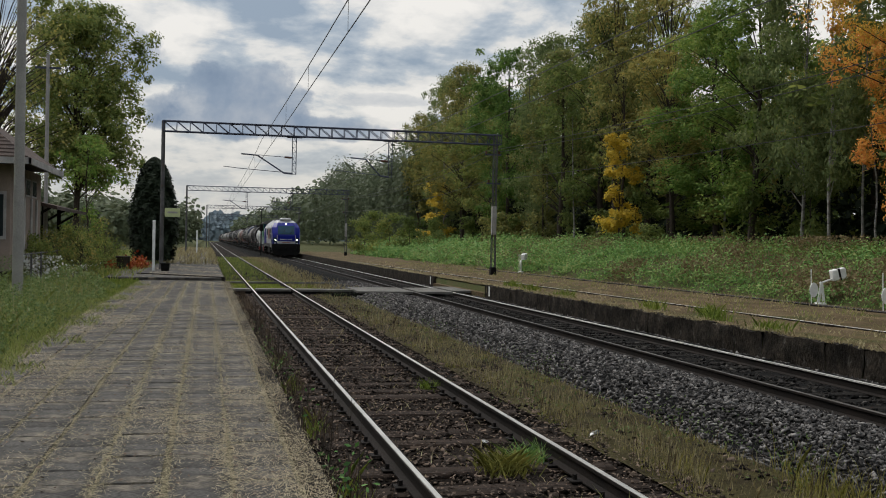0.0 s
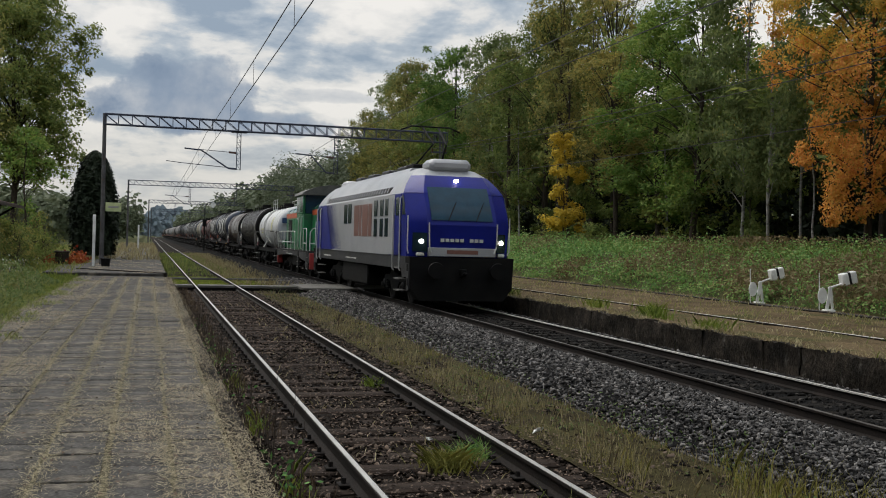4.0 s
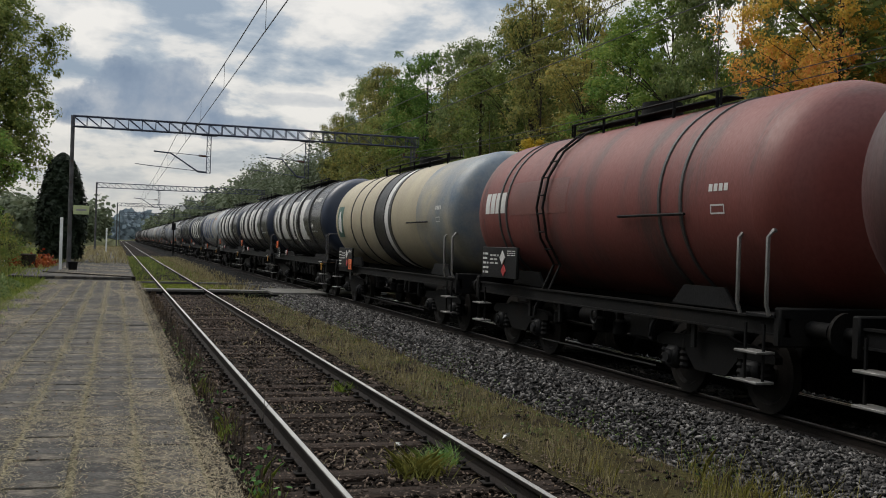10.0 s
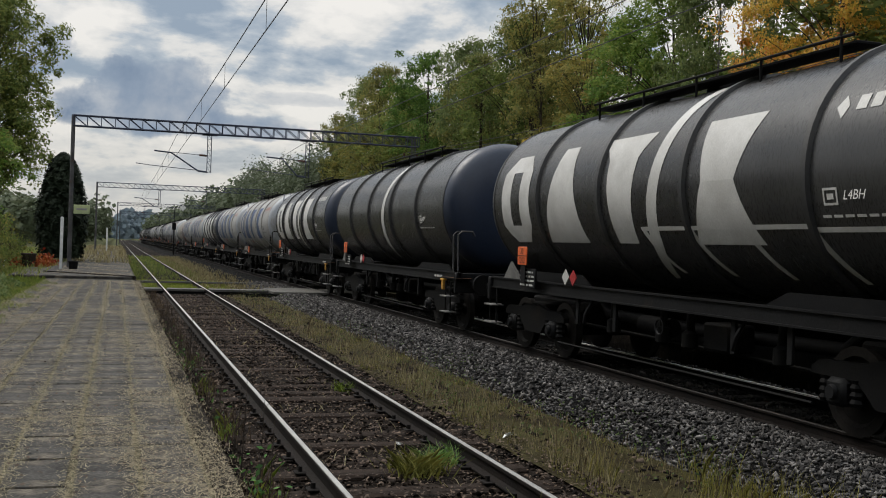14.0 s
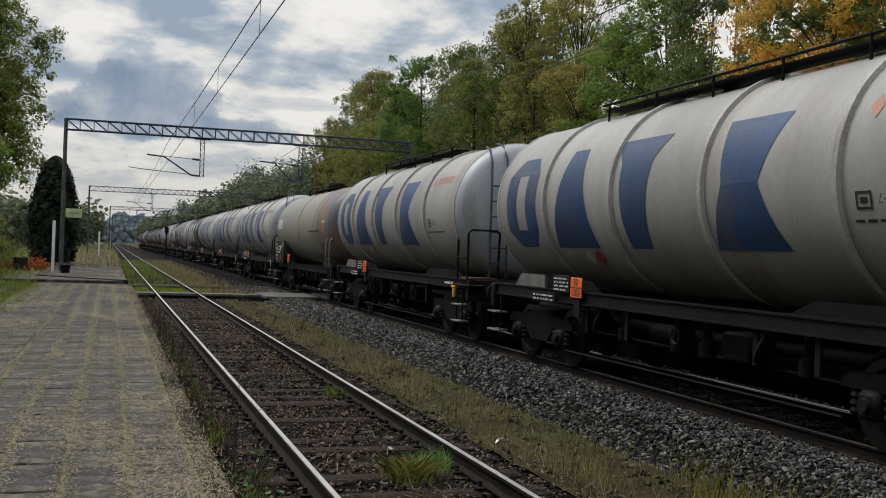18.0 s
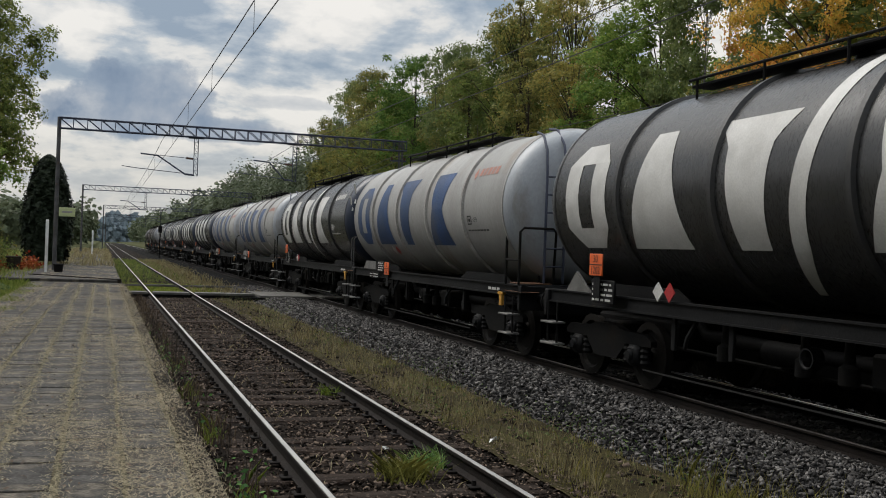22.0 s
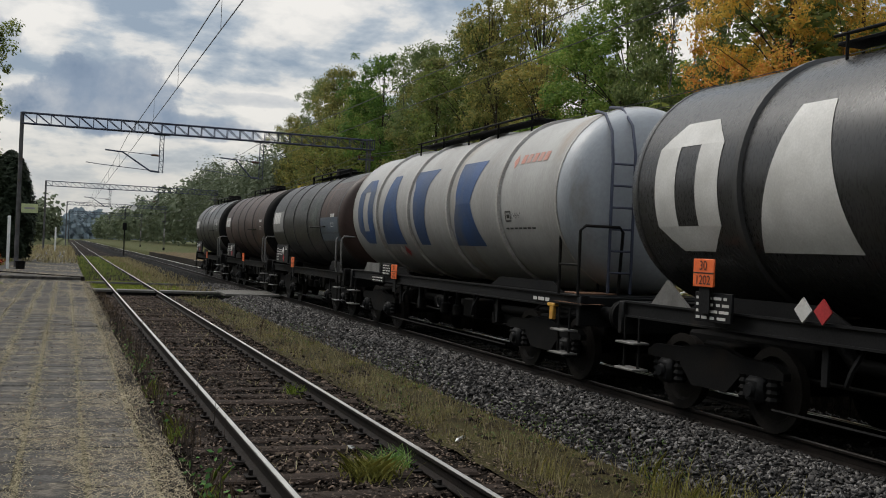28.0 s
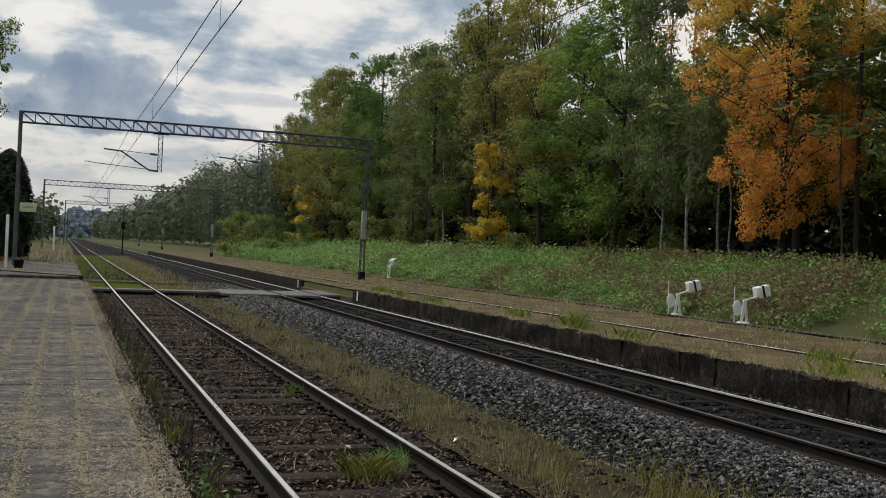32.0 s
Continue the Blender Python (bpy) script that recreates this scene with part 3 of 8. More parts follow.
def make_crossing():
    c = thing("level_crossing", "pedestrian crossing of pale concrete boards over both tracks", "level crossing", kind="structure")

    def board(x0, x1, y0, y1, z=0.015):
        part("board", Shape().box((x0, y0, z - 0.09), (x1, y1, z), 0.012), PALE_CONCRETE, c)

    for y0, y1 in ((37.9, 39.0), (44.6, 45.1)):
        for x0, x1 in ((0.95, 1.60), (1.78, 3.08), (3.28, 4.4), (4.42, 5.4)):
            board(x0, x1, y0 + 0.35, y1)
    for k in range(4):
        for x0, x1 in ((5.42, 7.44), (7.66, 8.95), (9.16, 9.97)):
            board(x0, x1, 36.9 + k * 0.82 + (1.2 if x0 > 9.1 else 0), 37.66 + k * 0.82 + (1.2 if x0 > 9.1 else 0), 0.03)
    # two black boxes stand in for the shadow below the boards' near side
    part("under_beam", Shape().box((1.0, 38.30, -0.3), (5.38, 38.42, -0.06)), BLACK_STEEL, c, "black box standing in for the shadow under the boards")
    part("under_beam", Shape().box((4.45, 37.0, -0.3), (7.4, 37.1, -0.05)), BLACK_STEEL, c, "black box standing in for the shadow under the boards")
    s = Shape().plate([(9.98, 0.02), (12.2, 0.34), (12.2, -0.2), (9.98, -0.2)], "y", 36.2, 45.0)
    part("ramp", s, DIRT, c, "worn dirt ramp up to the side platform")


def make_platform():
    p = thing("platform_base", "low station platform with a concrete edge", "platform", kind="structure")
    part("edge_wall", Shape().box((0.62, -8, -0.35), (0.80, 38.6, 0.292), 0.02), WALL_CONCRETE, p, "dark concrete platform edge")
    part("bed", Shape().box((-2.34, -8, -0.35), (0.62, 38.6, 0.285)), BEDDING, p, "sandy bedding between the slabs")
    part("raised_bed", Shape().box((-3.6, 38.62, -0.35), (0.66, 150, 0.40), 0.03), CONCRETE, p, "cracked concrete surface of the farther platform")
    part("step_edge", Shape().plate([(-2.7, 42.2), (0.66, 38.5), (0.66, 38.9), (-2.7, 42.6)], "z", 0.26, 0.43), WALL_CONCRETE, p, "dark broken step across the platform")
    return p


make_ground()
make_beds()
NEAR_TRACK, MAIN_TRACK = make_tracks()
make_far_wall()
make_crossing()
PLATFORM = make_platform()

# ---- overhead line, masts and line-side fittings ----
def lattice(s, p, q, up, depth, step, r=0.022):
    """A flat lattice girder from p to q: chords, posts and slanting braces."""
    p, q, up = Vector(p), Vector(q), Vector(up) * depth
    n = max(2, round((q - p).length / step))
    s.rod(p, q, r * 1.4, None, 5).rod(p + up, q + up, r * 1.4, None, 5)
    for k in range(n + 1):
        a = p.lerp(q, k / n)
        s.rod(a, a + up, r, None, 4)
        if k < n:
            s.rod(a + up, p.lerp(q, (k + 1) / n), r, None, 4)
    return s


def portal(y, x0, x1, group):
    """A catenary portal over the tracks: two masts, a lattice beam, hanging posts and cantilevers."""
    g = thing("catenary_portal", "grey steel catenary portal spanning the tracks", "catenary portal", (0, y, 0), group)
    part("mast", Shape().rod((x0, 0, 0.2), (x0, 0, 7.22), 0.10, 0.085, 12), MAST, g, "round grey steel mast")
    m = Shape()
    for dx in (-0.10, 0.10):
        for dy in (-0.10, 0.10):
            m.rod((x1 + dx, dy, 0.2), (x1 + dx * 0.7, dy, 7.22), 0.024, None, 5)
    lattice(m, (x1 - 0.10, -0.10, 0.3), (x1 - 0.08, -0.10, 7.1), (1, 0, 0), 0.18, 0.45, 0.012)
    part("lattice_mast", m, MAST, g, "dark lattice mast on a black footing")
    part("mast_collar", Shape().box((x1 - 0.11, -0.12, 2.3), (x1 + 0.11, 0.12, 3.7), 0.01), POLE_CONC, g, "pale painted section")
    part("footing", Shape().box((x1 - 0.15, -0.15, 0.1), (x1 + 0.15, 0.15, 0.7), 0.03), BLACK_STEEL, g, "black mast foot")
    for dy in (-0.17, 0.17):
        part("girder", lattice(Shape(), (x0, dy, 6.73), (x1 + 0.25, dy, 6.73), (0, 0, 1), 0.47, 0.6), GALV, g, "lattice girder")
    part("girder_tie", lattice(Shape(), (x0, -0.17, 7.2), (x1, -0.17, 7.2), (0, 1, 0), 0.34, 0.6, 0.014), GALV, g)
    for xp, xc in ((3.94, 1.48), (8.53, 6.59)):
        d = Shape()
        lattice(d, (xp - 0.09, 0, 4.94), (xp - 0.09, 0, 6.74), (1, 0, 0), 0.18, 0.26, 0.014)
        hang = part("hanging_post", d.box((xp - 0.35, -0.12, 6.66), (xp + 0.35, 0.12, 6.74)), GALV, g, "lattice hanging post")
        part("cantilever", Shape().tube([(xp - 0.06, 0, 4.96), (xp - 0.45, 0, 4.98), (xc + 0.75, 0, 5.78), (xc, 0, 5.83)], 0.035, 8), GALV, hang, "bent cantilever tube")
        part("stay", Shape().rod((xc + 0.4, 0, 5.82), (xp, 0, 5.72), 0.014, None, 5), GALV, hang)
        part("insulator", Shape().rod((xp - 0.45, 0, 5.74), (xp - 0.12, 0, 5.72), 0.05, None, 8), INSULATOR, hang)
        part("steady_arm", Shape().tube([(xp - 0.1, 0, 5.0), (xc - 0.2, 0, 5.16), (xc - 0.8, 0, 5.22)], 0.016), GALV, hang)
    part("wire_arm", Shape().box((x1 - 0.5, -0.04, 6.2), (x1 + 0.3, 0.04, 6.28)), GALV, g)
    part("wire_arm", Shape().box((x1 - 0.4, -0.04, 4.78), (x1 + 0.3, 0.04, 4.86)), GALV, g)
    for dx, z in ((-0.45, 6.32), (0.2, 6.32), (-0.3, 4.9)):
        part("insulator", Shape().rod((x1 + dx, 0, z - 0.08), (x1 + dx, 0, z + 0.1), 0.05, None, 8), INSULATOR, g)
    return g


PORTALS = [-11.5, 48.5, 107.5, 168.0, 229.0]


def sag_wire(s, x0, y0, z0, x1, y1, z1, sag, r, n=14):
    pts = []
    for k in range(n + 1):
        t = k / n
        pts.append((x0 + (x1 - x0) * t, y0 + (y1 - y0) * t, z0 + (z1 - z0) * t - 4 * sag * t * (1 - t)))
    return s.tube(pts, r, 4)


def overhead():
    for k, y in enumerate(PORTALS[1:]):
        portal(y, (-2.03, -2.09, -0.1, 0.4)[k], (13.77, 14.3, 14.6, 15.0)[k], "catenary portals")
    for x, label in ((NEAR_X, "overhead wires above the loop track"), (MAIN_X, "overhead wires above the main line")):
        c = thing("overhead_wire", label, "overhead line")
        for y0, y1 in zip(PORTALS, PORTALS[1:]):
            part("contact_wire", sag_wire(Shape(), x, y0, 5.62, x, y1, 5.62, -0.02, 0.010), WIRE, c, "taut contact wire")
            part("messenger_wire", sag_wire(Shape(), x, y0, 6.55, x, y1, 6.55, 0.30, 0.011), WIRE, c, "sagging messenger wire")
            for j in range(1, 8):
                t = j / 8
                y = y0 + (y1 - y0) * t
                part("dropper", Shape().rod((x, y, 5.62), (x, y, 6.55 - 1.2 * t * (1 - t)), 0.006, None, 4), WIRE, c)
    f = thing("feeder_line", "thin sagging feeder wires along the masts", "overhead line")
    for y0, y1 in zip(PORTALS, PORTALS[1:]):
        for dx, z, sag in ((-0.45, 6.4, 0.62), (0.2, 6.4, 0.68), (-0.3, 4.98, 0.5)):
            part("wire", sag_wire(Shape(), 13.77 + dx, y0, z, 13.77 + dx, y1, z, sag, 0.011), WIRE, f)


def weight_lever(x, y, z, turn):
    """Hand-worked point lever with a white counterweight and a round white target."""
    w = thing("point_lever", "white painted point lever with a counterweight", "point lever", (x, y, z), "point levers", turn=turn)
    part("base", Shape().box((-0.14, -0.12, -0.1), (0.16, 0.12, 0.06), 0.03), WHITE_PAINT, w, "white base box")
    part("stand", Shape().plate([(-0.10, 0.0), (-0.02, 0.0), (0.07, 0.62), (0.0, 0.66)], "y", -0.03, 0.0).plate([(0.1, 0.0), (0.17, 0.0), (0.08, 0.66), (0.02, 0.62)], "y", 0.01, 0.04), WHITE_PAINT, w, "white cast stand")
    part("lever", Shape().rod((0.0, 0.05, 0.60), (0.55, 0.05, 0.80), 0.028, 0.025, 8), WHITE_PAINT, w)
    cw = part("counterweight", Shape().box((-0.2, -0.12, -0.15), (0.2, 0.14, 0.17), 0.025), WHITE_PAINT, w, "white counterweight")
    cw.matrix_basis = pose(0.52, 0.03, 0.86, 0, -14, 0)
    part("strap", Shape().box((-0.03, -0.125, -0.155), (0.03, 0.145, 0.175)), FRAME_STEEL, cw, "dark strap round the weight")
    part("target", Shape().plate([(-0.22 + 0.12 * math.cos(a), 0.42 + 0.21 * math.sin(a)) for a in [k * math.pi / 6 for k in range(12)]], "y", -0.12, -0.09), WHITE_PAINT, w, "oval white target plate")
    part("rod", Shape().rod((-0.24, 0.0, 0.0), (-0.27, 0.0, 1.0), 0.014, None, 6), WHITE_PAINT, w)
    return w


def fittings():
    weight_lever(16.95, 25.75, 0.3, -12)
    weight_lever(16.95, 22.6, 0.3, -12)
    weight_lever(16.9, 53.9, 0.3, 50)
    s = thing("station_board", "small yellow-green board fixed to the mast", "sign", (-1.56, 48.28, 3.0))
    part("panel", Shape().box((-0.34, -0.015, -0.2), (0.34, 0.015, 0.2), 0.008), SIGN_YELLOW, s)
    part("clamp", Shape().box((-0.42, 0.0, -0.03), (-0.3, 0.16, 0.03)), MAST, s)
    part("bar", Shape().box((-0.22, -0.02, -0.04), (0.22, -0.016, 0.05)), TRIM_PALE, s)
    p = thing("marker_post", "slim white concrete marker post", "post", (-2.25, 46.0, 0.25))
    part("shaft", Shape().box((-0.06, -0.05, 0.0), (0.06, 0.05, 2.35), 0.012), WHITE_PAINT, p)
    b = thing("litter_bin", "small black litter bin beside the mast", "bin", (-1.75, 45.9, 0.40))
    part("drum", Shape().rod((0, 0, 0.0), (0, 0, 0.30), 0.17, 0.2, 14), BLACK_STEEL, b)
    part("rim", Shape().rod((0, 0, 0.30), (0, 0, 0.34), 0.22, None, 14), BLACK_STEEL, b)
    for x, y, h in ((-3.0, 83, 2.6), (-0.9, 96, 2.4)):
        q = thing("marker_post", "slim white concrete marker post", "post", (x, y, 0.2))
        part("shaft", Shape().box((-0.07, -0.05, 0.0), (0.07, 0.05, h), 0.012), WHITE_PAINT, q)
    for x, y, h, r in ((-4.05, 24.0, 9.5, 0.105), (-6.4, 44.0, 9.0, 0.08)):
        c = thing("concrete_pole", "tall grey concrete pole beside the station building", "pole", (x, y, 0.2))
        part("shaft", Shape().rod((0, 0, 0), (0, 0, h), r * 1.15, r * 0.85, 14), POLE_CONC, c)
        part("cross_arm", Shape().box((-0.5, -0.04, h - 0.6), (0.5, 0.04, h - 0.52)), GALV, c)
    # dwarf signal and its diamond plate far along the main line
    d = thing("signal", "dark signal mast with a white diamond plate", "signal", (6.0, 118, -0.1))
    part("mast", Shape().rod((0, 0, 0), (0, 0, 3.6), 0.07, None, 8), BLACK_STEEL, d)
    part("head", Shape().box((-0.22, -0.15, 2.9), (0.22, 0.1, 3.7), 0.05), BLACK_STEEL, d)
    part("plate", Shape().plate([(0.9, 5.0), (1.25, 5.4), (0.9, 5.8), (0.55, 5.4)], "y", -0.02, 0.0), WHITE_PAINT, d)
    part("bracket", Shape().tube([(0, 0, 3.6), (0, 0, 5.4), (0.6, 0, 5.4)], 0.03), BLACK_STEEL, d)


def station():
    """Corner of the small station building with its awning, beyond the garden."""
    b = thing("station_house", "old pinkish plaster station house with a brown hipped roof", "building", (0, 0, 0))
    x1, x0, y0, y1, zt = -5.98, -16.0, 34.0, 39.6, 4.05
    part("wall", Shape().box((x0, y0, 0.1), (x1, y0 + 0.3, zt), 0.01), PLASTER, b, "gable wall")
    part("wall", Shape().box((x1 - 0.3, y0 + 0.3, 0.1), (x1, y1, zt), 0.01), PLASTER, b, "platform wall")
    part("wall", Shape().box((x0, y1, 0.1), (x1, y1 + 0.3, zt), 0.01), PLASTER, b, "rear wall")
    part("plinth", Shape().box((x0 - 0.05, y0 - 0.05, 0.0), (x1 + 0.05, y1 + 0.35, 0.7), 0.02), WALL_CONCRETE, b)
    roof = Shape().add([(x0 - 0.8, y0 - 0.7, 4.2), (x1 + 0.65, y0 - 0.7, 4.2), (x1 + 0.65, y1 + 0.9, 4.2), (x0 - 0.8, y1 + 0.9, 4.2), (x0 + 2, 36.9, 6.6), (x1 - 2.4, 36.9, 6.6)], [(0, 1, 5, 4), (1, 2, 5), (2, 3, 4, 5), (3, 0, 4), (0, 3, 2, 1)])
    r = part("roof", roof, ROOF_TILE, b, "brown hipped roof", sharp=10)
    for k in range(18):
        z = 4.25 + k * 0.13
        t = (z - 4.2) / 2.4
        part("tile_course", Shape().box((x0 - 0.8 + t * 2.8, y0 - 0.72 + t * 3.6, z - 0.03), (x1 + 0.65 - t * 3.05, y0 - 0.66 + t * 3.6, z + 0.02)), ROOF_TILE, r)
    part("eaves_board", Shape().box((x0 - 0.85, y0 - 0.75, 4.02), (x1 + 0.7, y0 - 0.68, 4.22)).box((x1 + 0.63, y0 - 0.75, 4.02), (x1 + 0.7, y1 + 0.95, 4.22)), TRIM_PALE, b, "pale eaves board")
    for y in (34.9, 36.3, 37.7, 38.8):
        part("pilaster", Shape().box((x1, y - 0.1, 0.7), (x1 + 0.06, y + 0.1, 3.1), 0.01), TRIM_PALE, b)
    for y in (35.6, 37.0, 38.3):
        win = part("window", Shape().box((x1 - 0.02, y - 0.45, 3.15), (x1 + 0.03, y + 0.45, 3.75)), TRIM_PALE, b, "small pale window frame")
        part("pane", Shape().box((x1 + 0.031, y - 0.38, 3.2), (x1 + 0.04, y - 0.03, 3.7)).box((x1 + 0.031, y + 0.03, 3.2), (x1 + 0.04, y + 0.38, 3.7)), GLASS_DARK, win)
    for x in (-6.6, -8.6, -10.6):
        win = part("window", Shape().box((x - 0.5, y0 - 0.03, 1.7), (x + 0.5, y0 + 0.02, 3.2)), TRIM_PALE, b, "pale window frame")
        part("pane", Shape().box((x - 0.42, y0 - 0.04, 1.8), (x + 0.42, y0 - 0.031, 3.1)), GLASS_DARK, win)
    a = thing("awning", "open brown timber awning with a low pitched roof", "awning", (0, 0, 0))
    part("roof", Shape().plate([(-9.6, 3.9), (-5.5, 2.95), (-5.5, 2.82), (-9.6, 3.7)], "y", 40.6, 50.0), ROOF_TILE, a, "low pitched awning roof")
    for y in (41.0, 45.0, 49.5):
        part("post", Shape().box((-6.7, y - 0.08, 0.2), (-6.54, y + 0.08, 3.2), 0.01), BLACK_STEEL, a)
        part("brace", Shape().rod((-6.6, y, 2.4), (-5.8, y, 2.9), 0.05, None, 5), BLACK_STEEL, a)
    fe = thing("garden_fence", "low rusty wire fence along the station garden", "fence")
    for k in range(9):
        part("post", Shape().rod((-5.0 - 0.06 * k, 30 + k * 2.2, 0.2), (-5.0 - 0.06 * k, 30 + k * 2.2, 1.35), 0.03, None, 6), MAST, fe)
    part("rail", Shape().rod((-5.0, 30, 1.3), (-5.48, 47.6, 1.3), 0.02, None, 5), MAST, fe)
    part("rail", Shape().rod((-5.0, 30, 0.7), (-5.48, 47.6, 0.7), 0.015, None, 5), MAST, fe)


overhead()
fittings()
station()

# ---- the train ----
SPEED = 20.976
TANK_R, TANK_Z = 1.45, 2.77
TRAIN = []


def set_running(ob, s):
    """Remember where along the line a vehicle stands at the start."""
    ob.matrix_basis = pose(MAIN_X, s, 0)
    TRAIN.append((ob, s))


BODY_BLACK = mat("sooty black tank paint", (0.043, 0.0425, 0.043), (0.027, 0.027, 0.028), 0.3, 0.0, big=0.7, fine=30, grain=0.14, bump=0.025, stain=(0.045, 0.040, 0.035), stain_scale=0.5, stain_at=0.58, vary=0.3, stretch=(0.45, 1.7, 0.45))
BODY_WHITE = mat("soiled white tank paint", (0.39, 0.385, 0.375), (0.31, 0.303, 0.29), 0.5, 0.0, big=0.7, fine=25, grain=0.14, bump=0.025, stain=(0.30, 0.255, 0.21), stain_scale=0.55, stain_at=0.56, vary=0.3, stretch=(0.45, 1.7, 0.45), spec=0.3)
DOME_BLUE = mat("dark navy dome paint", (0.018, 0.028, 0.055), (0.013, 0.020, 0.04), 0.4, 0.0, big=0.9, fine=30, grain=0.14, bump=0.025, stain=(0.05, 0.05, 0.055), stain_scale=0.8, stain_at=0.62, stretch=(0.45, 1.7, 0.45))
DOME_GREY = mat("pale grey dome paint", (0.40, 0.42, 0.45), (0.33, 0.35, 0.38), 0.45, 0.0, big=0.9, fine=30, grain=0.14, bump=0.025, stain=(0.24, 0.22, 0.2), stain_scale=0.7, stain_at=0.6, vary=0.25, stretch=(0.45, 1.7, 0.45))
MARK_WHITE = mat("white lettering paint", (0.62, 0.61, 0.59), (0.50, 0.49, 0.47), 0.55, big=2, fine=40, grain=0.15, bump=0.05)
MARK_BLUE = mat("blue lettering paint", (0.011, 0.055, 0.175), (0.018, 0.046, 0.115), 0.55, big=0.9, fine=40, grain=0.2, bump=0.03, stain=(0.06, 0.075, 0.11), stain_scale=0.6, stain_at=0.54)
MARK_RED = mat("faded red lettering", (0.45, 0.16, 0.11), (0.38, 0.2, 0.16), 0.55, big=2, fine=40, bump=0)
ORANGE = mat("orange warning plate", (0.85, 0.16, 0.03), (0.75, 0.13, 0.03), 0.5, big=3, fine=40, grain=0.1, bump=0)
RED_PLACARD = mat("red placard", (0.45, 0.03, 0.035), (0.35, 0.03, 0.03), 0.5, big=3, fine=40, bump=0)
YELLOW_PAINT = mat("yellow bracket paint", (0.70, 0.36, 0.04), (0.5, 0.25, 0.04), 0.5, big=3, fine=40)
RING_DARK = mat("dark tank stiffener", (0.03, 0.03, 0.032), (0.05, 0.048, 0.046), 0.5, big=2, fine=30)
RING_PALE = mat("pale tank stiffener", (0.42, 0.41, 0.39), (0.30, 0.28, 0.26), 0.5, big=2, fine=30, grain=0.25)
SLAT_BROWN = mat("rusty brown slats", (0.20, 0.095, 0.045), (0.12, 0.06, 0.035), 0.8, big=3, fine=40)
INK = mat("black print", (0.015, 0.015, 0.015), None, 0.6, big=3, fine=30, bump=0)


def skin(d, arc, off=0.006, r=TANK_R, zc=TANK_Z):
    """A point on the tank's flank: d metres ahead of its rear seam, arc metres above the middle."""
    a = arc / r
    return (-(r + off) * math.cos(a), -d, zc + (r + off) * math.sin(a))


def decal(shape, polys, r=TANK_R, zc=TANK_Z, off=0.006):
    """Convex outlines in (d, arc), laid on the flank in thin bands."""
    for poly in polys:
        lo, hi = min(a for _, a in poly), max(a for _, a in poly)
        n = max(2, int((hi - lo) / 0.12))
        rows = []
        for k in range(n + 1):
            a = lo + (hi - lo) * k / n
            a = min(max(a, lo + 1e-5), hi - 1e-5)
            xs = []
            for (d0, a0), (d1, a1) in zip(poly, poly[1:] + poly[:1]):
                if min(a0, a1) <= a <= max(a0, a1) and abs(a1 - a0) > 1e-9:
                    xs.append(d0 + (d1 - d0) * (a - a0) / (a1 - a0))
            rows.append((min(xs), max(xs), a))
        vs = []
        for d0, d1, a in rows:
            vs += [skin(d0, a, off, r, zc), skin(d1, a, off, r, zc)]
        shape.add(vs, [(2 * k, 2 * k + 1, 2 * k + 3, 2 * k + 2) for k in range(n)])
    return shape


def rect(d0, d1, a0, a1):
    return [(d0, a0), (d1, a0), (d1, a1), (d0, a1)]


def big_mark(kind, d, w, lo, hi):
    """Plain painted shapes that fill the flank: an octagon ring, a wedge, a hanging wedge and an hourglass."""
    m, t = (lo + hi) / 2, (hi - lo)
    if kind == "octagon":
        b = t * 0.20
        return [rect(d, d + w * 0.34, lo + b, hi - b), rect(d + w * 0.66, d + w, lo + b, hi - b),
                [(d, lo + b), (d + w * 0.3, lo), (d + w * 0.78, lo), (d + w, lo + b)],
                [(d, hi - b), (d + w * 0.3, hi), (d + w * 0.78, hi), (d + w, hi - b)]]
    if kind == "wedge":
        return [[(d, lo), (d + w, lo), (d + w * 0.70, hi), (d + w * 0.36, hi)]]
    if kind == "post":
        return [[(d + w * 0.30, lo), (d + w * 0.68, lo), (d + w * 0.80, hi - 0.35), (d + w, hi), (d, hi), (d + w * 0.22, hi - 0.35)]]
    return [[(d, lo), (d + w, lo), (d + w * 0.72, m), (d + w * 0.22, m)], [(d + w * 0.14, hi), (d + w * 0.98, hi), (d + w * 0.72, m), (d + w * 0.22, m)]]


def dome_profile(y0, sign, r=TANK_R, deep=0.42):
    out = []
    for k in range(10):
        a = math.pi / 2 * k / 9
        out.append((y0 + sign * (deep * math.sin(a) + 0.10 * min(1, k / 3)), max(r * math.cos(a) ** 0.55, 0.004) if k < 9 else 0.004))
    return out


def wheelset(parent, y):
    for x in (-0.75, 0.75):
        s = Shape().lathe([(-0.07, 0.10), (-0.07, 0.40), (-0.062, 0.46), (0.05, 0.465), (0.07, 0.485), (0.075, 0.38), (0.03, 0.34), (0.02, 0.14), (0.06, 0.10)], 0, 18)
        # the lathe turns about y; lay the wheel across the track
        s.v = [((vy if x > 0 else -vy) + x, vx + y, vz + 0.465) for vx, vy, vz in s.v]
        part("wheel", s, WHEEL_STEEL, parent, "worn steel wheel")
    part("axle", Shape().rod((-0.72, y, 0.465), (0.72, y, 0.465), 0.08, None, 10), BLACK_STEEL, parent)


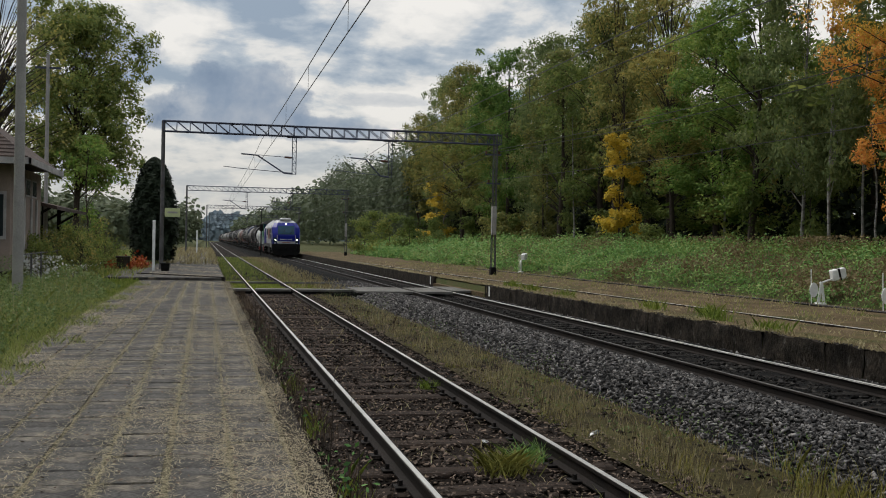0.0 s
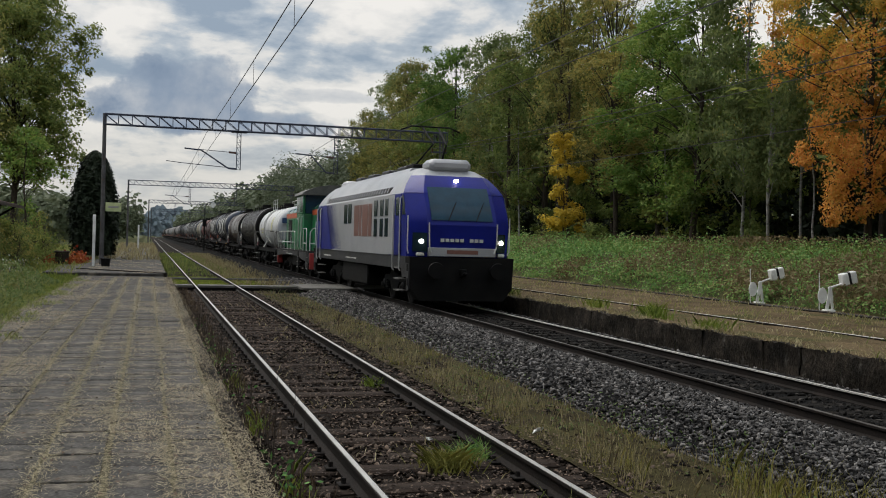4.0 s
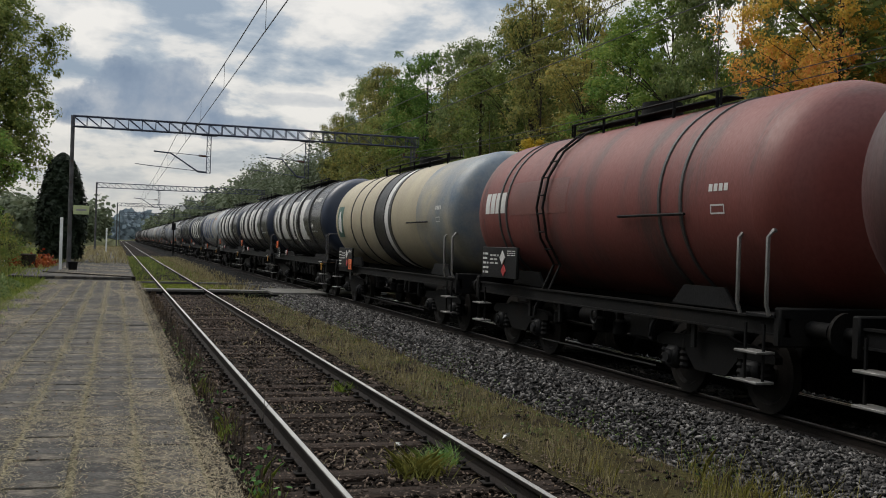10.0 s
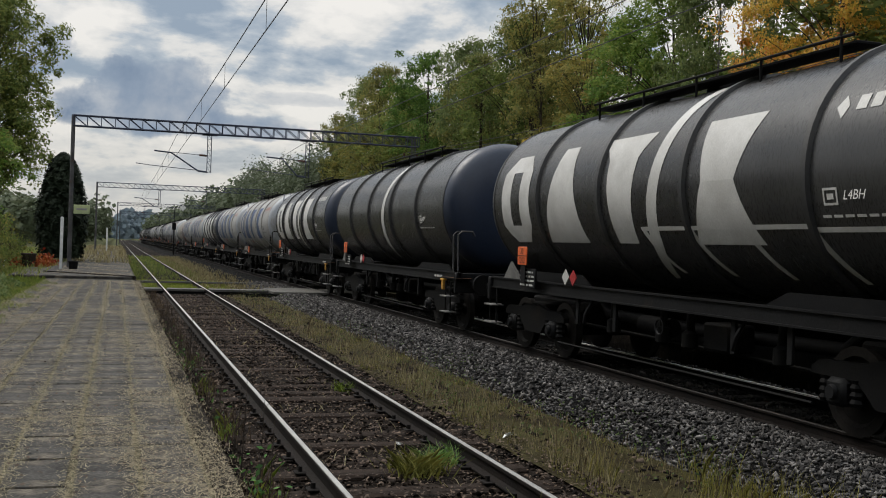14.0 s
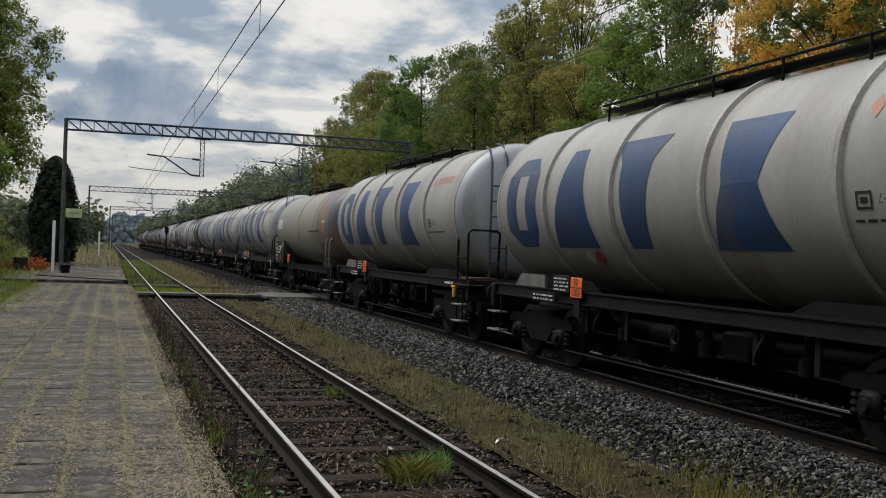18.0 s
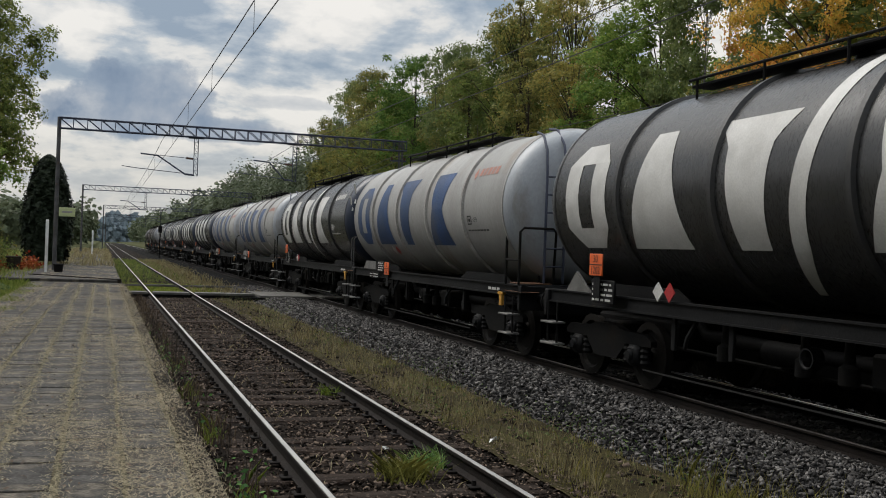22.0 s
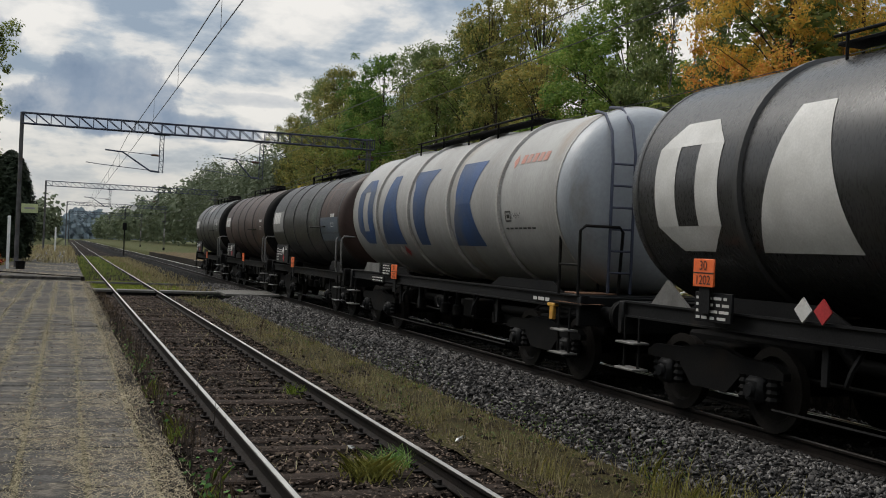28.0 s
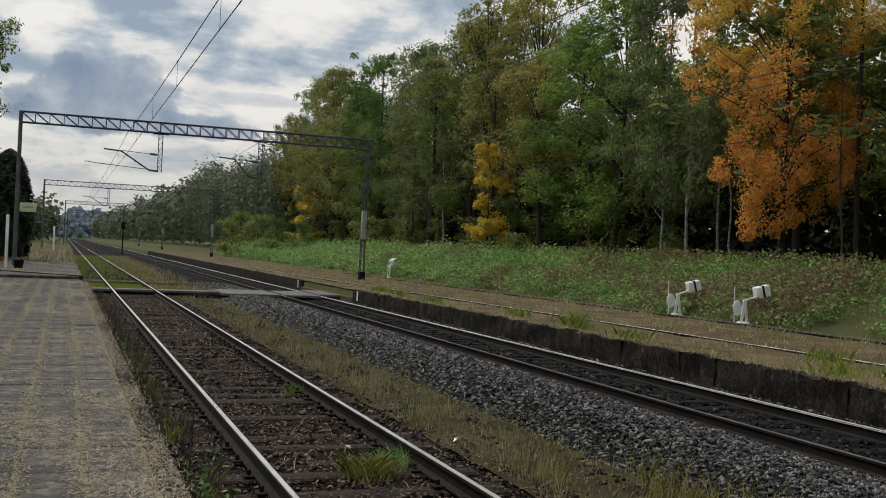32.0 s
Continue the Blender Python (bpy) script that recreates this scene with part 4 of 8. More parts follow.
def bogie(wagon, y, base=0.9):
    """Two-axle freight bogie: curved side frames, boxes, springs and wheels."""
    b = part("bogie", Shape().box((-0.55, y - 1.2, 0.50), (0.55, y + 1.2, 0.98), 0.04).box((-0.95, y - 0.3, 0.45), (0.95, y + 0.3, 0.92), 0.04), BLACK_STEEL, wagon, "black two-axle bogie")
    for sx in (-1, 1):
        x = sx * 1.0
        top = [(-1.35, 0.70), (-1.2, 0.78), (-0.55, 0.80), (-0.3, 0.86), (0.3, 0.86), (0.55, 0.80), (1.2, 0.78), (1.35, 0.70)]
        low = [(1.35, 0.62), (0.62, 0.60), (0.35, 0.36), (-0.35, 0.36), (-0.62, 0.60), (-1.35, 0.62)]
        part("side_frame", Shape().plate([(y + p, q) for p, q in top + low], "x", x - 0.05, x + 0.05), BLACK_STEEL, b)
        for dy in (-base, base):
            part("axle_box", Shape().box((x - 0.12, y + dy - 0.15, 0.32), (x + 0.14, y + dy + 0.15, 0.62), 0.05), FRAME_STEEL, b)
            part("box_cover", Shape().rod((x + sx * 0.13, y + dy, 0.47), (x + sx * 0.17, y + dy, 0.47), 0.085, 0.07, 12), FRAME_STEEL, b)
            for ddy in (-0.24, 0.24):
                coil = [(0.34 + k * 0.04, 0.088 if k % 2 else 0.066) for k in range(8)]
                part("spring", Shape().turned(x, y + dy + ddy, coil, 7), BLACK_STEEL, b)
    for dy in (-base, base):
        wheelset(b, y + dy)


def buffers(wagon, y, sign):
    for x in (-0.875, 0.875):
        s = Shape().rod((x, y, 1.06), (x, y + sign * 0.36, 1.06), 0.10, None, 12)
        s.rod((x, y + sign * 0.34, 1.06), (x, y + sign * 0.55, 1.06), 0.075, None, 12)
        s.rod((x, y + sign * 0.55, 1.06), (x, y + sign * 0.60, 1.06), 0.23, 0.22, 18)
        part("buffer", s, BLACK_STEEL, wagon)
    part("coupler", Shape().rod((0, y, 1.0), (0, y + sign * 0.62, 0.96), 0.05, None, 8).box((-0.08, min(y, y + sign * 0.3), 0.9), (0.08, max(y, y + sign * 0.3), 1.1), 0.02), BLACK_STEEL, wagon)


def underframe(w, y0, y1, frame=FRAME_STEEL, z0=1.10, z1=1.30):
    """Sole bars, headstocks, buffers, bogies, tanks and rods between y0 (rear) and y1 (front)."""
    for x in (-1.2, 1.2):
        s = Shape().box((x - 0.03, y1, z0), (x + 0.03, y0, z1), 0.008)
        s.box((x - 0.06, y1, z1 - 0.02), (x + 0.06, y0, z1 + 0.005)).box((x - 0.06, y1, z0 - 0.005), (x + 0.06, y0, z0 + 0.02))
        part("sole_bar", s, frame, w, "dark grey steel sole bar")
    for y, sg in ((y0, 1), (y1, -1)):
        part("headstock", Shape().box((-1.3, min(y, y - sg * 0.12), 0.86), (1.3, max(y, y - sg * 0.12), 1.3), 0.02), frame, w)
        buffers(w, y, sg)
    span = y0 - y1
    bogie(w, y0 - 1.75)
    bogie(w, y1 + 1.75)
    mid = (y0 + y1) / 2
    part("centre_sill", Shape().box((-0.22, y1 + 0.2, 0.98), (0.22, y0 - 0.2, 1.28), 0.02), BLACK_STEEL, w)
    part("air_tank", Shape().rod((-0.75, mid + 1.0, 0.80), (-0.75, mid + 0.2, 0.80), 0.14, None, 14), BLACK_STEEL, w, "black brake air reservoir")
    part("brake_box", Shape().box((-0.95, mid - 1.5, 0.62), (-0.55, mid - 0.9, 0.98), 0.03), BLACK_STEEL, w)
    part("valve_wheel", Shape().lathe([(-0.010, 0.10), (0.010, 0.115), (0.010, 0.10), (-0.010, 0.088)], 0, 16), FRAME_STEEL, w).matrix_basis = pose(-1.25, mid - 0.3, 0.86, 0, 0, 90)
    part("drain_pipe", Shape().tube([(-0.3, y1 + 3.1, 1.05), (-0.34, y1 + 3.4, 0.82), (-0.34, mid - 0.3, 0.78), (-0.34, y0 - 3.4, 0.82), (-0.3, y0 - 3.1, 1.05)], 0.09, 10), BLACK_STEEL, w, "black drain pipe under the tank")
    part("brake_beam", Shape().box((0.1, y1 + 3.0, 0.45), (0.3, y0 - 3.0, 1.02), 0.02), BLACK_STEEL, w)
    for k, y in enumerate((mid + 1.6, mid + 0.1, mid - 0.6, mid - 2.6)):
        part("valve_body", Shape().turned(-0.95, y, [(0.58, 0.05), (0.62, 0.11), (0.80, 0.11), (0.84, 0.06), (1.1, 0.05)], 10), BLACK_STEEL, w)
    for y in (mid + 2.5, mid + 1.2, mid - 1.9, mid - 3.0):
        part("hanger", Shape().box((-1.16, y - 0.05, 0.66), (-1.12, y + 0.05, 1.12), 0.008), FRAME_STEEL, w)
    part("brake_rod", Shape().rod((-0.6, y1 + 2.9, 0.55), (-0.6, y0 - 2.9, 0.62), 0.025, None, 6), BLACK_STEEL, w)
    for y in (mid + 2.0, mid - 2.1):
        part("outlet_pipe", Shape().tube([(-1.1, y, 1.12), (-1.22, y + 0.06, 0.86), (-1.2, y + 0.14, 0.72)], 0.03), FRAME_STEEL, w)
    part("tie_rod", Shape().rod((-1.1, y1 + 3.0, 0.30), (-1.1, y0 - 3.0, 0.30), 0.018, None, 5), BLACK_STEEL, w)
    for y, sg in ((y0, -1), (y1, 1)):
        for x in (-1.32, 1.32):
            st = part("foot_step", Shape().rod((x, y + sg * 0.25, 1.1), (x, y + sg * 0.25, 0.42), 0.02, None, 5).rod((x, y + sg * 0.6, 1.1), (x, y + sg * 0.6, 0.42), 0.02, None, 5), BLACK_STEEL, w)
            for z in (0.42, 0.76):
                part("tread", Shape().box((x - 0.12, min(y + sg * 0.2, y + sg * 0.66), z), (x + 0.12, max(y + sg * 0.2, y + sg * 0.66), z + 0.03), 0.006), BRIGHT_STEEL, st, "pale step tread")


def handrail(w, pts, r=0.022, material=None, name="handrail", label=""):
    return part(name, Shape().tube(pts, r), material or BLACK_STEEL, w, label)


def bars(w, d0, d1, z0, z1, x, rows, material, seed, parent_name="inscription"):
    """Unreadable small writing as plain bars on an upright plane."""
    rnd, s = random.Random(seed), Shape()
    h = (z1 - z0) / (rows * 2.3)
    for k in range(rows):
        z = z1 - (k + 0.8) * (z1 - z0) / rows
        d = d0
        while d < d1 - 0.03:
            n = min(rnd.uniform(0.05, 0.22), d1 - d)
            s.box((x - 0.003, -d - n, z), (x, -d, z + h))
            d += n + rnd.uniform(0.03, 0.07)
    tagged(part(parent_name, s, material, w, "small white stencilled writing"), kind="stuff")


def text_part(word, size, material, parent, m, label=""):
    """Raised flat letters in the built-in font."""
    cu = bpy.data.curves.new("word", "FONT")
    cu.body, cu.size, cu.align_x, cu.align_y = word, size, "CENTER", "CENTER"
    tmp = bpy.data.objects.new("word", cu)
    scene.collection.objects.link(tmp)
    me = bpy.data.meshes.new_from_object(tmp.evaluated_get(bpy.context.evaluated_depsgraph_get()))
    bpy.data.objects.remove(tmp)
    me.materials.clear()
    me.materials.append(material)
    ob = new("lettering", me)
    ob.parent = parent
    ob.matrix_basis = m
    if label:
        ob["label"] = label
    return ob


FACE_LEFT = Matrix(((0, 0, -1, 0), (-1, 0, 0, 0), (0, 1, 0, 0), (0, 0, 0, 1)))


def flank(x, d, z):
    """Pose of flat writing on the flank, read from the near side."""
    return Matrix.Translation((x, -d, z)) @ FACE_LEFT


def hazard_plate(w, d, z, x=-1.46, upper="30", lower="1202"):
    p = part("warning_plate", Shape().box((x - 0.012, -d - 0.40, z), (x + 0.012, -d, z + 0.32), 0.006), ORANGE, w, "orange warning plate")
    part("divider", Shape().box((x - 0.016, -d - 0.40, z + 0.153), (x - 0.012, -d, z + 0.167)), INK, p)
    text_part(upper, 0.15, INK, p, flank(x - 0.017, d + 0.2, z + 0.24))
    text_part(lower, 0.15, INK, p, flank(x - 0.017, d + 0.2, z + 0.075))
    part("bracket", Shape().box((x + 0.012, -d - 0.3, z - 0.3), (x + 0.03, -d - 0.1, z + 0.1)), FRAME_STEEL, w)


def diamond(w, d, z, material, x=-1.36, r=0.19):
    part("placard", Shape().plate([(-d, z - r), (-d - r, z), (-d, z + r), (-d + r, z)], "x", x - 0.008, x + 0.008), material, w, "diamond hazard placard")


def letter_tank(label, body, dome, mark, ring, logo, letters=True, streak=False, graffiti=False, cage=True, splash=False):
    """The modern long tank wagon with four stiffening rings and four huge painted shapes on its flank."""
    w = thing("tank_wagon", label, "tank wagon", group="wagons of the tank train")
    L = 11.45
    seams = [0.0, 2.1, 4.45, 6.85, 9.3, L]
    for a, b in zip(seams, seams[1:]):
        part("shell_course", Shape().lathe([(-a, TANK_R), (-(a + b) / 2, TANK_R), (-b, TANK_R)], TANK_Z, 56), body, w)
    part("front_dome", Shape().lathe(dome_profile(-L, -1), TANK_Z, 56), dome, w, "domed tank end")
    part("rear_dome", Shape().lathe(dome_profile(0, 1), TANK_Z, 56), body, w, "domed tank end")
    for d in seams[1:5]:
        part("stiffener", Shape().lathe([(-d + 0.055, TANK_R), (-d + 0.04, TANK_R + 0.052), (-d - 0.04, TANK_R + 0.052), (-d - 0.055, TANK_R)], TANK_Z, 56), ring, w)
    for d in (0.0, L):
        part("weld_band", Shape().lathe([(-d + 0.03, TANK_R), (-d + 0.02, TANK_R + 0.012), (-d - 0.02, TANK_R + 0.012), (-d - 0.03, TANK_R)], TANK_Z, 56), ring, w)
    if letters:
        lo, hi = -0.82, 0.80
        for kind, d, wd in (("octagon", 0.42, 1.3), ("wedge", 2.32, 1.48), ("post", 4.35, 1.5), ("glass", 6.95, 1.42)):
            part("flank_mark", decal(Shape(), big_mark(kind, d, wd, lo, hi)), mark, w, "huge plain painted mark")
        part("flank_logo", decal(Shape(), [[(9.55, 0.62), (9.7, 0.52), (9.78, 0.64), (9.66, 0.80)]] + [rect(9.88 + k * 0.21, 10.03 + k * 0.21, 0.60, 0.77) for k in range(5)]), logo, w, "small faded painted mark")
    if streak:
        part("overflow_streak", decal(Shape(), [[(5.58, -1.5), (5.72, -1.5), (6.02, -0.83), (5.74, -0.83)], [(5.74, -0.83), (6.02, -0.83), (6.62, 1.7), (6.36, 1.7)]]), MARK_WHITE, w, "white run-off streak")
    if splash:
        part("spill_line", decal(Shape(), [rect(5.6, 9.2, -0.62, -0.56), rect(9.2, 10.9, -0.66, -0.6)] + [[(5.6 + k * 1.2, -0.6), (5.72 + k * 1.2, -0.6), (6.1 + k * 1.2, -1.35), (6.0 + k * 1.2, -1.35)] for k in range(4)]), MARK_WHITE, w, "pale dried spill")
    if graffiti:
        s, rnd = Shape(), random.Random(28)
        for k in range(9):
            a, z = rnd.uniform(18, 52), rnd.uniform(2.9, 3.5)
            x = -TANK_R * math.cos(radians(a)) * 0.93
            s.rod((x, -L - 0.16 - 0.2 * math.sin(radians(a)), z), (x + rnd.uniform(-0.12, 0.2), -L - 0.22 - 0.25 * math.sin(radians(a)), z + rnd.uniform(-0.35, 0.35)), 0.03, None, 5)
        tagged(part("scrawl", s, MARK_WHITE, w, "pale sprayed scrawl"), kind="stuff")
    tagged(part("tank_data", decal(Shape(), [rect(9.55, 9.77, -0.37, -0.345), rect(9.55, 9.77, -0.215, -0.19), rect(9.55, 9.575, -0.345, -0.215), rect(9.745, 9.77, -0.345, -0.215), rect(9.61, 9.71, -0.31, -0.25)] + [rect(9.5 + k * 0.17, 9.63 + k * 0.17, -0.50, -0.47) for k in range(7)]), MARK_WHITE if body is BODY_BLACK else INK, w, "stencilled tank data"), kind="stuff")
    a = -0.28 / TANK_R
    text_part("L4BH", 0.14, MARK_WHITE if body is BODY_BLACK else INK, w, Matrix.Translation((-(TANK_R + 0.03), -10.08, TANK_Z - 0.28)) @ FACE_LEFT @ pose(0, 0, 0, -8, 0, 0))
    # top walkway with posts
    walk_way = part("walkway", Shape().box((-0.62, -9.0, TANK_Z + TANK_R + 0.02), (-0.28, -2.6, TANK_Z + TANK_R + 0.06), 0.008), BLACK_STEEL, w, "dark top walkway")
    for x in (-0.66, 0.3):
        s = Shape().tube([(x, -2.6, 4.34), (x, -9.0, 4.34)], 0.02)
        for k in range(5):
            s.rod((x, -2.8 - k * 1.5, 4.05), (x, -2.8 - k * 1.5, 4.36), 0.02, None, 5)
        part("walkway_rail", s, BLACK_STEEL, walk_way)
    part("manhole", Shape().rod((0, -5.6, 4.15), (0, -5.6, 4.4), 0.32, 0.30, 18), BLACK_STEEL, w, "round manhole dome")
    # saddles that carry the tank
    for d0, d1 in ((0.6, 3.4), (8.0, L - 0.5)):
        for x in (-1, 1):
            part("saddle", Shape().plate([(-d0, 1.28), (-d0 - 0.5, 1.28), (-d1 + 0.1, 1.28), (-d1, 1.28), (-d1 + 0.4, 1.46), (-d0 - 0.45, 1.46)], "x", x * 0.98 - 0.02, x * 0.98 + 0.02), FRAME_STEEL, w, "grey tank saddle")
    underframe(w, 0.62, -L - 0.62)
    # rear labels and placards
    if cage:
        hazard_plate(w, 2.93, 1.20, -1.30)
        tag = part("data_panel", Shape().box((-1.31, -2.88, 1.26), (-1.28, -2.26, 1.54), 0.008), FRAME_STEEL, w, "dark data panel")
        bars(tag, 2.30, 2.84, 1.28, 1.52, -1.312, 4, MARK_WHITE, 7)
        label = part("data_panel", Shape().box((-1.29, -2.32, 1.07), (-1.27, -1.36, 1.24), 0.006), BLACK_STEEL, w, "black label strip")
        bars(label, 1.40, 2.28, 1.09, 1.22, -1.292, 2, MARK_WHITE, 8)
        for d, paint in ((2.55, RING_PALE), (2.85, RING_PALE), (3.3, MARK_WHITE), (3.62, RED_PLACARD)):
            part("placard", decal(Shape(), [[(d - 0.15, -0.99), (d, -1.14), (d + 0.15, -0.99), (d, -0.84)]], off=0.02), paint, w, "diamond hazard placard")
        part("end_plate", Shape().plate([(-0.45, 1.3), (-1.76, 1.3), (-1.76, 1.52), (-0.72, 1.52)], "x", -1.24, -1.2), BRIGHT_STEEL, w, "pale end gusset")
    else:
        hazard_plate(w, 1.35, 1.58)
        tag = part("data_panel", Shape().box((-1.40, -2.0, 1.18), (-1.36, -1.30, 1.52), 0.008), FRAME_STEEL, w, "dark data panel")
        bars(tag, 1.34, 1.96, 1.2, 1.5, -1.402, 4, MARK_WHITE, 7)
        diamond(w, 3.05, 1.42, MARK_WHITE, -1.30, 0.13)
        diamond(w, 3.34, 1.42, RED_PLACARD, -1.30, 0.13)
        part("end_plate", Shape().plate([(-0.1, 1.3), (-0.95, 1.3), (-0.45, 1.62)], "x", -1.24, -1.2), BRIGHT_STEEL, w, "pale end gusset")
        for yy in (-L - 0.95 + 0.62, -L - 0.95 + 0.3):
            handrail(w, [(-1.26, yy, 1.3), (-1.28, yy, 2.12), (-1.2, yy, 2.2), (-0.95, yy, 2.2), (-0.9, yy, 2.1)], 0.02, MAST, label="thin grey end rail")
    bars(w, L - 1.0, L - 0.4, 1.14, 1.26, -1.27, 1, MARK_WHITE, 11)
    # front end cage and steps
    if cage:
        y = -L - 0.55
        for yy in (y, y + 0.62):
            handrail(w, [(-1.3, yy, 1.3), (-1.3, yy, 2.25), (-1.26, yy - 0.08, 2.32), (-0.7, yy - 0.08, 2.32), (-0.64, yy - 0.08, 2.25), (-0.64, yy, 1.3)], 0.024)
        handrail(w, [(-1.3, y, 1.75), (-1.3, y + 0.62, 1.75)], 0.02)
        part("end_platform", Shape().box((-1.3, y - 0.05, 1.28), (1.3, y + 0.5, 1.32), 0.01), FRAME_STEEL, w, "narrow end platform")
        for k in range(5):
            part("slat", Shape().box((-1.29, y - 0.02 + k * 0.1, 1.322), (-0.66, y + 0.05 + k * 0.1, 1.345), 0.006), SLAT_BROWN, w, "rusty brown step slat")
        lad = part("end_ladder", Shape().tube([(-0.85, -L - 0.62, 1.35), (-0.85, -L - 0.62, 3.3), (-0.80, -L - 0.46, 3.75), (-0.72, -L - 0.1, 4.05), (-0.66, -L + 0.3, 4.14)], 0.024).tube([(-0.5, -L - 0.66, 1.35), (-0.5, -L - 0.66, 3.4), (-0.48, -L - 0.5, 3.85), (-0.44, -L - 0.1, 4.16), (-0.42, -L + 0.3, 4.22)], 0.024), GALV, w, "thin grey end ladder")
        for k in range(6):
            z = 1.65 + k * 0.32
            part("rung", Shape().rod((-0.85, -L - 0.62, z), (-0.5, -L - 0.64, z), 0.017, None, 5), GALV, lad)
    part("lift_bracket", Shape().box((-1.34, -L + 0.12, 1.10), (-1.26, -L + 0.36, 1.15), 0.01).box((-1.33, -L + 0.18, 0.90), (-1.27, -L + 0.30, 1.12), 0.01), YELLOW_PAINT, w, "yellow lifting bracket")
    board = part("step_board", Shape().plate([(-1.34, -L + 0.3), (-1.34, -L - 0.75), (-0.98, -L - 0.75), (-0.98, -L - 0.1)], "z", 1.165, 1.185), BLACK_STEEL, w, "black step board with yellow stripes")
    for k in range(6):
        y = -L + 0.12 - k * 0.15
        part("stripe", Shape().plate([(-1.34, y), (-1.34, y - 0.06), (-1.0, y - 0.20), (-1.0, y - 0.14)], "z", 1.186, 1.190), SLAT_BROWN, board, "worn yellow-brown stripe")
    return w


def small_tank(label, L, body, end, courses=(), rings=(), ring=None, patches=(), logo=MARK_WHITE, plate=True, r=1.41, zc=2.64, flat_end=True, emblem=False, plates=("33", "1203"), box=(0.25, 2.05, 1.2, 1.98), plate_at=None, ladder=3.1):
    """The older, shorter tank wagon with dished ends, a few bands and a data box at its rear corner."""
    w = thing("tank_wagon", label, "tank wagon", group="wagons of the tank train")
    cuts = list(courses) or [(0.0, L, body)]
    for a, b, m in cuts:
        part("shell_course", Shape().lathe([(-a, r), (-(a + b) / 2, r), (-b, r)], zc, 56), m, w)
    deep = 0.26 if flat_end else 0.55
    part("front_dome", Shape().lathe(dome_profile(-L, -1, r, deep), zc, 56), end, w, "dished tank end")
    part("rear_dome", Shape().lathe(dome_profile(0, 1, r, deep), zc, 56), cuts[0][2], w, "dished tank end")
    for d in rings:
        part("band", Shape().lathe([(-d + 0.03, r), (-d + 0.025, r + 0.022), (-d - 0.025, r + 0.022), (-d - 0.03, r)], zc, 56), ring or RING_DARK, w)
    for poly, m in patches:
        part("paint_patch", decal(Shape(), [poly], r, zc, 0.004), m, w, "patch of fresher paint")
    if logo:
        part("flank_logo", decal(Shape(), [rect(0.26 + k * 0.27, 0.48 + k * 0.27, -0.05, 0.34) for k in range(4)], r, zc), logo, w, "small white painted mark")
    tagged(part("tank_data", decal(Shape(), [rect(L - 0.9 + k * 0.11, L - 0.82 + k * 0.11, 0.06, 0.15) for k in range(4)] + [rect(L - 0.86, L - 0.56, -0.12, -0.10), rect(L - 0.86, L - 0.56, -0.22, -0.20), rect(L - 0.86, L - 0.84, -0.20, -0.12), rect(L - 0.58, L - 0.56, -0.20, -0.12)], r, zc), MARK_WHITE, w, "stencilled tank data"), kind="stuff")
    part("grab_rail", Shape().tube([skin(L - 3.2, -0.2, 0.05, r, zc), skin(L - 1.4, -0.2, 0.05, r, zc)], 0.02), BLACK_STEEL, w)
    wy = part("walkway", Shape().box((-0.48, -L * 0.78, zc + r + 0.03), (-0.2, -L * 0.26, zc + r + 0.06), 0.008), BLACK_STEEL, w, "dark top walkway")
    for k in range(5):
        y = -L * (0.27 + 0.125 * k)
        part("walkway_post", Shape().rod((-0.56, y, zc + r - 0.16), (-0.56, y, zc + r + 0.13), 0.025, None, 5), BLACK_STEEL, wy)
    part("walkway_rail", Shape().tube([(-0.56, -L * 0.26, zc + r - 0.08), (-0.56, -L * 0.26, zc + r + 0.13), (-0.56, -L * 0.78, zc + r + 0.13), (-0.56, -L * 0.78, zc + r - 0.08)], 0.02), BLACK_STEEL, wy)
    part("manhole", Shape().rod((0, -L / 2, zc + r - 0.05), (0, -L / 2, zc + r + 0.3), 0.35, 0.32, 18), BLACK_STEEL, w, "round manhole dome")
    if ladder:
        rails = Shape()
        for d in (ladder - 0.13, ladder + 0.13):
            rails.tube([(-1.3, -d, 1.2)] + [skin(d, arc, 0.07, r, zc) for arc in (-1.0, -0.5, 0.0, 0.5, 1.0, 1.5, 1.9)], 0.022)
        lad = part("side_ladder", rails, BLACK_STEEL, w, "thin black side ladder")
        for arc in (-1.0, -0.7, -0.4, -0.1, 0.2, 0.5, 0.8, 1.1, 1.4, 1.7):
            part("rung", Shape().rod(skin(ladder - 0.13, arc, 0.07, r, zc), skin(ladder + 0.13, arc, 0.07, r, zc), 0.014, None, 5), BLACK_STEEL, lad)
    for d0 in (0.9, L - 2.3):
        for x in (-1, 1):
            part("saddle", Shape().plate([(-d0, 1.2), (-d0 - 1.5, 1.2), (-d0 - 1.25, 1.46), (-d0 - 0.3, 1.46)], "x", x * 1.02 - 0.02, x * 1.02 + 0.02), FRAME_STEEL, w, "grey tank saddle")
    underframe(w, 0.45, -L - 0.45, BLACK_STEEL, 0.98, 1.18)
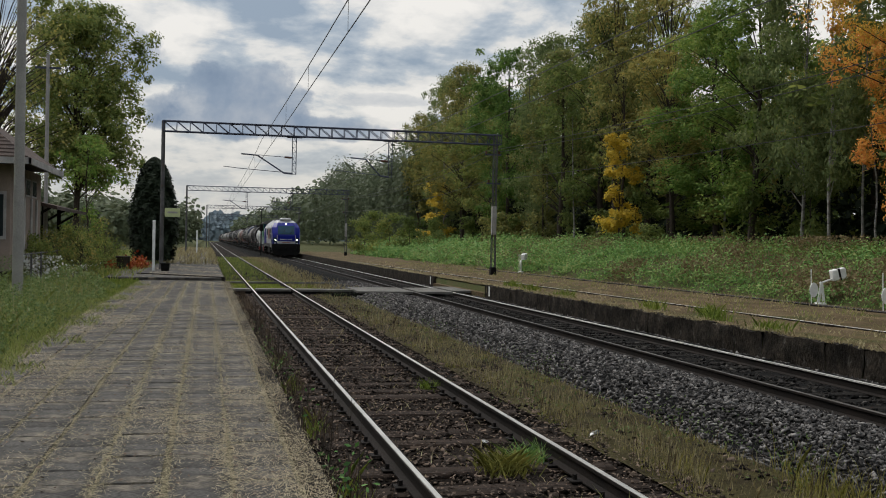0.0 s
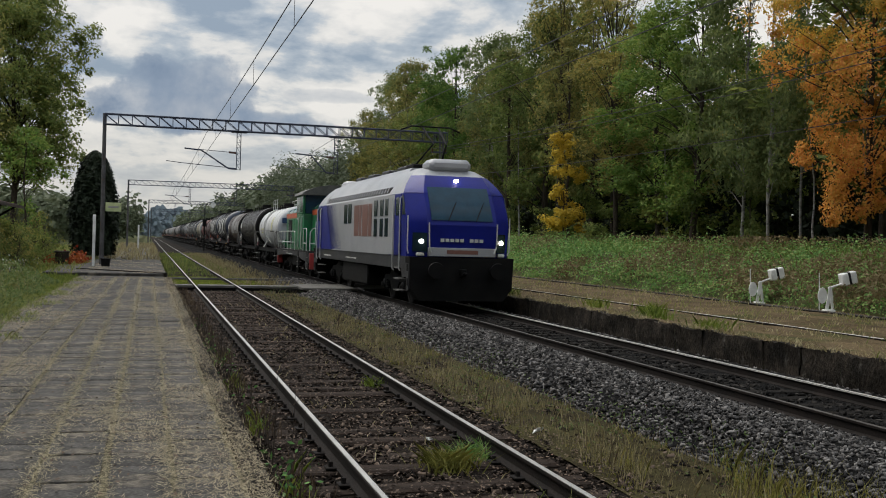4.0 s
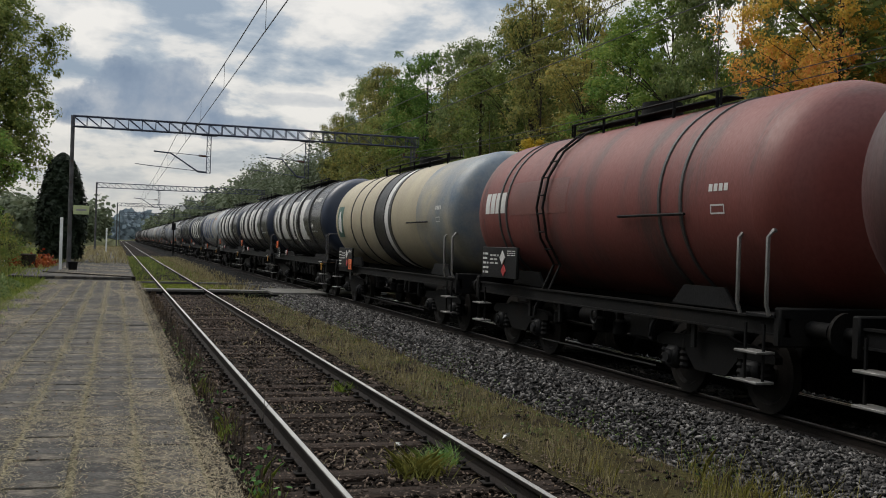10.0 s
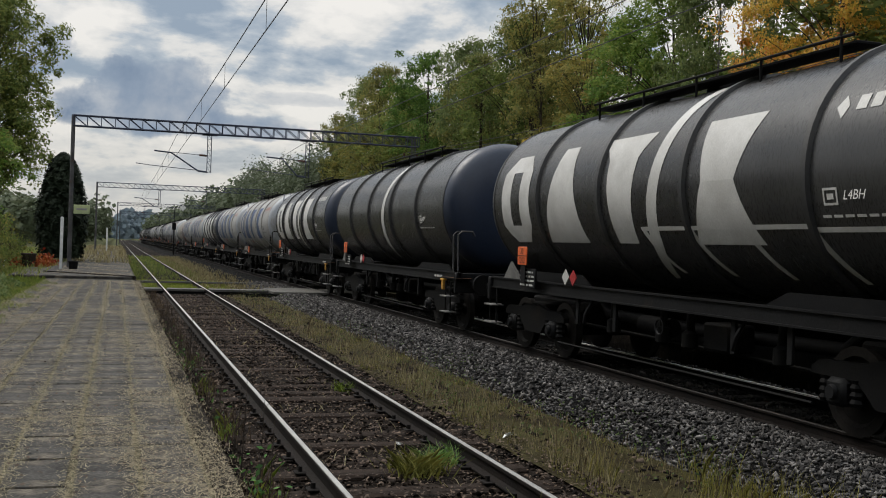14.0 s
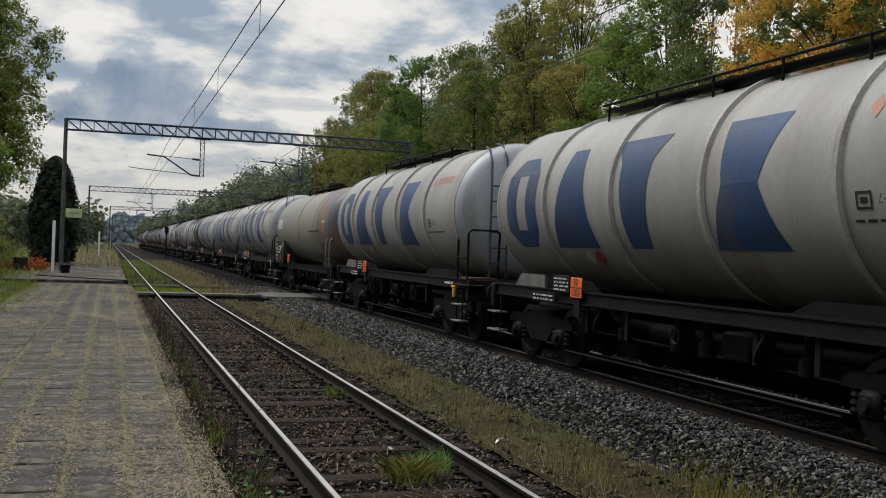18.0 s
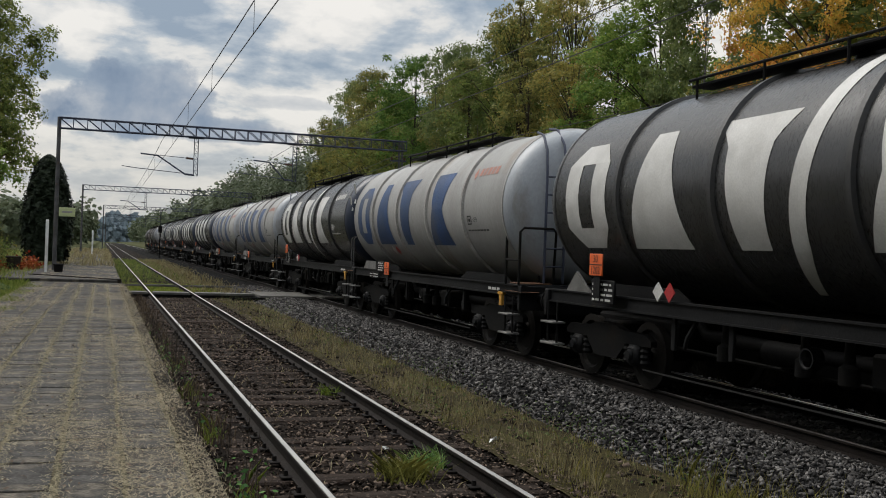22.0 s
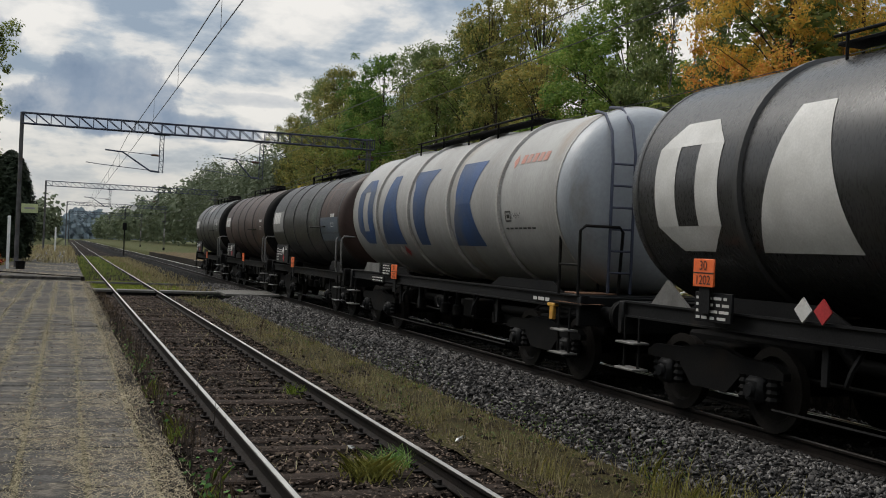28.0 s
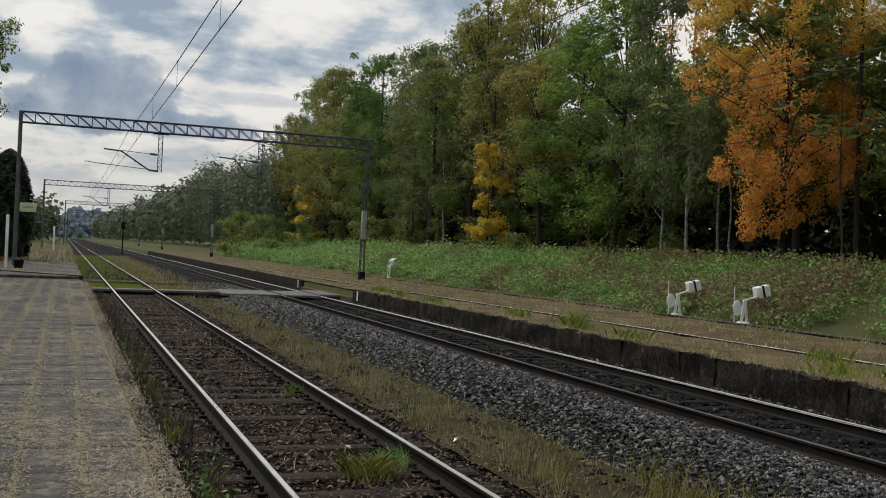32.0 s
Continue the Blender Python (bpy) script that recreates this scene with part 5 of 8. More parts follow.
    if plate:
        d0, d1, z0, z1 = box
        dw, dz = d1 - d0, z1 - z0
        p = part("data_box", Shape().box((-1.44, -d1, z0), (-1.38, -d0, z1), 0.01), FRAME_STEEL, w, "dark grey data plate with white writing")
        bars(p, d0 + 0.06, d0 + 0.2 * dw, z0 + 0.1 * dz, z1 - 0.08, -1.442, 5, MARK_WHITE, int(L * 10))
        bars(p, d0 + 0.25 * dw, d0 + 0.50 * dw, z0 + 0.42 * dz, z0 + 0.8 * dz, -1.442, 3, MARK_WHITE, int(L * 10) + 1)
        bars(p, d0 + 0.74 * dw, d1 - 0.06, z0 + 0.72 * dz, z1 - 0.05, -1.442, 3, MARK_WHITE, int(L * 10) + 2)
        diamond(p, d0 + 0.62 * dw, z0 + 0.66 * dz, MARK_WHITE, -1.45, 0.13)
        diamond(p, d0 + 0.66 * dw, z0 + 0.25 * dz, RED_PLACARD, -1.45, 0.11)
    if plate_at:
        hazard_plate(w, plate_at[0], plate_at[1], -1.44, *plates)
    for yy in (-L - 0.28, -L + 0.28):
        handrail(w, [(-1.32, yy, 1.2), (-1.36, yy, 1.32), (-1.36, yy, 2.08), (-1.3, yy, 2.16), (-0.85, yy, 2.16)], 0.026, BRIGHT_STEEL, label="pale end handrail")
    part("end_platform", Shape().box((-1.3, -L - 0.4, 1.17), (1.3, -L + 0.2, 1.22), 0.01), FRAME_STEEL, w, "narrow end platform")
    if emblem:
        part("emblem", decal(Shape(), [rect(0.22, 1.0, -0.58, 0.42)], r, zc), mat("dark green emblem", (0.03, 0.10, 0.075), None, 0.5), w, "dark green painted panel")
        part("emblem_figure", decal(Shape(), [[(0.36, -0.42), (0.71, -0.46), (0.84, -0.12), (0.76, 0.06), (0.38, 0.06)], [(0.46, 0.06), (0.71, 0.06), (0.66, 0.26), (0.48, 0.26)]], r, zc, 0.01), MARK_WHITE, w, "pale plain shape")
    return w

LOCO_BLUE = mat("glossy royal blue paint", (0.008, 0.015, 0.20), (0.007, 0.012, 0.15), 0.35, big=0.8, fine=40, grain=0.1, bump=0.02, coat=0.0, spec=0.15)
LOCO_SILVER = mat("silver grey locomotive paint", (0.35, 0.355, 0.37), (0.29, 0.295, 0.31), 0.4, big=0.8, fine=40, grain=0.12, bump=0.02, coat=0.2)
LOCO_RED = mat("red side panel paint", (0.20, 0.085, 0.065), None, 0.42, big=1, fine=30, bump=0.02)
SHUNT_GREEN = mat("emerald green locomotive paint", (0.006, 0.17, 0.055), (0.006, 0.13, 0.044), 0.38, big=0.7, fine=40, grain=0.2, bump=0.05, coat=0.08, stain=(0.02, 0.09, 0.045), stain_scale=0.9, stain_at=0.58)
SHUNT_TEAL = mat("glossy teal hood top", (0.015, 0.15, 0.095), (0.012, 0.12, 0.08), 0.2, big=0.7, fine=40, grain=0.15, bump=0.04, coat=0.5)
SHUNT_DARK = mat("dark green panel", (0.008, 0.055, 0.028), None, 0.45, big=0.7, fine=40)
SHUNT_BAND = mat("orange red stripe", (0.60, 0.10, 0.03), (0.5, 0.085, 0.03), 0.4, big=0.9, fine=40, grain=0.15, bump=0.03)
CAB_GLASS = mat("tinted cab glass", (0.012, 0.024, 0.034), None, 0.08, big=3, fine=30, grain=0.05, bump=0, spec=0.3)
SCREEN_GLASS = mat("blue tinted windscreen glass", (0.012, 0.045, 0.075), None, 0.08, big=3, fine=30, grain=0.05, bump=0, spec=0.22)
LOCO_GREY = mat("dark grey underframe paint", (0.045, 0.045, 0.048), (0.03, 0.03, 0.032), 0.5, big=1.2, fine=40, spec=0.2)
LAMP_ON = glow_mat("lit headlamp", (1.0, 0.9, 0.72), 9.0)
RAIL_WHITE = mat("white handrail paint", (0.62, 0.63, 0.60), (0.5, 0.5, 0.48), 0.5, big=3, fine=40)
# the sky's reflection is put into this glass as a pale base colour
PALE_GLASS = mat("glass coloured like reflected sky", (0.30, 0.32, 0.33), (0.22, 0.24, 0.25), 0.1, big=2, fine=30, grain=0.05, bump=0, spec=0.6)
ROOF_GREY = mat("dusty grey roof paint", (0.12, 0.115, 0.105), (0.07, 0.068, 0.064), 0.7, big=1.2, fine=40, grain=0.3, bump=0.1)
BUFFER_RED = mat("red buffer beam paint", (0.38, 0.035, 0.03), (0.28, 0.03, 0.03), 0.5, big=1.5, fine=40)


def electric_loco():
    """Blue and silver electric locomotive; its front is at y = 0, its rear at y = 16.8."""
    w = thing("electric_locomotive", "blue and silver electric locomotive with lit headlamps", "locomotive")
    L = 16.8
    # each level of a cab: height, setback of the front pane, its half width, setback of the corner, half width of the side
    low = [(1.42, 0.14, 0.98, 0.52, 1.47), (2.30, 0.08, 1.00, 0.50, 1.49), (2.58, 0.18, 1.00, 0.60, 1.49), (3.18, 0.60, 0.99, 1.00, 1.48)]
    high = [(3.18, 0.60, 0.99, 1.00, 1.48), (3.42, 0.80, 0.94, 1.22, 1.36), (3.70, 1.12, 0.84, 1.52, 1.14), (3.90, 1.50, 0.70, 1.85, 0.92), (3.98, 2.0, 0.5, 2.2, 0.7)]

    def nose(levels, y, sg):
        s, n = Shape(), 6
        for z, sf, hf, sc, hs in levels:
            s.v += [(-hs, y + sg * 2.7, z), (-hs, y + sg * sc, z), (-hf, y + sg * sf, z), (hf, y + sg * sf, z), (hs, y + sg * sc, z), (hs, y + sg * 2.7, z)]
        for k in range(len(levels) - 1):
            s.f += [(k * n + i, k * n + i + 1, (k + 1) * n + i + 1, (k + 1) * n + i) for i in range(n - 1)]
        m = len(s.v)
        s.f += [tuple(range(n))[::-1], tuple(range(m - n, m)), tuple(k * n for k in range(len(levels))), tuple(k * n + n - 1 for k in range(len(levels)))]
        return s

    def pane(y, sg, z0, z1, half, out):
        """A slab that lies on the sloping front pane between two heights."""
        def front(z):
            for (za, sa, *_), (zb, sb, *_) in zip(low[1:], low[2:]):
                if za <= z <= zb:
                    return sa + (sb - sa) * (z - za) / (zb - za)
            return 0.60 + (z - 3.18) * 0.83
        zs = [z0] + [z for z in (2.58, 3.18) if z0 < z < z1] + [z1]
        s = Shape()
        for z in zs:
            f = front(z)
            s.v += [(-half, y + sg * (f + 0.05), z), (half, y + sg * (f + 0.05), z), (-half, y + sg * (f - out), z + 0.01), (half, y + sg * (f - out), z + 0.01)]
        for k in range(len(zs) - 1):
            a, b = 4 * k, 4 * k + 4
            s.f += [(a + 2, a + 3, b + 3, b + 2), (a, b, b + 1, a + 1), (a, a + 2, b + 2, b), (a + 1, b + 1, b + 3, a + 3)]
        m = len(s.v)
        s.f += [(0, 1, 3, 2), (m - 4, m - 2, m - 1, m - 3)]
        return s

    def span(a, b):
        return min(a, b), max(a, b)

    for y, sg in ((0.0, 1), (L, -1)):
        cab = part("cab", nose(low, y, sg), LOCO_BLUE, w, "royal blue angular cab", sharp=20)
        part("roof_cap", nose(high, y, sg), LOCO_SILVER, cab, "silver roof cap", sharp=20)
        brow = Shape()
        for z, sf, hf, sc, hs in high[:3]:
            for lift in (0.0, -0.012):
                brow.v += [(-hs, y + sg * (sc + lift), z - lift), (-hf, y + sg * (sf + lift), z - lift), (hf, y + sg * (sf + lift), z - lift), (hs, y + sg * (sc + lift), z - lift)]
        for k in range(2):
            brow.f += [(8 * k + 4 + i, 8 * k + 5 + i, 8 * k + 13 + i, 8 * k + 12 + i) for i in range(3)]
            brow.f += [(8 * k + i, 8 * k + 8 + i, 8 * k + 9 + i, 8 * k + 1 + i) for i in range(3)]
        brow.f += [(16 + i, 20 + i, 21 + i, 17 + i) for i in range(3)]
        part("brow", brow, LOCO_BLUE, cab, "blue brow round the windscreen", sharp=20)
        part("windscreen", pane(y, sg, 2.42, 3.36, 0.88, 0.024), SCREEN_GLASS, cab, "wide tinted windscreen")
        for x in (-0.42, 0.38):
            part("wiper", Shape().rod((x, y + sg * 0.03, 2.42), (x + 0.3, y + sg * 0.36, 2.95), 0.012, None, 5), BLACK_STEEL, cab)
        a, b = span(y + sg * 1.35, y + sg * 2.35)
        part("roof_fairing", Shape().box((-0.62, a, 3.86), (0.62, b, 4.22), 0.12), LOCO_SILVER, cab, "rounded silver roof fairing")
        part("top_lamp", Shape().rod((0, y + sg * 0.98, 3.56), (0, y + sg * 0.74, 3.56), 0.05, 0.05, 12), LAMP_ON if sg > 0 else CAB_GLASS, cab, "round top headlamp")
        for x in (-1, 1):
            lens = LAMP_ON if sg > 0 else CAB_GLASS
            recess = Shape().plate([(x * 1.00, y + sg * 0.06), (x * 1.34, y + sg * 0.33), (x * 1.34, y + sg * 0.55), (x * 1.00, y + sg * 0.30)], "z", 1.56, 2.08)
            part("lamp_panel", recess, CAB_GLASS, cab, "black lamp recess")
            part("headlamp", Shape().rod((x * 1.15, y + sg * 0.30, 1.84), (x * 1.15, y + sg * 0.10, 1.84), 0.055, 0.06, 14), lens, cab, "round headlamp")
            part("marker_lamp", Shape().box((x * 1.16 - 0.10, *span(y + sg * 0.12, y + sg * 0.3)[:1], 1.44), (x * 1.16 + 0.10, span(y + sg * 0.12, y + sg * 0.3)[1], 1.53), 0.02), RAIL_WHITE, cab, "pale marker lamp frame")
            handrail(cab, [(x * 1.44, y + sg * 0.42, 1.5), (x * 1.48, y + sg * 0.38, 1.6), (x * 1.48, y + sg * 0.38, 2.55)], 0.018, RAIL_WHITE)
            handrail(cab, [(x * 0.90, y - sg * 0.01, 1.55), (x * 0.96, y - sg * 0.04, 1.7), (x * 0.98, y - sg * 0.03, 2.36)], 0.018, RAIL_WHITE)
        a, b = span(y + sg * 0.02, y + sg * 0.2)
        part("front_band", Shape().box((-0.97, a, 1.44), (0.97, b, 1.68), 0.01), LOCO_SILVER, cab, "silver band with a red plain mark")
        a, b = span(y + sg * 0.012, y + sg * 0.02)
        part("front_mark", Shape().box((-0.45, a, 1.51), (0.45, b, 1.62)), LOCO_RED, cab, "small red plain mark")
        a, b = span(y + sg * 0.045, y + sg * 0.09)
        for k in range(9):
            if k != 5:
                part("front_number", Shape().box((-0.62 + k * 0.14, a, 1.84), (-0.52 + k * 0.14, b, 1.93)), RAIL_WHITE, cab, "plain white bar")
        skirt = [(-1.46, 0.55), (-1.2, 0.22), (1.2, 0.22), (1.46, 0.55), (1.5, 1.41), (-1.5, 1.41)]
        part("skirt", Shape().plate(skirt, "y", y + sg * 0.02, y + sg * 0.5), BLACK_STEEL, w, "black front skirt")
        buffers(w, y + sg * 0.1, -sg)
        for x in (-1, 1):
            side = span(x * 1.492, x * 1.47)
            out = span(x * 1.504, x * 1.48)
            trap = [(y + sg * 0.62, 2.58), (y + sg * 1.02, 2.58), (y + sg * 1.02, 3.14), (y + sg * 0.94, 3.14)]
            part("side_window", Shape().plate(trap, "x", *out), CAB_GLASS, cab, "dark tapering side window")
            a, b = span(y + sg * 1.16, y + sg * 1.86)
            door = part("cab_door", Shape().box((out[0], a, 1.46), (out[1], b, 3.17), 0.008), LOCO_BLUE, cab, "blue cab door")
            glass = span(x * 1.512, x * 1.49)
            a, b = span(y + sg * 1.34, y + sg * 1.72)
            part("door_window", Shape().box((glass[0], a, 2.55), (glass[1], b, 3.08), 0.008), CAB_GLASS, door)
            for off in (1.10, 1.92):
                handrail(cab, [(x * 1.49, y + sg * off, 1.0), (x * 1.535, y + sg * off, 1.05), (x * 1.535, y + sg * off, 3.02), (x * 1.49, y + sg * off, 3.08)], 0.02, RAIL_WHITE)
            st = [(y + sg * 0.12, 1.42), (y + sg * 0.98, 1.42), (y + sg * 0.98, 0.98), (y + sg * 0.86, 0.82), (y + sg * 0.40, 0.86), (y + sg * 0.36, 0.46), (y + sg * 0.12, 0.52)]
            corner = part("corner_skirt", Shape().plate(st, "x", *side), LOCO_GREY, w, "dark grey corner skirt with step openings")
            for z in (0.62, 1.02):
                a, b = span(y + sg * 0.16, y + sg * 0.32)
                part("step_opening", Shape().box((out[0], a, z), (out[1], b, z + 0.2), 0.004), BLACK_STEEL, corner)
            a, b = span(y + sg * 1.2, y + sg * 1.85)
            for z in (0.42, 0.75, 1.06):
                part("cab_step", Shape().box((min(x * 1.5, x * 1.25), a, z), (max(x * 1.5, x * 1.25), b, z + 0.03)), BRIGHT_STEEL, w, "pale step edge")
    body = [(-1.49, 1.42), (1.49, 1.42), (1.48, 3.18), (1.14, 3.70), (0.92, 3.90), (-0.92, 3.90), (-1.14, 3.70), (-1.48, 3.18)]
    part("body", Shape().plate(body, "y", 2.7, L - 2.7), LOCO_SILVER, w, "silver grey body side", sharp=20)
    part("livery_edge", Shape().box((-1.499, 1.95, 1.44), (-1.487, 2.72, 3.17)), LOCO_SILVER, w, "silver body side behind the cab door")
    y = L - 2.7
    wedge = Shape().plate([(y, 1.44), (y, 3.17), (y - 0.3, 3.17), (y - 1.75, 1.44)], "x", -1.499, -1.487)
    part("livery_wedge", wedge, LOCO_BLUE, w, "blue livery fading out")
    dots = Shape()
    for i in range(26):
        for j in range(22):
            r = 0.036 * (1 - i / 27)
            z = 1.48 + j * 0.077 + (0.038 if i % 2 else 0)
            c = y - (0.3 + (3.17 - z) / 1.73 * 1.45 + i * 0.095 + 0.03)
            if r > 0.006 and z < 3.14:
                dots.plate([(c + r * math.cos(a), z + r * math.sin(a)) for a in (0.0, 1.05, 2.09, 3.14, 4.19, 5.24)], "x", -1.499, -1.491)
    tagged(part("livery_dots", dots, LOCO_BLUE, w, "blue halftone dots"), kind="stuff")
    part("sole_band", Shape().box((-1.46, 1.0, 1.05), (1.46, L - 1.0, 1.42), 0.01), LOCO_GREY, w, "dark grey lower band")
    bars(w, -9.5, -7.6, 1.16, 1.26, -1.464, 1, MARK_WHITE, 41)
    bars(w, -14.2, -12.6, 1.14, 1.26, -1.464, 1, MARK_WHITE, 42)
    grille = part("vent_strip", Shape().add([(-1.45, 2.9, 3.24), (-1.45, L - 2.9, 3.24), (-1.33, L - 2.9, 3.43), (-1.33, 2.9, 3.43), (-1.40, 2.9, 3.22), (-1.40, L - 2.9, 3.22), (-1.28, L - 2.9, 3.41), (-1.28, 2.9, 3.41)], [(0, 1, 2, 3), (4, 7, 6, 5), (0, 3, 7, 4), (1, 5, 6, 2), (0, 4, 5, 1), (3, 2, 6, 7)]), BLACK_STEEL, w, "long black roof grille")
    for k in range(28):
        yy = 3.1 + k * 0.39
        part("brace", Shape().rod((-1.465, yy, 3.25), (-1.345, yy + 0.2, 3.43), 0.012, None, 4), LOCO_SILVER, grille)
    part("roof", Shape().plate([(-0.92, 3.88), (0.92, 3.88), (0.8, 4.02), (-0.8, 4.02)], "y", 2.7, L - 2.7), LOCO_SILVER, w, "pale grey roof")
    for k in range(4):
        part("roof_box", Shape().box((-0.6, 4.4 + k * 2.3, 4.0), (0.6, 5.5 + k * 2.3, 4.2), 0.04), LOCO_GREY, w, "dark roof equipment box")
    for yy in (2.75, 3.45, 4.3):
        for z0, z1 in ((1.95, 2.5), (2.58, 3.08)):
            part("body_window", Shape().box((-1.503, yy, z0), (-1.487, yy + 0.42, z1), 0.006), CAB_GLASS, w, "dark louvred pane")
    for yy, wd in ((5.1, 0.5), (5.7, 0.9), (6.75, 0.35), (7.2, 0.8)):
        part("side_mark", Shape().box((-1.4945, yy, 1.95), (-1.487, yy + wd, 3.0), 0.003), LOCO_RED, w, "faded red plain mark")
    for yy in (8.5, 9.3):
        part("body_window", Shape().box((-1.503, yy, 2.4), (-1.487, yy + 0.55, 3.08), 0.006), CAB_GLASS, w, "dark louvred pane")
    panto = part("pantograph", Shape().tube([(-0.4, 3.9, 4.2), (-0.2, 2.6, 4.75), (-0.25, 3.7, 5.35)], 0.03).tube([(0.4, 3.9, 4.2), (0.2, 2.6, 4.75), (0.25, 3.7, 5.35)], 0.03), BLACK_STEEL, w, "raised black pantograph")
    part("collector_head", Shape().tube([(-0.95, 3.7, 5.25), (-0.6, 3.7, 5.38), (0.6, 3.7, 5.38), (0.95, 3.7, 5.25)], 0.025), BLACK_STEEL, panto)
    part("pantograph_base", Shape().box((-0.6, 3.4, 4.0), (0.6, 4.3, 4.2), 0.03), BLACK_STEEL, panto)
    for yy in (3.6, L - 3.6):
        bogie(w, yy, 1.2)
    part("battery_box", Shape().box((-1.35, 6.2, 0.35), (1.35, L - 6.2, 1.06), 0.05), BLACK_STEEL, w)
    return w


def shunter():
    """Green hood-type diesel locomotive with an orange stripe; rear headstock at y = 0, front at y = -11.6."""
    w = thing("diesel_locomotive", "green diesel hood locomotive with an orange red stripe", "locomotive")
    F = -11.6
    part("frame_beam", Shape().plate([(0, 1.22), (F, 1.22), (F, 0.72), (F + 2.4, 0.86), (F + 3.4, 0.98), (-3.4, 0.98), (-1.6, 0.92), (0, 0.86)], "x", -1.44, -1.38).plate([(0, 1.22), (F, 1.22), (F, 0.72), (F + 2.4, 0.86), (-2.4, 0.86), (0, 0.72)], "x", 1.38, 1.44), LOCO_GREY, w, "dark grey frame beam with white writing")
    part("deck", Shape().box((-1.46, F, 1.2), (1.46, 0, 1.26), 0.01), FRAME_STEEL, w, "dark running board")
    bars(w, 3.9, 6.1, 1.0, 1.1, -1.443, 1, MARK_WHITE, 5)
    bars(w, 2.6, 4.4, 1.12, 1.18, -1.443, 1, MARK_WHITE, 6)
    for y in (0, F):
        # the red beam's shadow is put in as black; only its corners stay red
        part("buffer_beam", Shape().box((-1.4, y - 0.06, 0.6), (1.4, y + 0.06, 1.22), 0.02), BLACK_STEEL, w, "buffer beam coloured black for its shadow")
        buffers(w, y, 1 if y == 0 else -1)
        for x in (-1.28, 1.28):
            part("corner_plate", Shape().box((x - 0.14, y - 0.075, 0.45), (x + 0.14, y + 0.075, 1.18), 0.02), BUFFER_RED, w, "red corner of the buffer beam outside its painted shadow")

    def hood(y0, y1, hw, z0, z1, name, lab):
        part(name, Shape().box((-hw, y1, z0), (hw, y0, z1), 0.02), SHUNT_GREEN, w, lab)
        part("stripe", Shape().box((-hw - 0.006, y1 - 0.006, z1), (hw + 0.006, y0 + 0.006, z1 + 0.26), 0.02), SHUNT_BAND, w, "orange red stripe")
        top = Shape().plate([(-hw, z1 + 0.26), (-hw, z1 + 0.34), (-hw + 0.1, z1 + 0.46), (-hw + 0.35, z1 + 0.55), (hw - 0.35, z1 + 0.55), (hw - 0.1, z1 + 0.46), (hw, z1 + 0.34), (hw, z1 + 0.26)], "y", y1, y0)
        t = part("hood_top", top, SHUNT_TEAL, w, "rounded glossy teal hood top")
        y = y0 - 1.1
        while y > y1 + 0.5:
            part("hood_seam", Shape().plate([(-hw - 0.01, z1 + 0.26), (-hw - 0.01, z1 + 0.35), (-hw + 0.1, z1 + 0.475), (-hw + 0.35, z1 + 0.565), (-hw + 0.35, z1 + 0.53), (-hw + 0.1, z1 + 0.44), (-hw + 0.02, z1 + 0.34), (-hw + 0.02, z1 + 0.26)], "y", y - 0.03, y + 0.03), SHUNT_DARK, t)
            y -= 1.35

    hood(-0.3, -7.2, 1.0, 1.26, 2.86, "rear_hood", "long green engine hood")
    hood(-9.35, F + 0.5, 1.0, 1.26, 2.9, "front_hood", "short green hood")
    for k in range(2):
        y = -1.31 - k * 0.68
        g = part("grille", Shape().box((-1.02, y - 0.62, 1.5), (-1.0, y, 2.78)), BLACK_STEEL, w, "black louvred grille")
        for j in range(22):
            part("louvre", Shape().plate([(-1.05, 1.53 + j * 0.056), (-1.01, 1.565 + j * 0.056), (-1.01, 1.57 + j * 0.056), (-1.05, 1.535 + j * 0.056)], "y", y - 0.60, y - 0.02), FRAME_STEEL, g)
    for k in range(3):
        y = -2.72 - k * 0.8
        part("hood_door", Shape().box((-1.015, y - 0.71, 1.4), (-1.0, y, 2.82), 0.006), SHUNT_GREEN, w, "green hinged hood door")
    part("side_panel", Shape().box((-1.03, -6.05, 1.42), (-1.0, -5.15, 2.45), 0.01), SHUNT_DARK, w, "dark green side panel")
    # cab
    part("cab", Shape().box((-1.42, -9.35, 1.26), (1.42, -7.2, 2.98), 0.04), SHUNT_GREEN, w, "green cab")
    for x in (-1.37, 1.37):
        for y in (-7.25, -8.3, -9.30):
            part("cab_post", Shape().box((x - 0.05, y - 0.06, 2.95), (x + 0.05, y + 0.06, 3.86), 0.015), SHUNT_GREEN, w, "green window post")
    for y in (-7.23, -9.32):
        part("cab_window", Shape().box((-1.3, y - 0.01, 3.0), (1.3, y + 0.01, 3.85)), SCREEN_GLASS, w, "blue tinted cab window")
        part("window_bar", Shape().box((-0.04, y - 0.03, 2.98), (0.04, y + 0.03, 3.86), 0.01), SHUNT_GREEN, w)
    for y, wide, glass in ((-7.32, 0.92, PALE_GLASS), (-8.38, 0.84, CAB_GLASS)):
        win = part("side_window", Shape().box((-1.425, y - wide, 3.0), (-1.395, y, 3.82), 0.01), SHUNT_GREEN, w, "green window frame")
        part("pane", Shape().box((-1.43, y - wide / 2 + 0.02, 3.06), (-1.42, y - 0.05, 3.76)), glass, win)
        part("pane", Shape().box((-1.43, y - wide + 0.05, 3.06), (-1.42, y - wide / 2 - 0.02, 3.76)), glass, win)
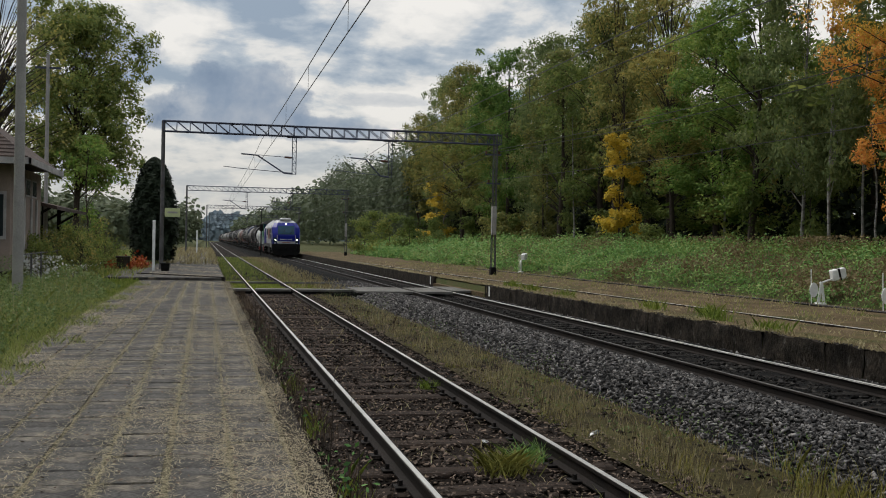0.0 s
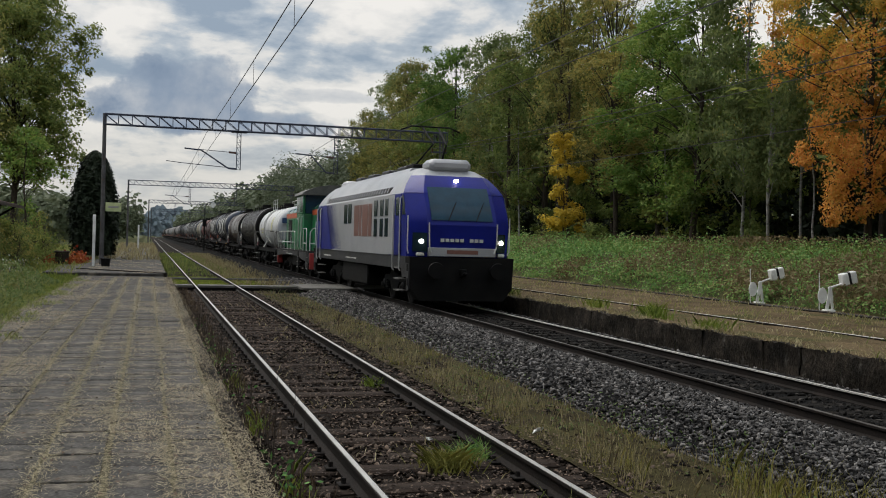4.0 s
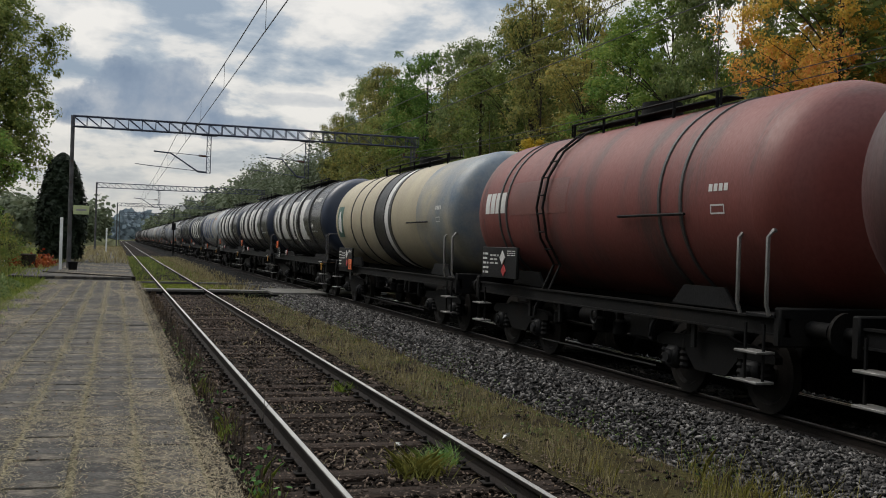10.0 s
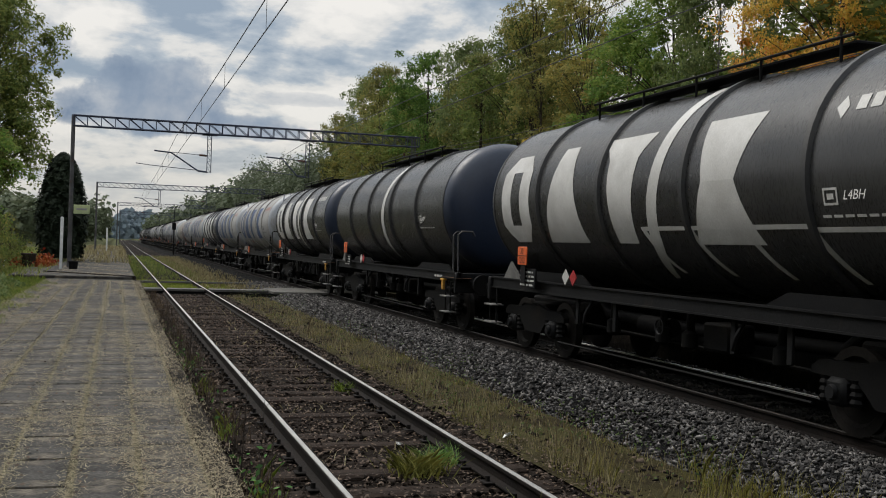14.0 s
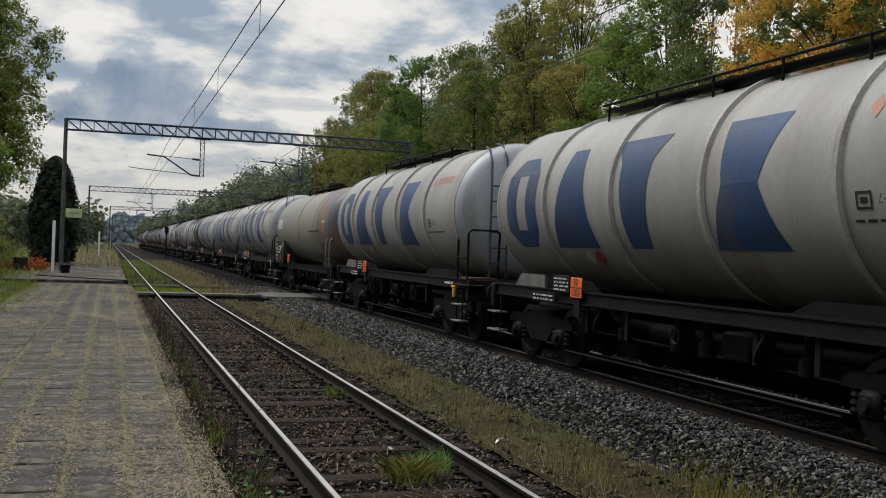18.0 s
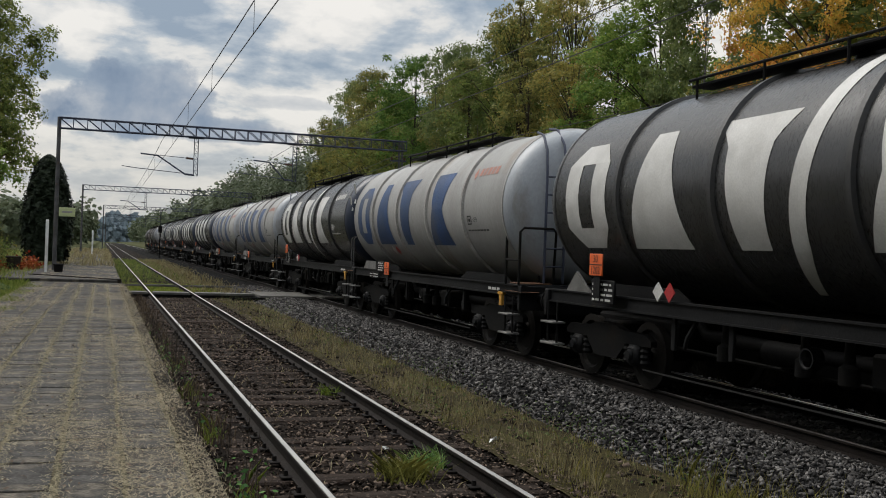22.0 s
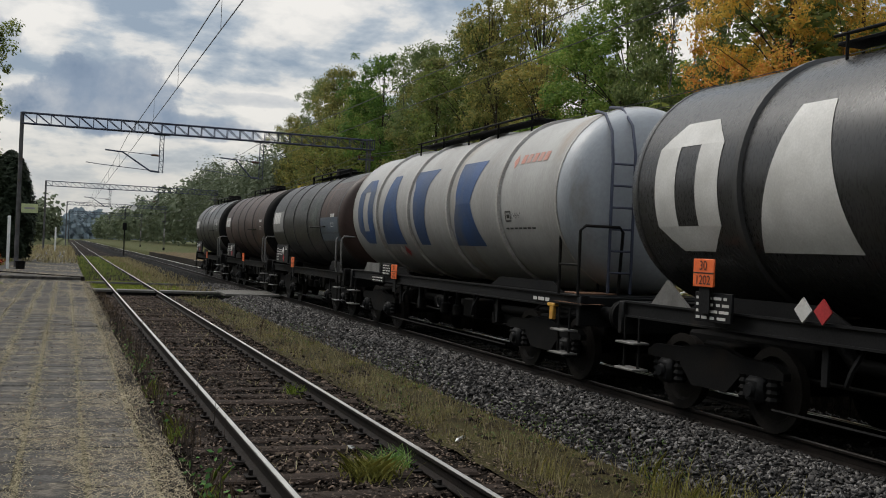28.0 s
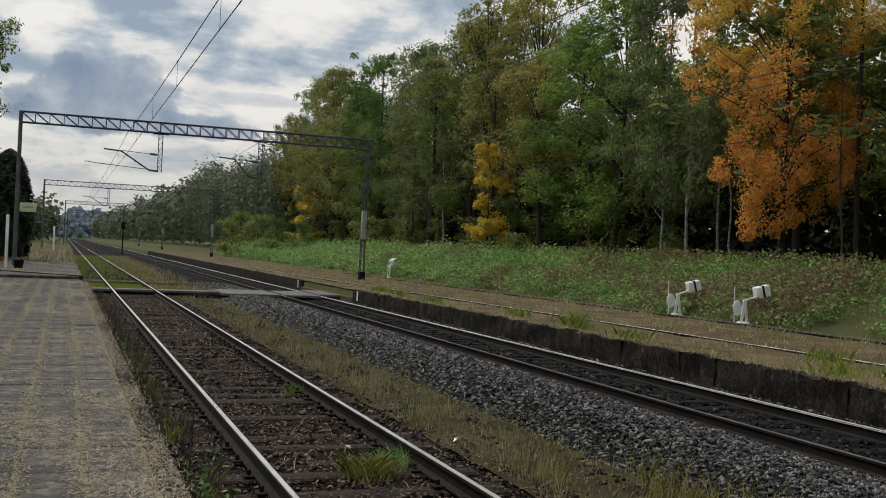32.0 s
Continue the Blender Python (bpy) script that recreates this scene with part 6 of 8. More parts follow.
    roof = [(-1.54, 3.84), (-1.50, 3.93), (-1.2, 4.10), (-0.8, 4.24), (-0.3, 4.32), (0.3, 4.32), (0.8, 4.24), (1.2, 4.10), (1.50, 3.93), (1.54, 3.84)]
    part("cab_roof", Shape().plate(roof, "y", -9.75, -7.05), ROOF_GREY, w, "dusty grey arched cab roof", sharp=60)
    part("cab_door", Shape().box((-1.44, -9.15, 1.3), (-1.41, -8.42, 2.96), 0.01), SHUNT_GREEN, w, "green cab door")
    part("door_seam", Shape().box((-1.442, -8.40, 1.3), (-1.42, -8.38, 2.96)), SHUNT_DARK, w)
    part("number_plate", Shape().box((-1.436, -7.95, 2.72), (-1.42, -7.35, 2.80)), RAIL_WHITE, w, "small white plain bar")
    for k in range(4):
        part("louvre", Shape().box((-1.445, -8.2, 1.45 + k * 0.09), (-1.42, -7.15, 1.48 + k * 0.09), 0.006), SHUNT_DARK, w)
    # slanting warning stripes and the big lamp on the nose
    for x in (-1, 1):
        part("nose_stripe", Shape().plate([(x * 0.98, 2.9), (x * 0.72, 2.9), (x * 0.30, 1.6), (x * 0.56, 1.6)], "y", F + 0.488, F + 0.5), SHUNT_BAND, w, "slanting orange red stripe")
    part("nose_lamp", Shape().rod((0, F + 0.75, 3.42), (0, F + 0.34, 3.42), 0.24, 0.26, 18), SHUNT_TEAL, w, "large round nose lamp housing")
    part("lamp_glass", Shape().rod((0, F + 0.35, 3.42), (0, F + 0.32, 3.42), 0.2, None, 16), CAB_GLASS, w)
    part("step_post", Shape().box((-1.44, F + 0.55, 0.45), (-1.38, F + 1.05, 1.0), 0.02), LOCO_GREY, w, "dark grey step well")
    part("exhaust_box", Shape().box((-0.62, -7.4, 3.35), (0.62, -5.2, 3.97), 0.05), SHUNT_TEAL, w, "green louvred roof box")
    # white handrails
    for pts in ([(-1.4, -0.25, 1.3), (-1.42, -0.3, 1.9), (-1.42, -0.5, 2.16), (-1.42, -6.6, 2.16), (-1.42, -6.72, 2.08), (-1.42, -6.72, 1.26)], [(-1.42, -0.25, 1.62), (-1.42, -6.72, 1.62)],
                [(-1.42, -9.6, 1.26), (-1.42, -9.6, 2.2), (-1.42, -9.7, 2.28), (-1.42, -10.5, 2.28), (-1.42, -10.6, 2.2), (-1.42, -10.6, 1.26)], [(-1.42, -9.6, 1.6), (-1.42, -10.6, 1.6)],
                [(-1.40, F + 0.05, 1.26), (-1.40, F + 0.05, 2.1), (-1.25, F + 0.05, 2.28), (-0.5, F + 0.05, 2.28)], [(-1.40, F + 0.05, 1.6), (-0.5, F + 0.05, 1.6)],
                [(-1.44, -8.32, 1.3), (-1.48, -8.34, 1.4), (-1.48, -8.34, 2.8), (-1.42, -8.34, 2.86)], [(-1.44, -9.22, 1.3), (-1.48, -9.22, 1.4), (-1.48, -9.22, 2.8), (-1.42, -9.22, 2.86)]):
        handrail(w, pts, 0.022, RAIL_WHITE, label="white handrail")
    for k in range(4):
        handrail(w, [(-1.42, -1.37 - k * 1.33, 1.26), (-1.42, -1.37 - k * 1.33, 2.16)], 0.018, RAIL_WHITE, "rail_post")
    for x in (-1.0, 1.0):
        part("marker_lamp", Shape().rod((x, F + 0.35, 1.52), (x, F - 0.06, 1.52), 0.20, 0.19, 16), SHUNT_GREEN, w, "round green lamp housing")
        part("lamp_glass", Shape().rod((x, F - 0.05, 1.52), (x, F - 0.08, 1.52), 0.14, None, 14), CAB_GLASS, w)
        part("marker_lamp", Shape().rod((x, -0.35, 1.52), (x, 0.06, 1.52), 0.20, 0.19, 16), SHUNT_GREEN, w, "round green lamp housing")
    for y in (-8.2, F + 0.4):
        st = part("cab_step", Shape().box((-1.46, y - 0.25, 0.4), (-1.40, y + 0.25, 1.2), 0.01), FRAME_STEEL, w)
        for z in (0.45, 0.7, 0.95):
            part("tread", Shape().box((-1.48, y - 0.2, z), (-1.3, y + 0.2, z + 0.03)), BRIGHT_STEEL, st)
    bogie(w, -2.4, 1.2)
    bogie(w, F + 2.4, 1.2)
    part("fuel_tank", Shape().box((-1.2, -7.2, 0.45), (1.2, -4.4, 1.2), 0.06), BLACK_STEEL, w)
    return w


def insulated_tank():
    """White insulated tank wagon behind the diesel, with a yellow emblem and top rails."""
    white = mat("chalky white insulation cladding", (0.56, 0.57, 0.57), (0.47, 0.48, 0.48), 0.5, big=0.8, fine=30, grain=0.15, bump=0.06, stain=(0.33, 0.32, 0.3), stain_scale=0.7, stain_at=0.6)
    w = small_tank("white insulated tank wagon with a faded yellow emblem", 9.8, white, DOME_GREY, plate=True, logo=None, r=1.27, zc=2.38, flat_end=True, ladder=None, box=(0.3, 1.3, 1.25, 1.8))
    part("vent_pipe", Shape().tube([(-1.3, -3.2, 1.2)] + [skin(3.2 + 0.12 * (k == 3), arc, 0.07, 1.27, 2.38) for k, arc in enumerate((-0.8, -0.2, 0.4, 1.0, 1.5))], 0.035, 8), RAIL_WHITE, w, "pale bent vent pipe")
    part("vent_pipe", Shape().tube([skin(3.6, 1.1, 0.07, 1.27, 2.38), skin(3.7, 0.3, 0.07, 1.27, 2.38), skin(3.9, -0.4, 0.07, 1.27, 2.38), skin(4.4, -1.0, 0.07, 1.27, 2.38)], 0.03, 8), RAIL_WHITE, w, "pale bent vent pipe")
    yellow = mat("faded yellow emblem", (0.50, 0.48, 0.18), (0.54, 0.53, 0.38), 0.6, big=4, fine=30, bump=0)
    seam = mat("grey cladding seam", (0.22, 0.22, 0.23), None, 0.6)
    part("emblem", decal(Shape(), [[(6.9 + 0.4 * math.cos(a), 0.25 + 0.5 * math.sin(a)) for a in [k * math.pi / 5 for k in range(10)]]], 1.27, 2.38, 0.008), yellow, w, "round faded yellow emblem")
    part("caption", decal(Shape(), [rect(1.3, 2.6, -0.12, 0.0), rect(1.4, 2.5, -0.3, -0.2)], 1.27, 2.38, 0.008), yellow, w, "yellow plain bars")
    for d in (1.2, 3.3, 3.7, 5.2, 7.4, 9.4):
        part("clad_seam", Shape().lathe([(-d + 0.012, 1.274), (-d, 1.282), (-d - 0.012, 1.274)], 2.38, 48), seam, w)
    part("clad_seam", decal(Shape(), [rect(0.2, 9.6, -0.15, -0.13)], 1.27, 2.38, 0.01), seam, w)
    part("sign_block", Shape().box((-1.05, -10.22, 2.65), (-0.45, -10.18, 2.95)), MARK_BLUE, w, "blue and white end plate")
    s = Shape()
    for k in range(3):
        s.rod((-0.7, -2.9 - k * 1.0, 3.5), (-0.7, -2.9 - k * 1.0, 4.15), 0.02, None, 5).rod((0.5, -2.9 - k * 1.0, 3.55), (0.5, -2.9 - k * 1.0, 4.15), 0.02, None, 5)
    for x in (-0.7, 0.5):
        s.tube([(x, -2.9, 4.15), (x, -4.9, 4.15)], 0.02).tube([(x, -2.9, 3.9), (x, -4.9, 3.9)], 0.02)
    part("top_railing", s, RAIL_WHITE, w, "pale railing on the top")
    return w


def make_train():
    set_running(electric_loco(), 110.7)
    set_running(shunter(), 140.75)
    set_running(insulated_tank(), 152.25)
    grey_brown = mat("grey brown tank paint", (0.062, 0.057, 0.055), (0.036, 0.034, 0.034), 0.36, big=0.6, fine=30, grain=0.14, bump=0.025, stain=(0.16, 0.135, 0.115), stain_scale=0.5, stain_at=0.6, stretch=(0.45, 1.7, 0.45), spec=0.22)
    brown = mat("dull brown tank paint", (0.056, 0.034, 0.028), (0.036, 0.024, 0.021), 0.46, big=0.6, fine=30, grain=0.14, bump=0.025, stain=(0.042, 0.032, 0.028), stain_scale=0.6, stain_at=0.58, stretch=(0.45, 1.7, 0.45), spec=0.22)
    oxblood = mat("dark oxblood tank paint", (0.07, 0.024, 0.023), (0.045, 0.018, 0.0175), 0.56, big=0.6, fine=30, grain=0.14, bump=0.025, stain=(0.045, 0.03, 0.03), stain_scale=0.6, stain_at=0.52, stretch=(0.45, 1.7, 0.45))
    red = mat("faded red tank paint", (0.155, 0.034, 0.027), (0.11, 0.026, 0.022), 0.56, big=0.6, fine=30, grain=0.14, bump=0.025, stain=(0.06, 0.025, 0.023), stain_scale=0.6, stain_at=0.52, stretch=(0.45, 1.7, 0.45))
    cream = mat("cream tank paint", (0.36, 0.31, 0.21), (0.30, 0.26, 0.185), 0.56, big=0.6, fine=30, grain=0.14, bump=0.025, stretch=(0.45, 1.7, 0.45))
    slate = mat("slate blue tank paint", (0.05, 0.07, 0.10), (0.07, 0.085, 0.10), 0.42, big=0.6, fine=30, grain=0.14, bump=0.025, stretch=(0.45, 1.7, 0.45))
    mottled = mat("mottled navy and rust tank paint", (0.045, 0.075, 0.12), (0.22, 0.12, 0.07), 0.55, big=0.45, fine=25, grain=0.2, bump=0.04, stain=(0.12, 0.13, 0.13), stain_scale=0.6, stain_at=0.56)
    faded = mat("slate blue fading into cream", (0.09, 0.125, 0.165), (0.32, 0.28, 0.20), 0.5, big=0.42, fine=25, grain=0.15, bump=0.03, stain=(0.16, 0.19, 0.21), stain_scale=0.5, stain_at=0.52)
    pale = mat("pale grey repaint", (0.24, 0.235, 0.23), (0.16, 0.155, 0.15), 0.5, big=1, fine=30, bump=0.05)
    smoke = mat("greenish grey tank paint", (0.19, 0.205, 0.195), (0.23, 0.20, 0.155), 0.56, big=0.35, fine=30, grain=0.14, bump=0.025, stain=(0.30, 0.20, 0.12), stain_scale=0.35, stain_at=0.6, stretch=(0.45, 1.7, 0.45))
    rusty = mat("rust brown tank paint", (0.055, 0.033, 0.028), (0.035, 0.024, 0.021), 0.5, big=0.5, fine=25, grain=0.14, bump=0.025, stain=(0.14, 0.075, 0.05), stain_scale=0.5, stain_at=0.58, stretch=(0.45, 1.7, 0.45), spec=0.22)
    coal = mat("coal grey tank paint", (0.038, 0.036, 0.035), (0.022, 0.022, 0.022), 0.36, big=0.5, fine=25, grain=0.14, bump=0.025, stain=(0.07, 0.06, 0.054), stain_scale=0.5, stain_at=0.6, stretch=(0.45, 1.7, 0.45), spec=0.22)
    dim = mat("dark grey repaint", (0.080, 0.076, 0.072), (0.056, 0.053, 0.051), 0.45, big=1, fine=30, bump=0.04)
    worn = mat("worn coal and olive tank paint", (0.034, 0.033, 0.031), (0.018, 0.018, 0.018), 0.40, big=0.9, fine=22, grain=0.2, bump=0.03, stain=(0.050, 0.053, 0.042), stain_scale=0.75, stain_at=0.53, stretch=(0.45, 1.7, 0.45), spec=0.22)
    scuffed = mat("mottled green grey patch", (0.066, 0.077, 0.069), (0.030, 0.034, 0.030), 0.45, big=1.7, fine=25, stain=(0.030, 0.032, 0.029), stain_scale=2.2, stain_at=0.47, spec=0.22)
    wagons = {}
    wagons[3] = small_tank("grey brown ribbed tank wagon with dirty flanks", 11.4, grey_brown, BLACK_STEEL, rings=(0.24, 1.27, 2.0, 2.93, 3.87, 4.8, 5.6, 6.7, 7.6, 8.55, 9.5, 10.4), box=(0.22, 2.06, 1.14, 2.09), ladder=None, r=1.38, zc=2.50)
    wagons[4] = small_tank("dull brown tank wagon with pale repainted patches", 11.0, brown, BLACK_STEEL, rings=(1.6, 3.4, 9.6),
                           ladder=None, r=1.38, zc=2.50,
                           patches=((rect(0.15, 1.6, -0.42, 0.62), dim), (rect(3.95, 6.1, -0.42, 1.75), pale), (rect(7.4, 10.45, -0.42, 0.56), pale), (rect(6.45, 7.4, -0.2, 0.18), pale)))
    wagons[7] = small_tank("dark oxblood tank wagon", 9.1, oxblood, oxblood, rings=(1.03, 1.38, 7.0, 7.55), r=1.40, zc=2.58, flat_end=False)
    wagons[8] = small_tank("faded red tank wagon with black bands", 9.1, red, red, rings=(1.03, 1.38, 7.0, 7.55), r=1.40, zc=2.58, flat_end=False, box=(0.25, 2.05, 1.31, 1.89), patches=((rect(1.5, 4.0, -0.1, 0.5), mat("lighter red patch", (0.15, 0.045, 0.036), None, 0.45)),))
    wagons[9] = small_tank("cream and blue tank wagon with dark and white bands", 11.9, cream, faded, ((0.0, 3.6, cream), (3.6, 5.2, cream), (5.2, 6.3, coal), (6.3, 6.7, MARK_WHITE), (6.7, 7.0, coal), (7.0, 9.4, cream), (9.4, 11.9, faded)), rings=(2.25, 3.6, 5.2, 6.3, 7.0), logo=None, emblem=True, flat_end=False, box=(0.75, 2.61, 1.13, 1.74), plate_at=(2.2, 1.08), ladder=None)
    wagons[22] = small_tank("weathered greenish grey tank wagon with a rusty blue end", 10.6, smoke, mottled, ((0.0, 8.6, smoke), (8.6, 10.6, mottled)), rings=(5.1, 8.2), ring=RING_PALE, flat_end=False, box=(0.05, 2.05, 1.16, 2.1), plate_at=(3.1, 1.22), ladder=None)
    wagons[37] = small_tank("coal grey tank wagon with brown worn panels", 9.3, worn, rusty, rings=(1.9, 3.5, 5.45, 7.15), box=(1.05, 2.95, 1.27, 1.87), plate_at=(3.57, 1.16), ladder=None,
                            patches=((rect(0.15, 1.88, -0.32, 0.36), pale), (rect(7.2, 9.2, -0.62, 0.05), slate), (rect(7.2, 9.2, 0.06, 1.2), rusty),
                                     ([(5.62, 0.28), (5.9, 0.74), (6.75, 0.82), (6.94, 0.42), (6.62, 0.1), (6.9, -0.26), (6.3, -0.36), (6.12, 0.02), (5.8, -0.06)], scuffed),
                                     ([(4.0, 0.5), (4.3, 0.78), (5.2, 0.76), (5.3, 0.4), (4.7, 0.28)], scuffed), ([(2.9, 0.3), (3.02, 0.72), (3.14, 0.74), (3.06, 0.3)], scuffed)))
    for lo, hi in ((0.91, 0.93), (-0.40, -0.38)):
        part("weld_seam", decal(Shape(), [rect(0.1, 9.2, lo, hi)], 1.41, 2.64, 0.007), RING_DARK, wagons[37], "dark longitudinal weld seam")
    wagons[38] = small_tank("rust brown tank wagon", 9.6, rusty, BLACK_STEEL, rings=(1.67, 3.61, 5.26, 7.16), box=(1.1, 3.1, 1.27, 1.83), plate_at=(5.3, 1.14), ladder=None)
    wagons[39] = small_tank("coal black tank wagon at the end of the train", 9.0, coal, BLACK_STEEL, rings=(2.07, 3.32, 5.09, 6.99), box=(1.03, 3.1, 1.3, 1.88), plate_at=(5.13, 1.04), ladder=None, patches=((rect(3.4, 5.0, 0.85, 1.3), pale), (rect(0.1, 1.5, -0.1, 0.5), RING_DARK), (rect(7.1, 8.4, -0.1, 0.4), BODY_BLACK)))
    black = letter_tank("black tank wagon with huge white marks and a navy end", BODY_BLACK, DOME_BLUE, MARK_WHITE, RING_DARK, MARK_WHITE, streak=True, cage=False)
    black_stained = letter_tank("black tank wagon with huge white marks and pale dried spills", BODY_BLACK, DOME_BLUE, MARK_WHITE, RING_DARK, MARK_WHITE, streak=True, splash=True, cage=False)
    plain = letter_tank("dark grey ribbed tank wagon without large marks", BODY_BLACK, DOME_BLUE, MARK_WHITE, RING_DARK, MARK_WHITE, letters=False, streak=True, cage=False)
    scrawled = letter_tank("black tank wagon with huge white marks and a scrawled end", BODY_BLACK, DOME_BLUE, MARK_WHITE, RING_DARK, MARK_WHITE, streak=True, graffiti=True, cage=False)
    white = letter_tank("soiled white tank wagon with huge blue marks", BODY_WHITE, DOME_GREY, MARK_BLUE, RING_PALE, MARK_RED)
    white_open = letter_tank("grey white tank wagon with huge blue marks and a plain end", BODY_WHITE, DOME_GREY, MARK_BLUE, RING_PALE, MARK_RED, cage=True)
    wagons.update({5: black, 14: black_stained, 15: plain, 28: scrawled, 13: white_open, 18: white})
    for k in (6, 10, 11, 12, 16, 19, 26, 31, 32, 33, 34, 35):
        wagons[k] = copy_thing(black, pose(0, 0, 0))
    for k in (17, 20, 23, 25, 27, 30):
        wagons[k] = copy_thing(white, pose(0, 0, 0))
    for k in (21, 24, 29, 36):
        wagons[k] = copy_thing(white_open, pose(0, 0, 0))
    places = {3: 165.37, 4: 178.74, 5: 192.90, 6: 206.75, 7: 217.76, 8: 228.91, 9: 242.98, 10: 257.04, 11: 270.72, 12: 283.80, 13: 297.78, 14: 312.00, 15: 326.70, 16: 340.26, 17: 354.35, 18: 368.40, 19: 382.08, 20: 395.30, 21: 409.33, 22: 421.82, 23: 435.31, 24: 448.79, 25: 462.85, 26: 476.45, 27: 490.18, 28: 502.95, 29: 516.71, 30: 530.54, 31: 544.31, 32: 558.45, 33: 571.70, 34: 584.81, 35: 598.77, 36: 612.55, 37: 623.57, 38: 635.05, 39: 646.49}
    for k, w in wagons.items():
        set_running(w, places[k])


make_train()

# ---- trees and plants ----
def unit(rng, n):
    v = rng.normal(size=(n, 3))
    return v / np.linalg.norm(v, axis=1)[:, None]


def leaf_cloud(rng, centres, size, droop=0.0, flat=0.45, facing=None):
    """Pointed four-cornered leaves at the given places, turned at random or mostly facing a given way."""
    n = len(centres)
    t = unit(rng, n)
    if facing is not None:
        face = facing + unit(rng, n) * 0.75
        t = np.cross(face, t)
        t /= np.linalg.norm(t, axis=1)[:, None] + 1e-9
    t[:, 2] -= droop
    t /= np.linalg.norm(t, axis=1)[:, None]
    b = np.cross(t, unit(rng, n) if facing is None else face)
    b /= np.linalg.norm(b, axis=1)[:, None] + 1e-9
    s = size * rng.uniform(0.6, 1.3, (n, 1))
    v = np.stack([centres - t * s * 0.5, centres + b * s * flat * 0.5, centres + t * s * 0.5, centres - b * s * flat * 0.5], 1).reshape(-1, 3)
    return v, np.arange(4 * n, dtype=np.int32).reshape(n, 4)


def blades(rng, roots, height, width, lean=0.35):
    """Grass: one tapering blade of two faces for each root."""
    n = len(roots)
    a = rng.uniform(0, 2 * np.pi, n)
    side = np.stack([np.cos(a), np.sin(a), np.zeros(n)], 1)
    b = rng.uniform(0, 2 * np.pi, n)
    tip = np.stack([np.cos(b) * lean, np.sin(b) * lean, np.ones(n)], 1) * (height * rng.uniform(0.4, 1.15, n))[:, None]
    w = (width * rng.uniform(0.6, 1.3, n))[:, None]
    mid = tip * np.array([0.35, 0.35, 0.6])
    v = np.stack([roots - side * w, roots + side * w, roots + mid + side * w * 0.6, roots + tip, roots + mid - side * w * 0.6], 1).reshape(-1, 3)
    return v, np.arange(5 * n, dtype=np.int32).reshape(n, 5)


def crown_points(rng, h, base, rad, n_clumps, per, clump, shape):
    """Places of leaves: boughs spread through an uneven outline, each a cluster of leafy sprays with gaps between."""
    out, tips, ways = [], [], []
    sprays = 4
    for k in range(max(6, n_clumps // sprays)):
        t = rng.uniform(0.0, 1.0) ** 0.9
        r = rad * shape(t)
        a = rng.uniform(0, 2 * np.pi)
        lump = 0.86 + 0.22 * math.sin(3 * a + 5 * t + h) + 0.15 * math.sin(7 * a - 9 * t) + rng.uniform(-0.1, 0.14)
        d = r * lump * rng.uniform(0.12, 1.0) ** 0.45
        heart = np.array([d * math.cos(a), d * math.sin(a), base + (h - base) * t])
        bough = clump * rng.uniform(0.7, 1.5)
        for j in range(sprays):
            way = unit(rng, 1)[0]
            c = heart + way * bough * np.array([1.0, 1.0, 1.15]) * rng.uniform(0.6, 1.1)
            c[2] = min(max(c[2], base * 0.8), h)
            tips.append(c)
            m = int(per * rng.uniform(0.35, 1.65))
            q = unit(rng, m)
            wide = clump * rng.uniform(0.4, 1.0)
            p = q * rng.uniform(0.1, 1.0, (m, 1)) ** 0.6 * np.array([wide, wide, wide * 0.85])
            out.append(c + p)
            ways.append(q * 0.7 + np.array([math.cos(a) * 0.4, math.sin(a) * 0.4, 0.5]))
    return np.concatenate(out), tips, np.concatenate(ways)


def wood(trunk_shape, h, r0, lean, rng, tips, limbs):
    pts, prev = [], Vector((0, 0, -0.3))
    x = y = 0.0
    n = 7
    path = [prev]
    for k in range(1, n + 1):
        x += lean[0] / n + rng.uniform(-0.12, 0.12)
        y += lean[1] / n + rng.uniform(-0.12, 0.12)
        path.append(Vector((x, y, h * k / n)))
    for k in range(n):
        trunk_shape.rod(path[k], path[k + 1], r0 * (1 - 0.85 * k / n), r0 * (1 - 0.85 * (k + 1) / n), 9, False)
    s = Shape()
    for c in tips[:limbs]:
        c = Vector(c)
        f = min(max((c.z * 0.72) / h, 0.1), 0.95) * n
        k = int(f)
        a = path[k].lerp(path[min(k + 1, n)], f - k)
        m = a.lerp(c, 0.5) + Vector((0, 0, 0.25))
        r = r0 * 0.32 * (1 - 0.6 * c.z / h)
        s.rod(a, m, r, r * 0.6, 5, False).rod(m, c, r * 0.6, r * 0.15, 5, False)
    return s


SHAPES = {
    "broad": lambda t: (0.55 + 0.75 * math.sin(math.pi * min(1, t * 0.9 + 0.1))) * (1.0 if t < 0.75 else max(0.25, 1 - (t - 0.75) * 2.6)),
    "tall": lambda t: 0.75 + 0.35 * math.sin(math.pi * t) if t < 0.8 else 1.0 - (t - 0.8) * 3.4,
    "cone": lambda t: max(0.05, (0.72 + 0.6 * t) if t < 0.4 else 0.96 * (1.0 - ((t - 0.4) / 0.6) ** 2.4)),
    "open": lambda t: 0.5 + 0.6 * t if t < 0.7 else 1.0 - (t - 0.7) * 2.0,
}


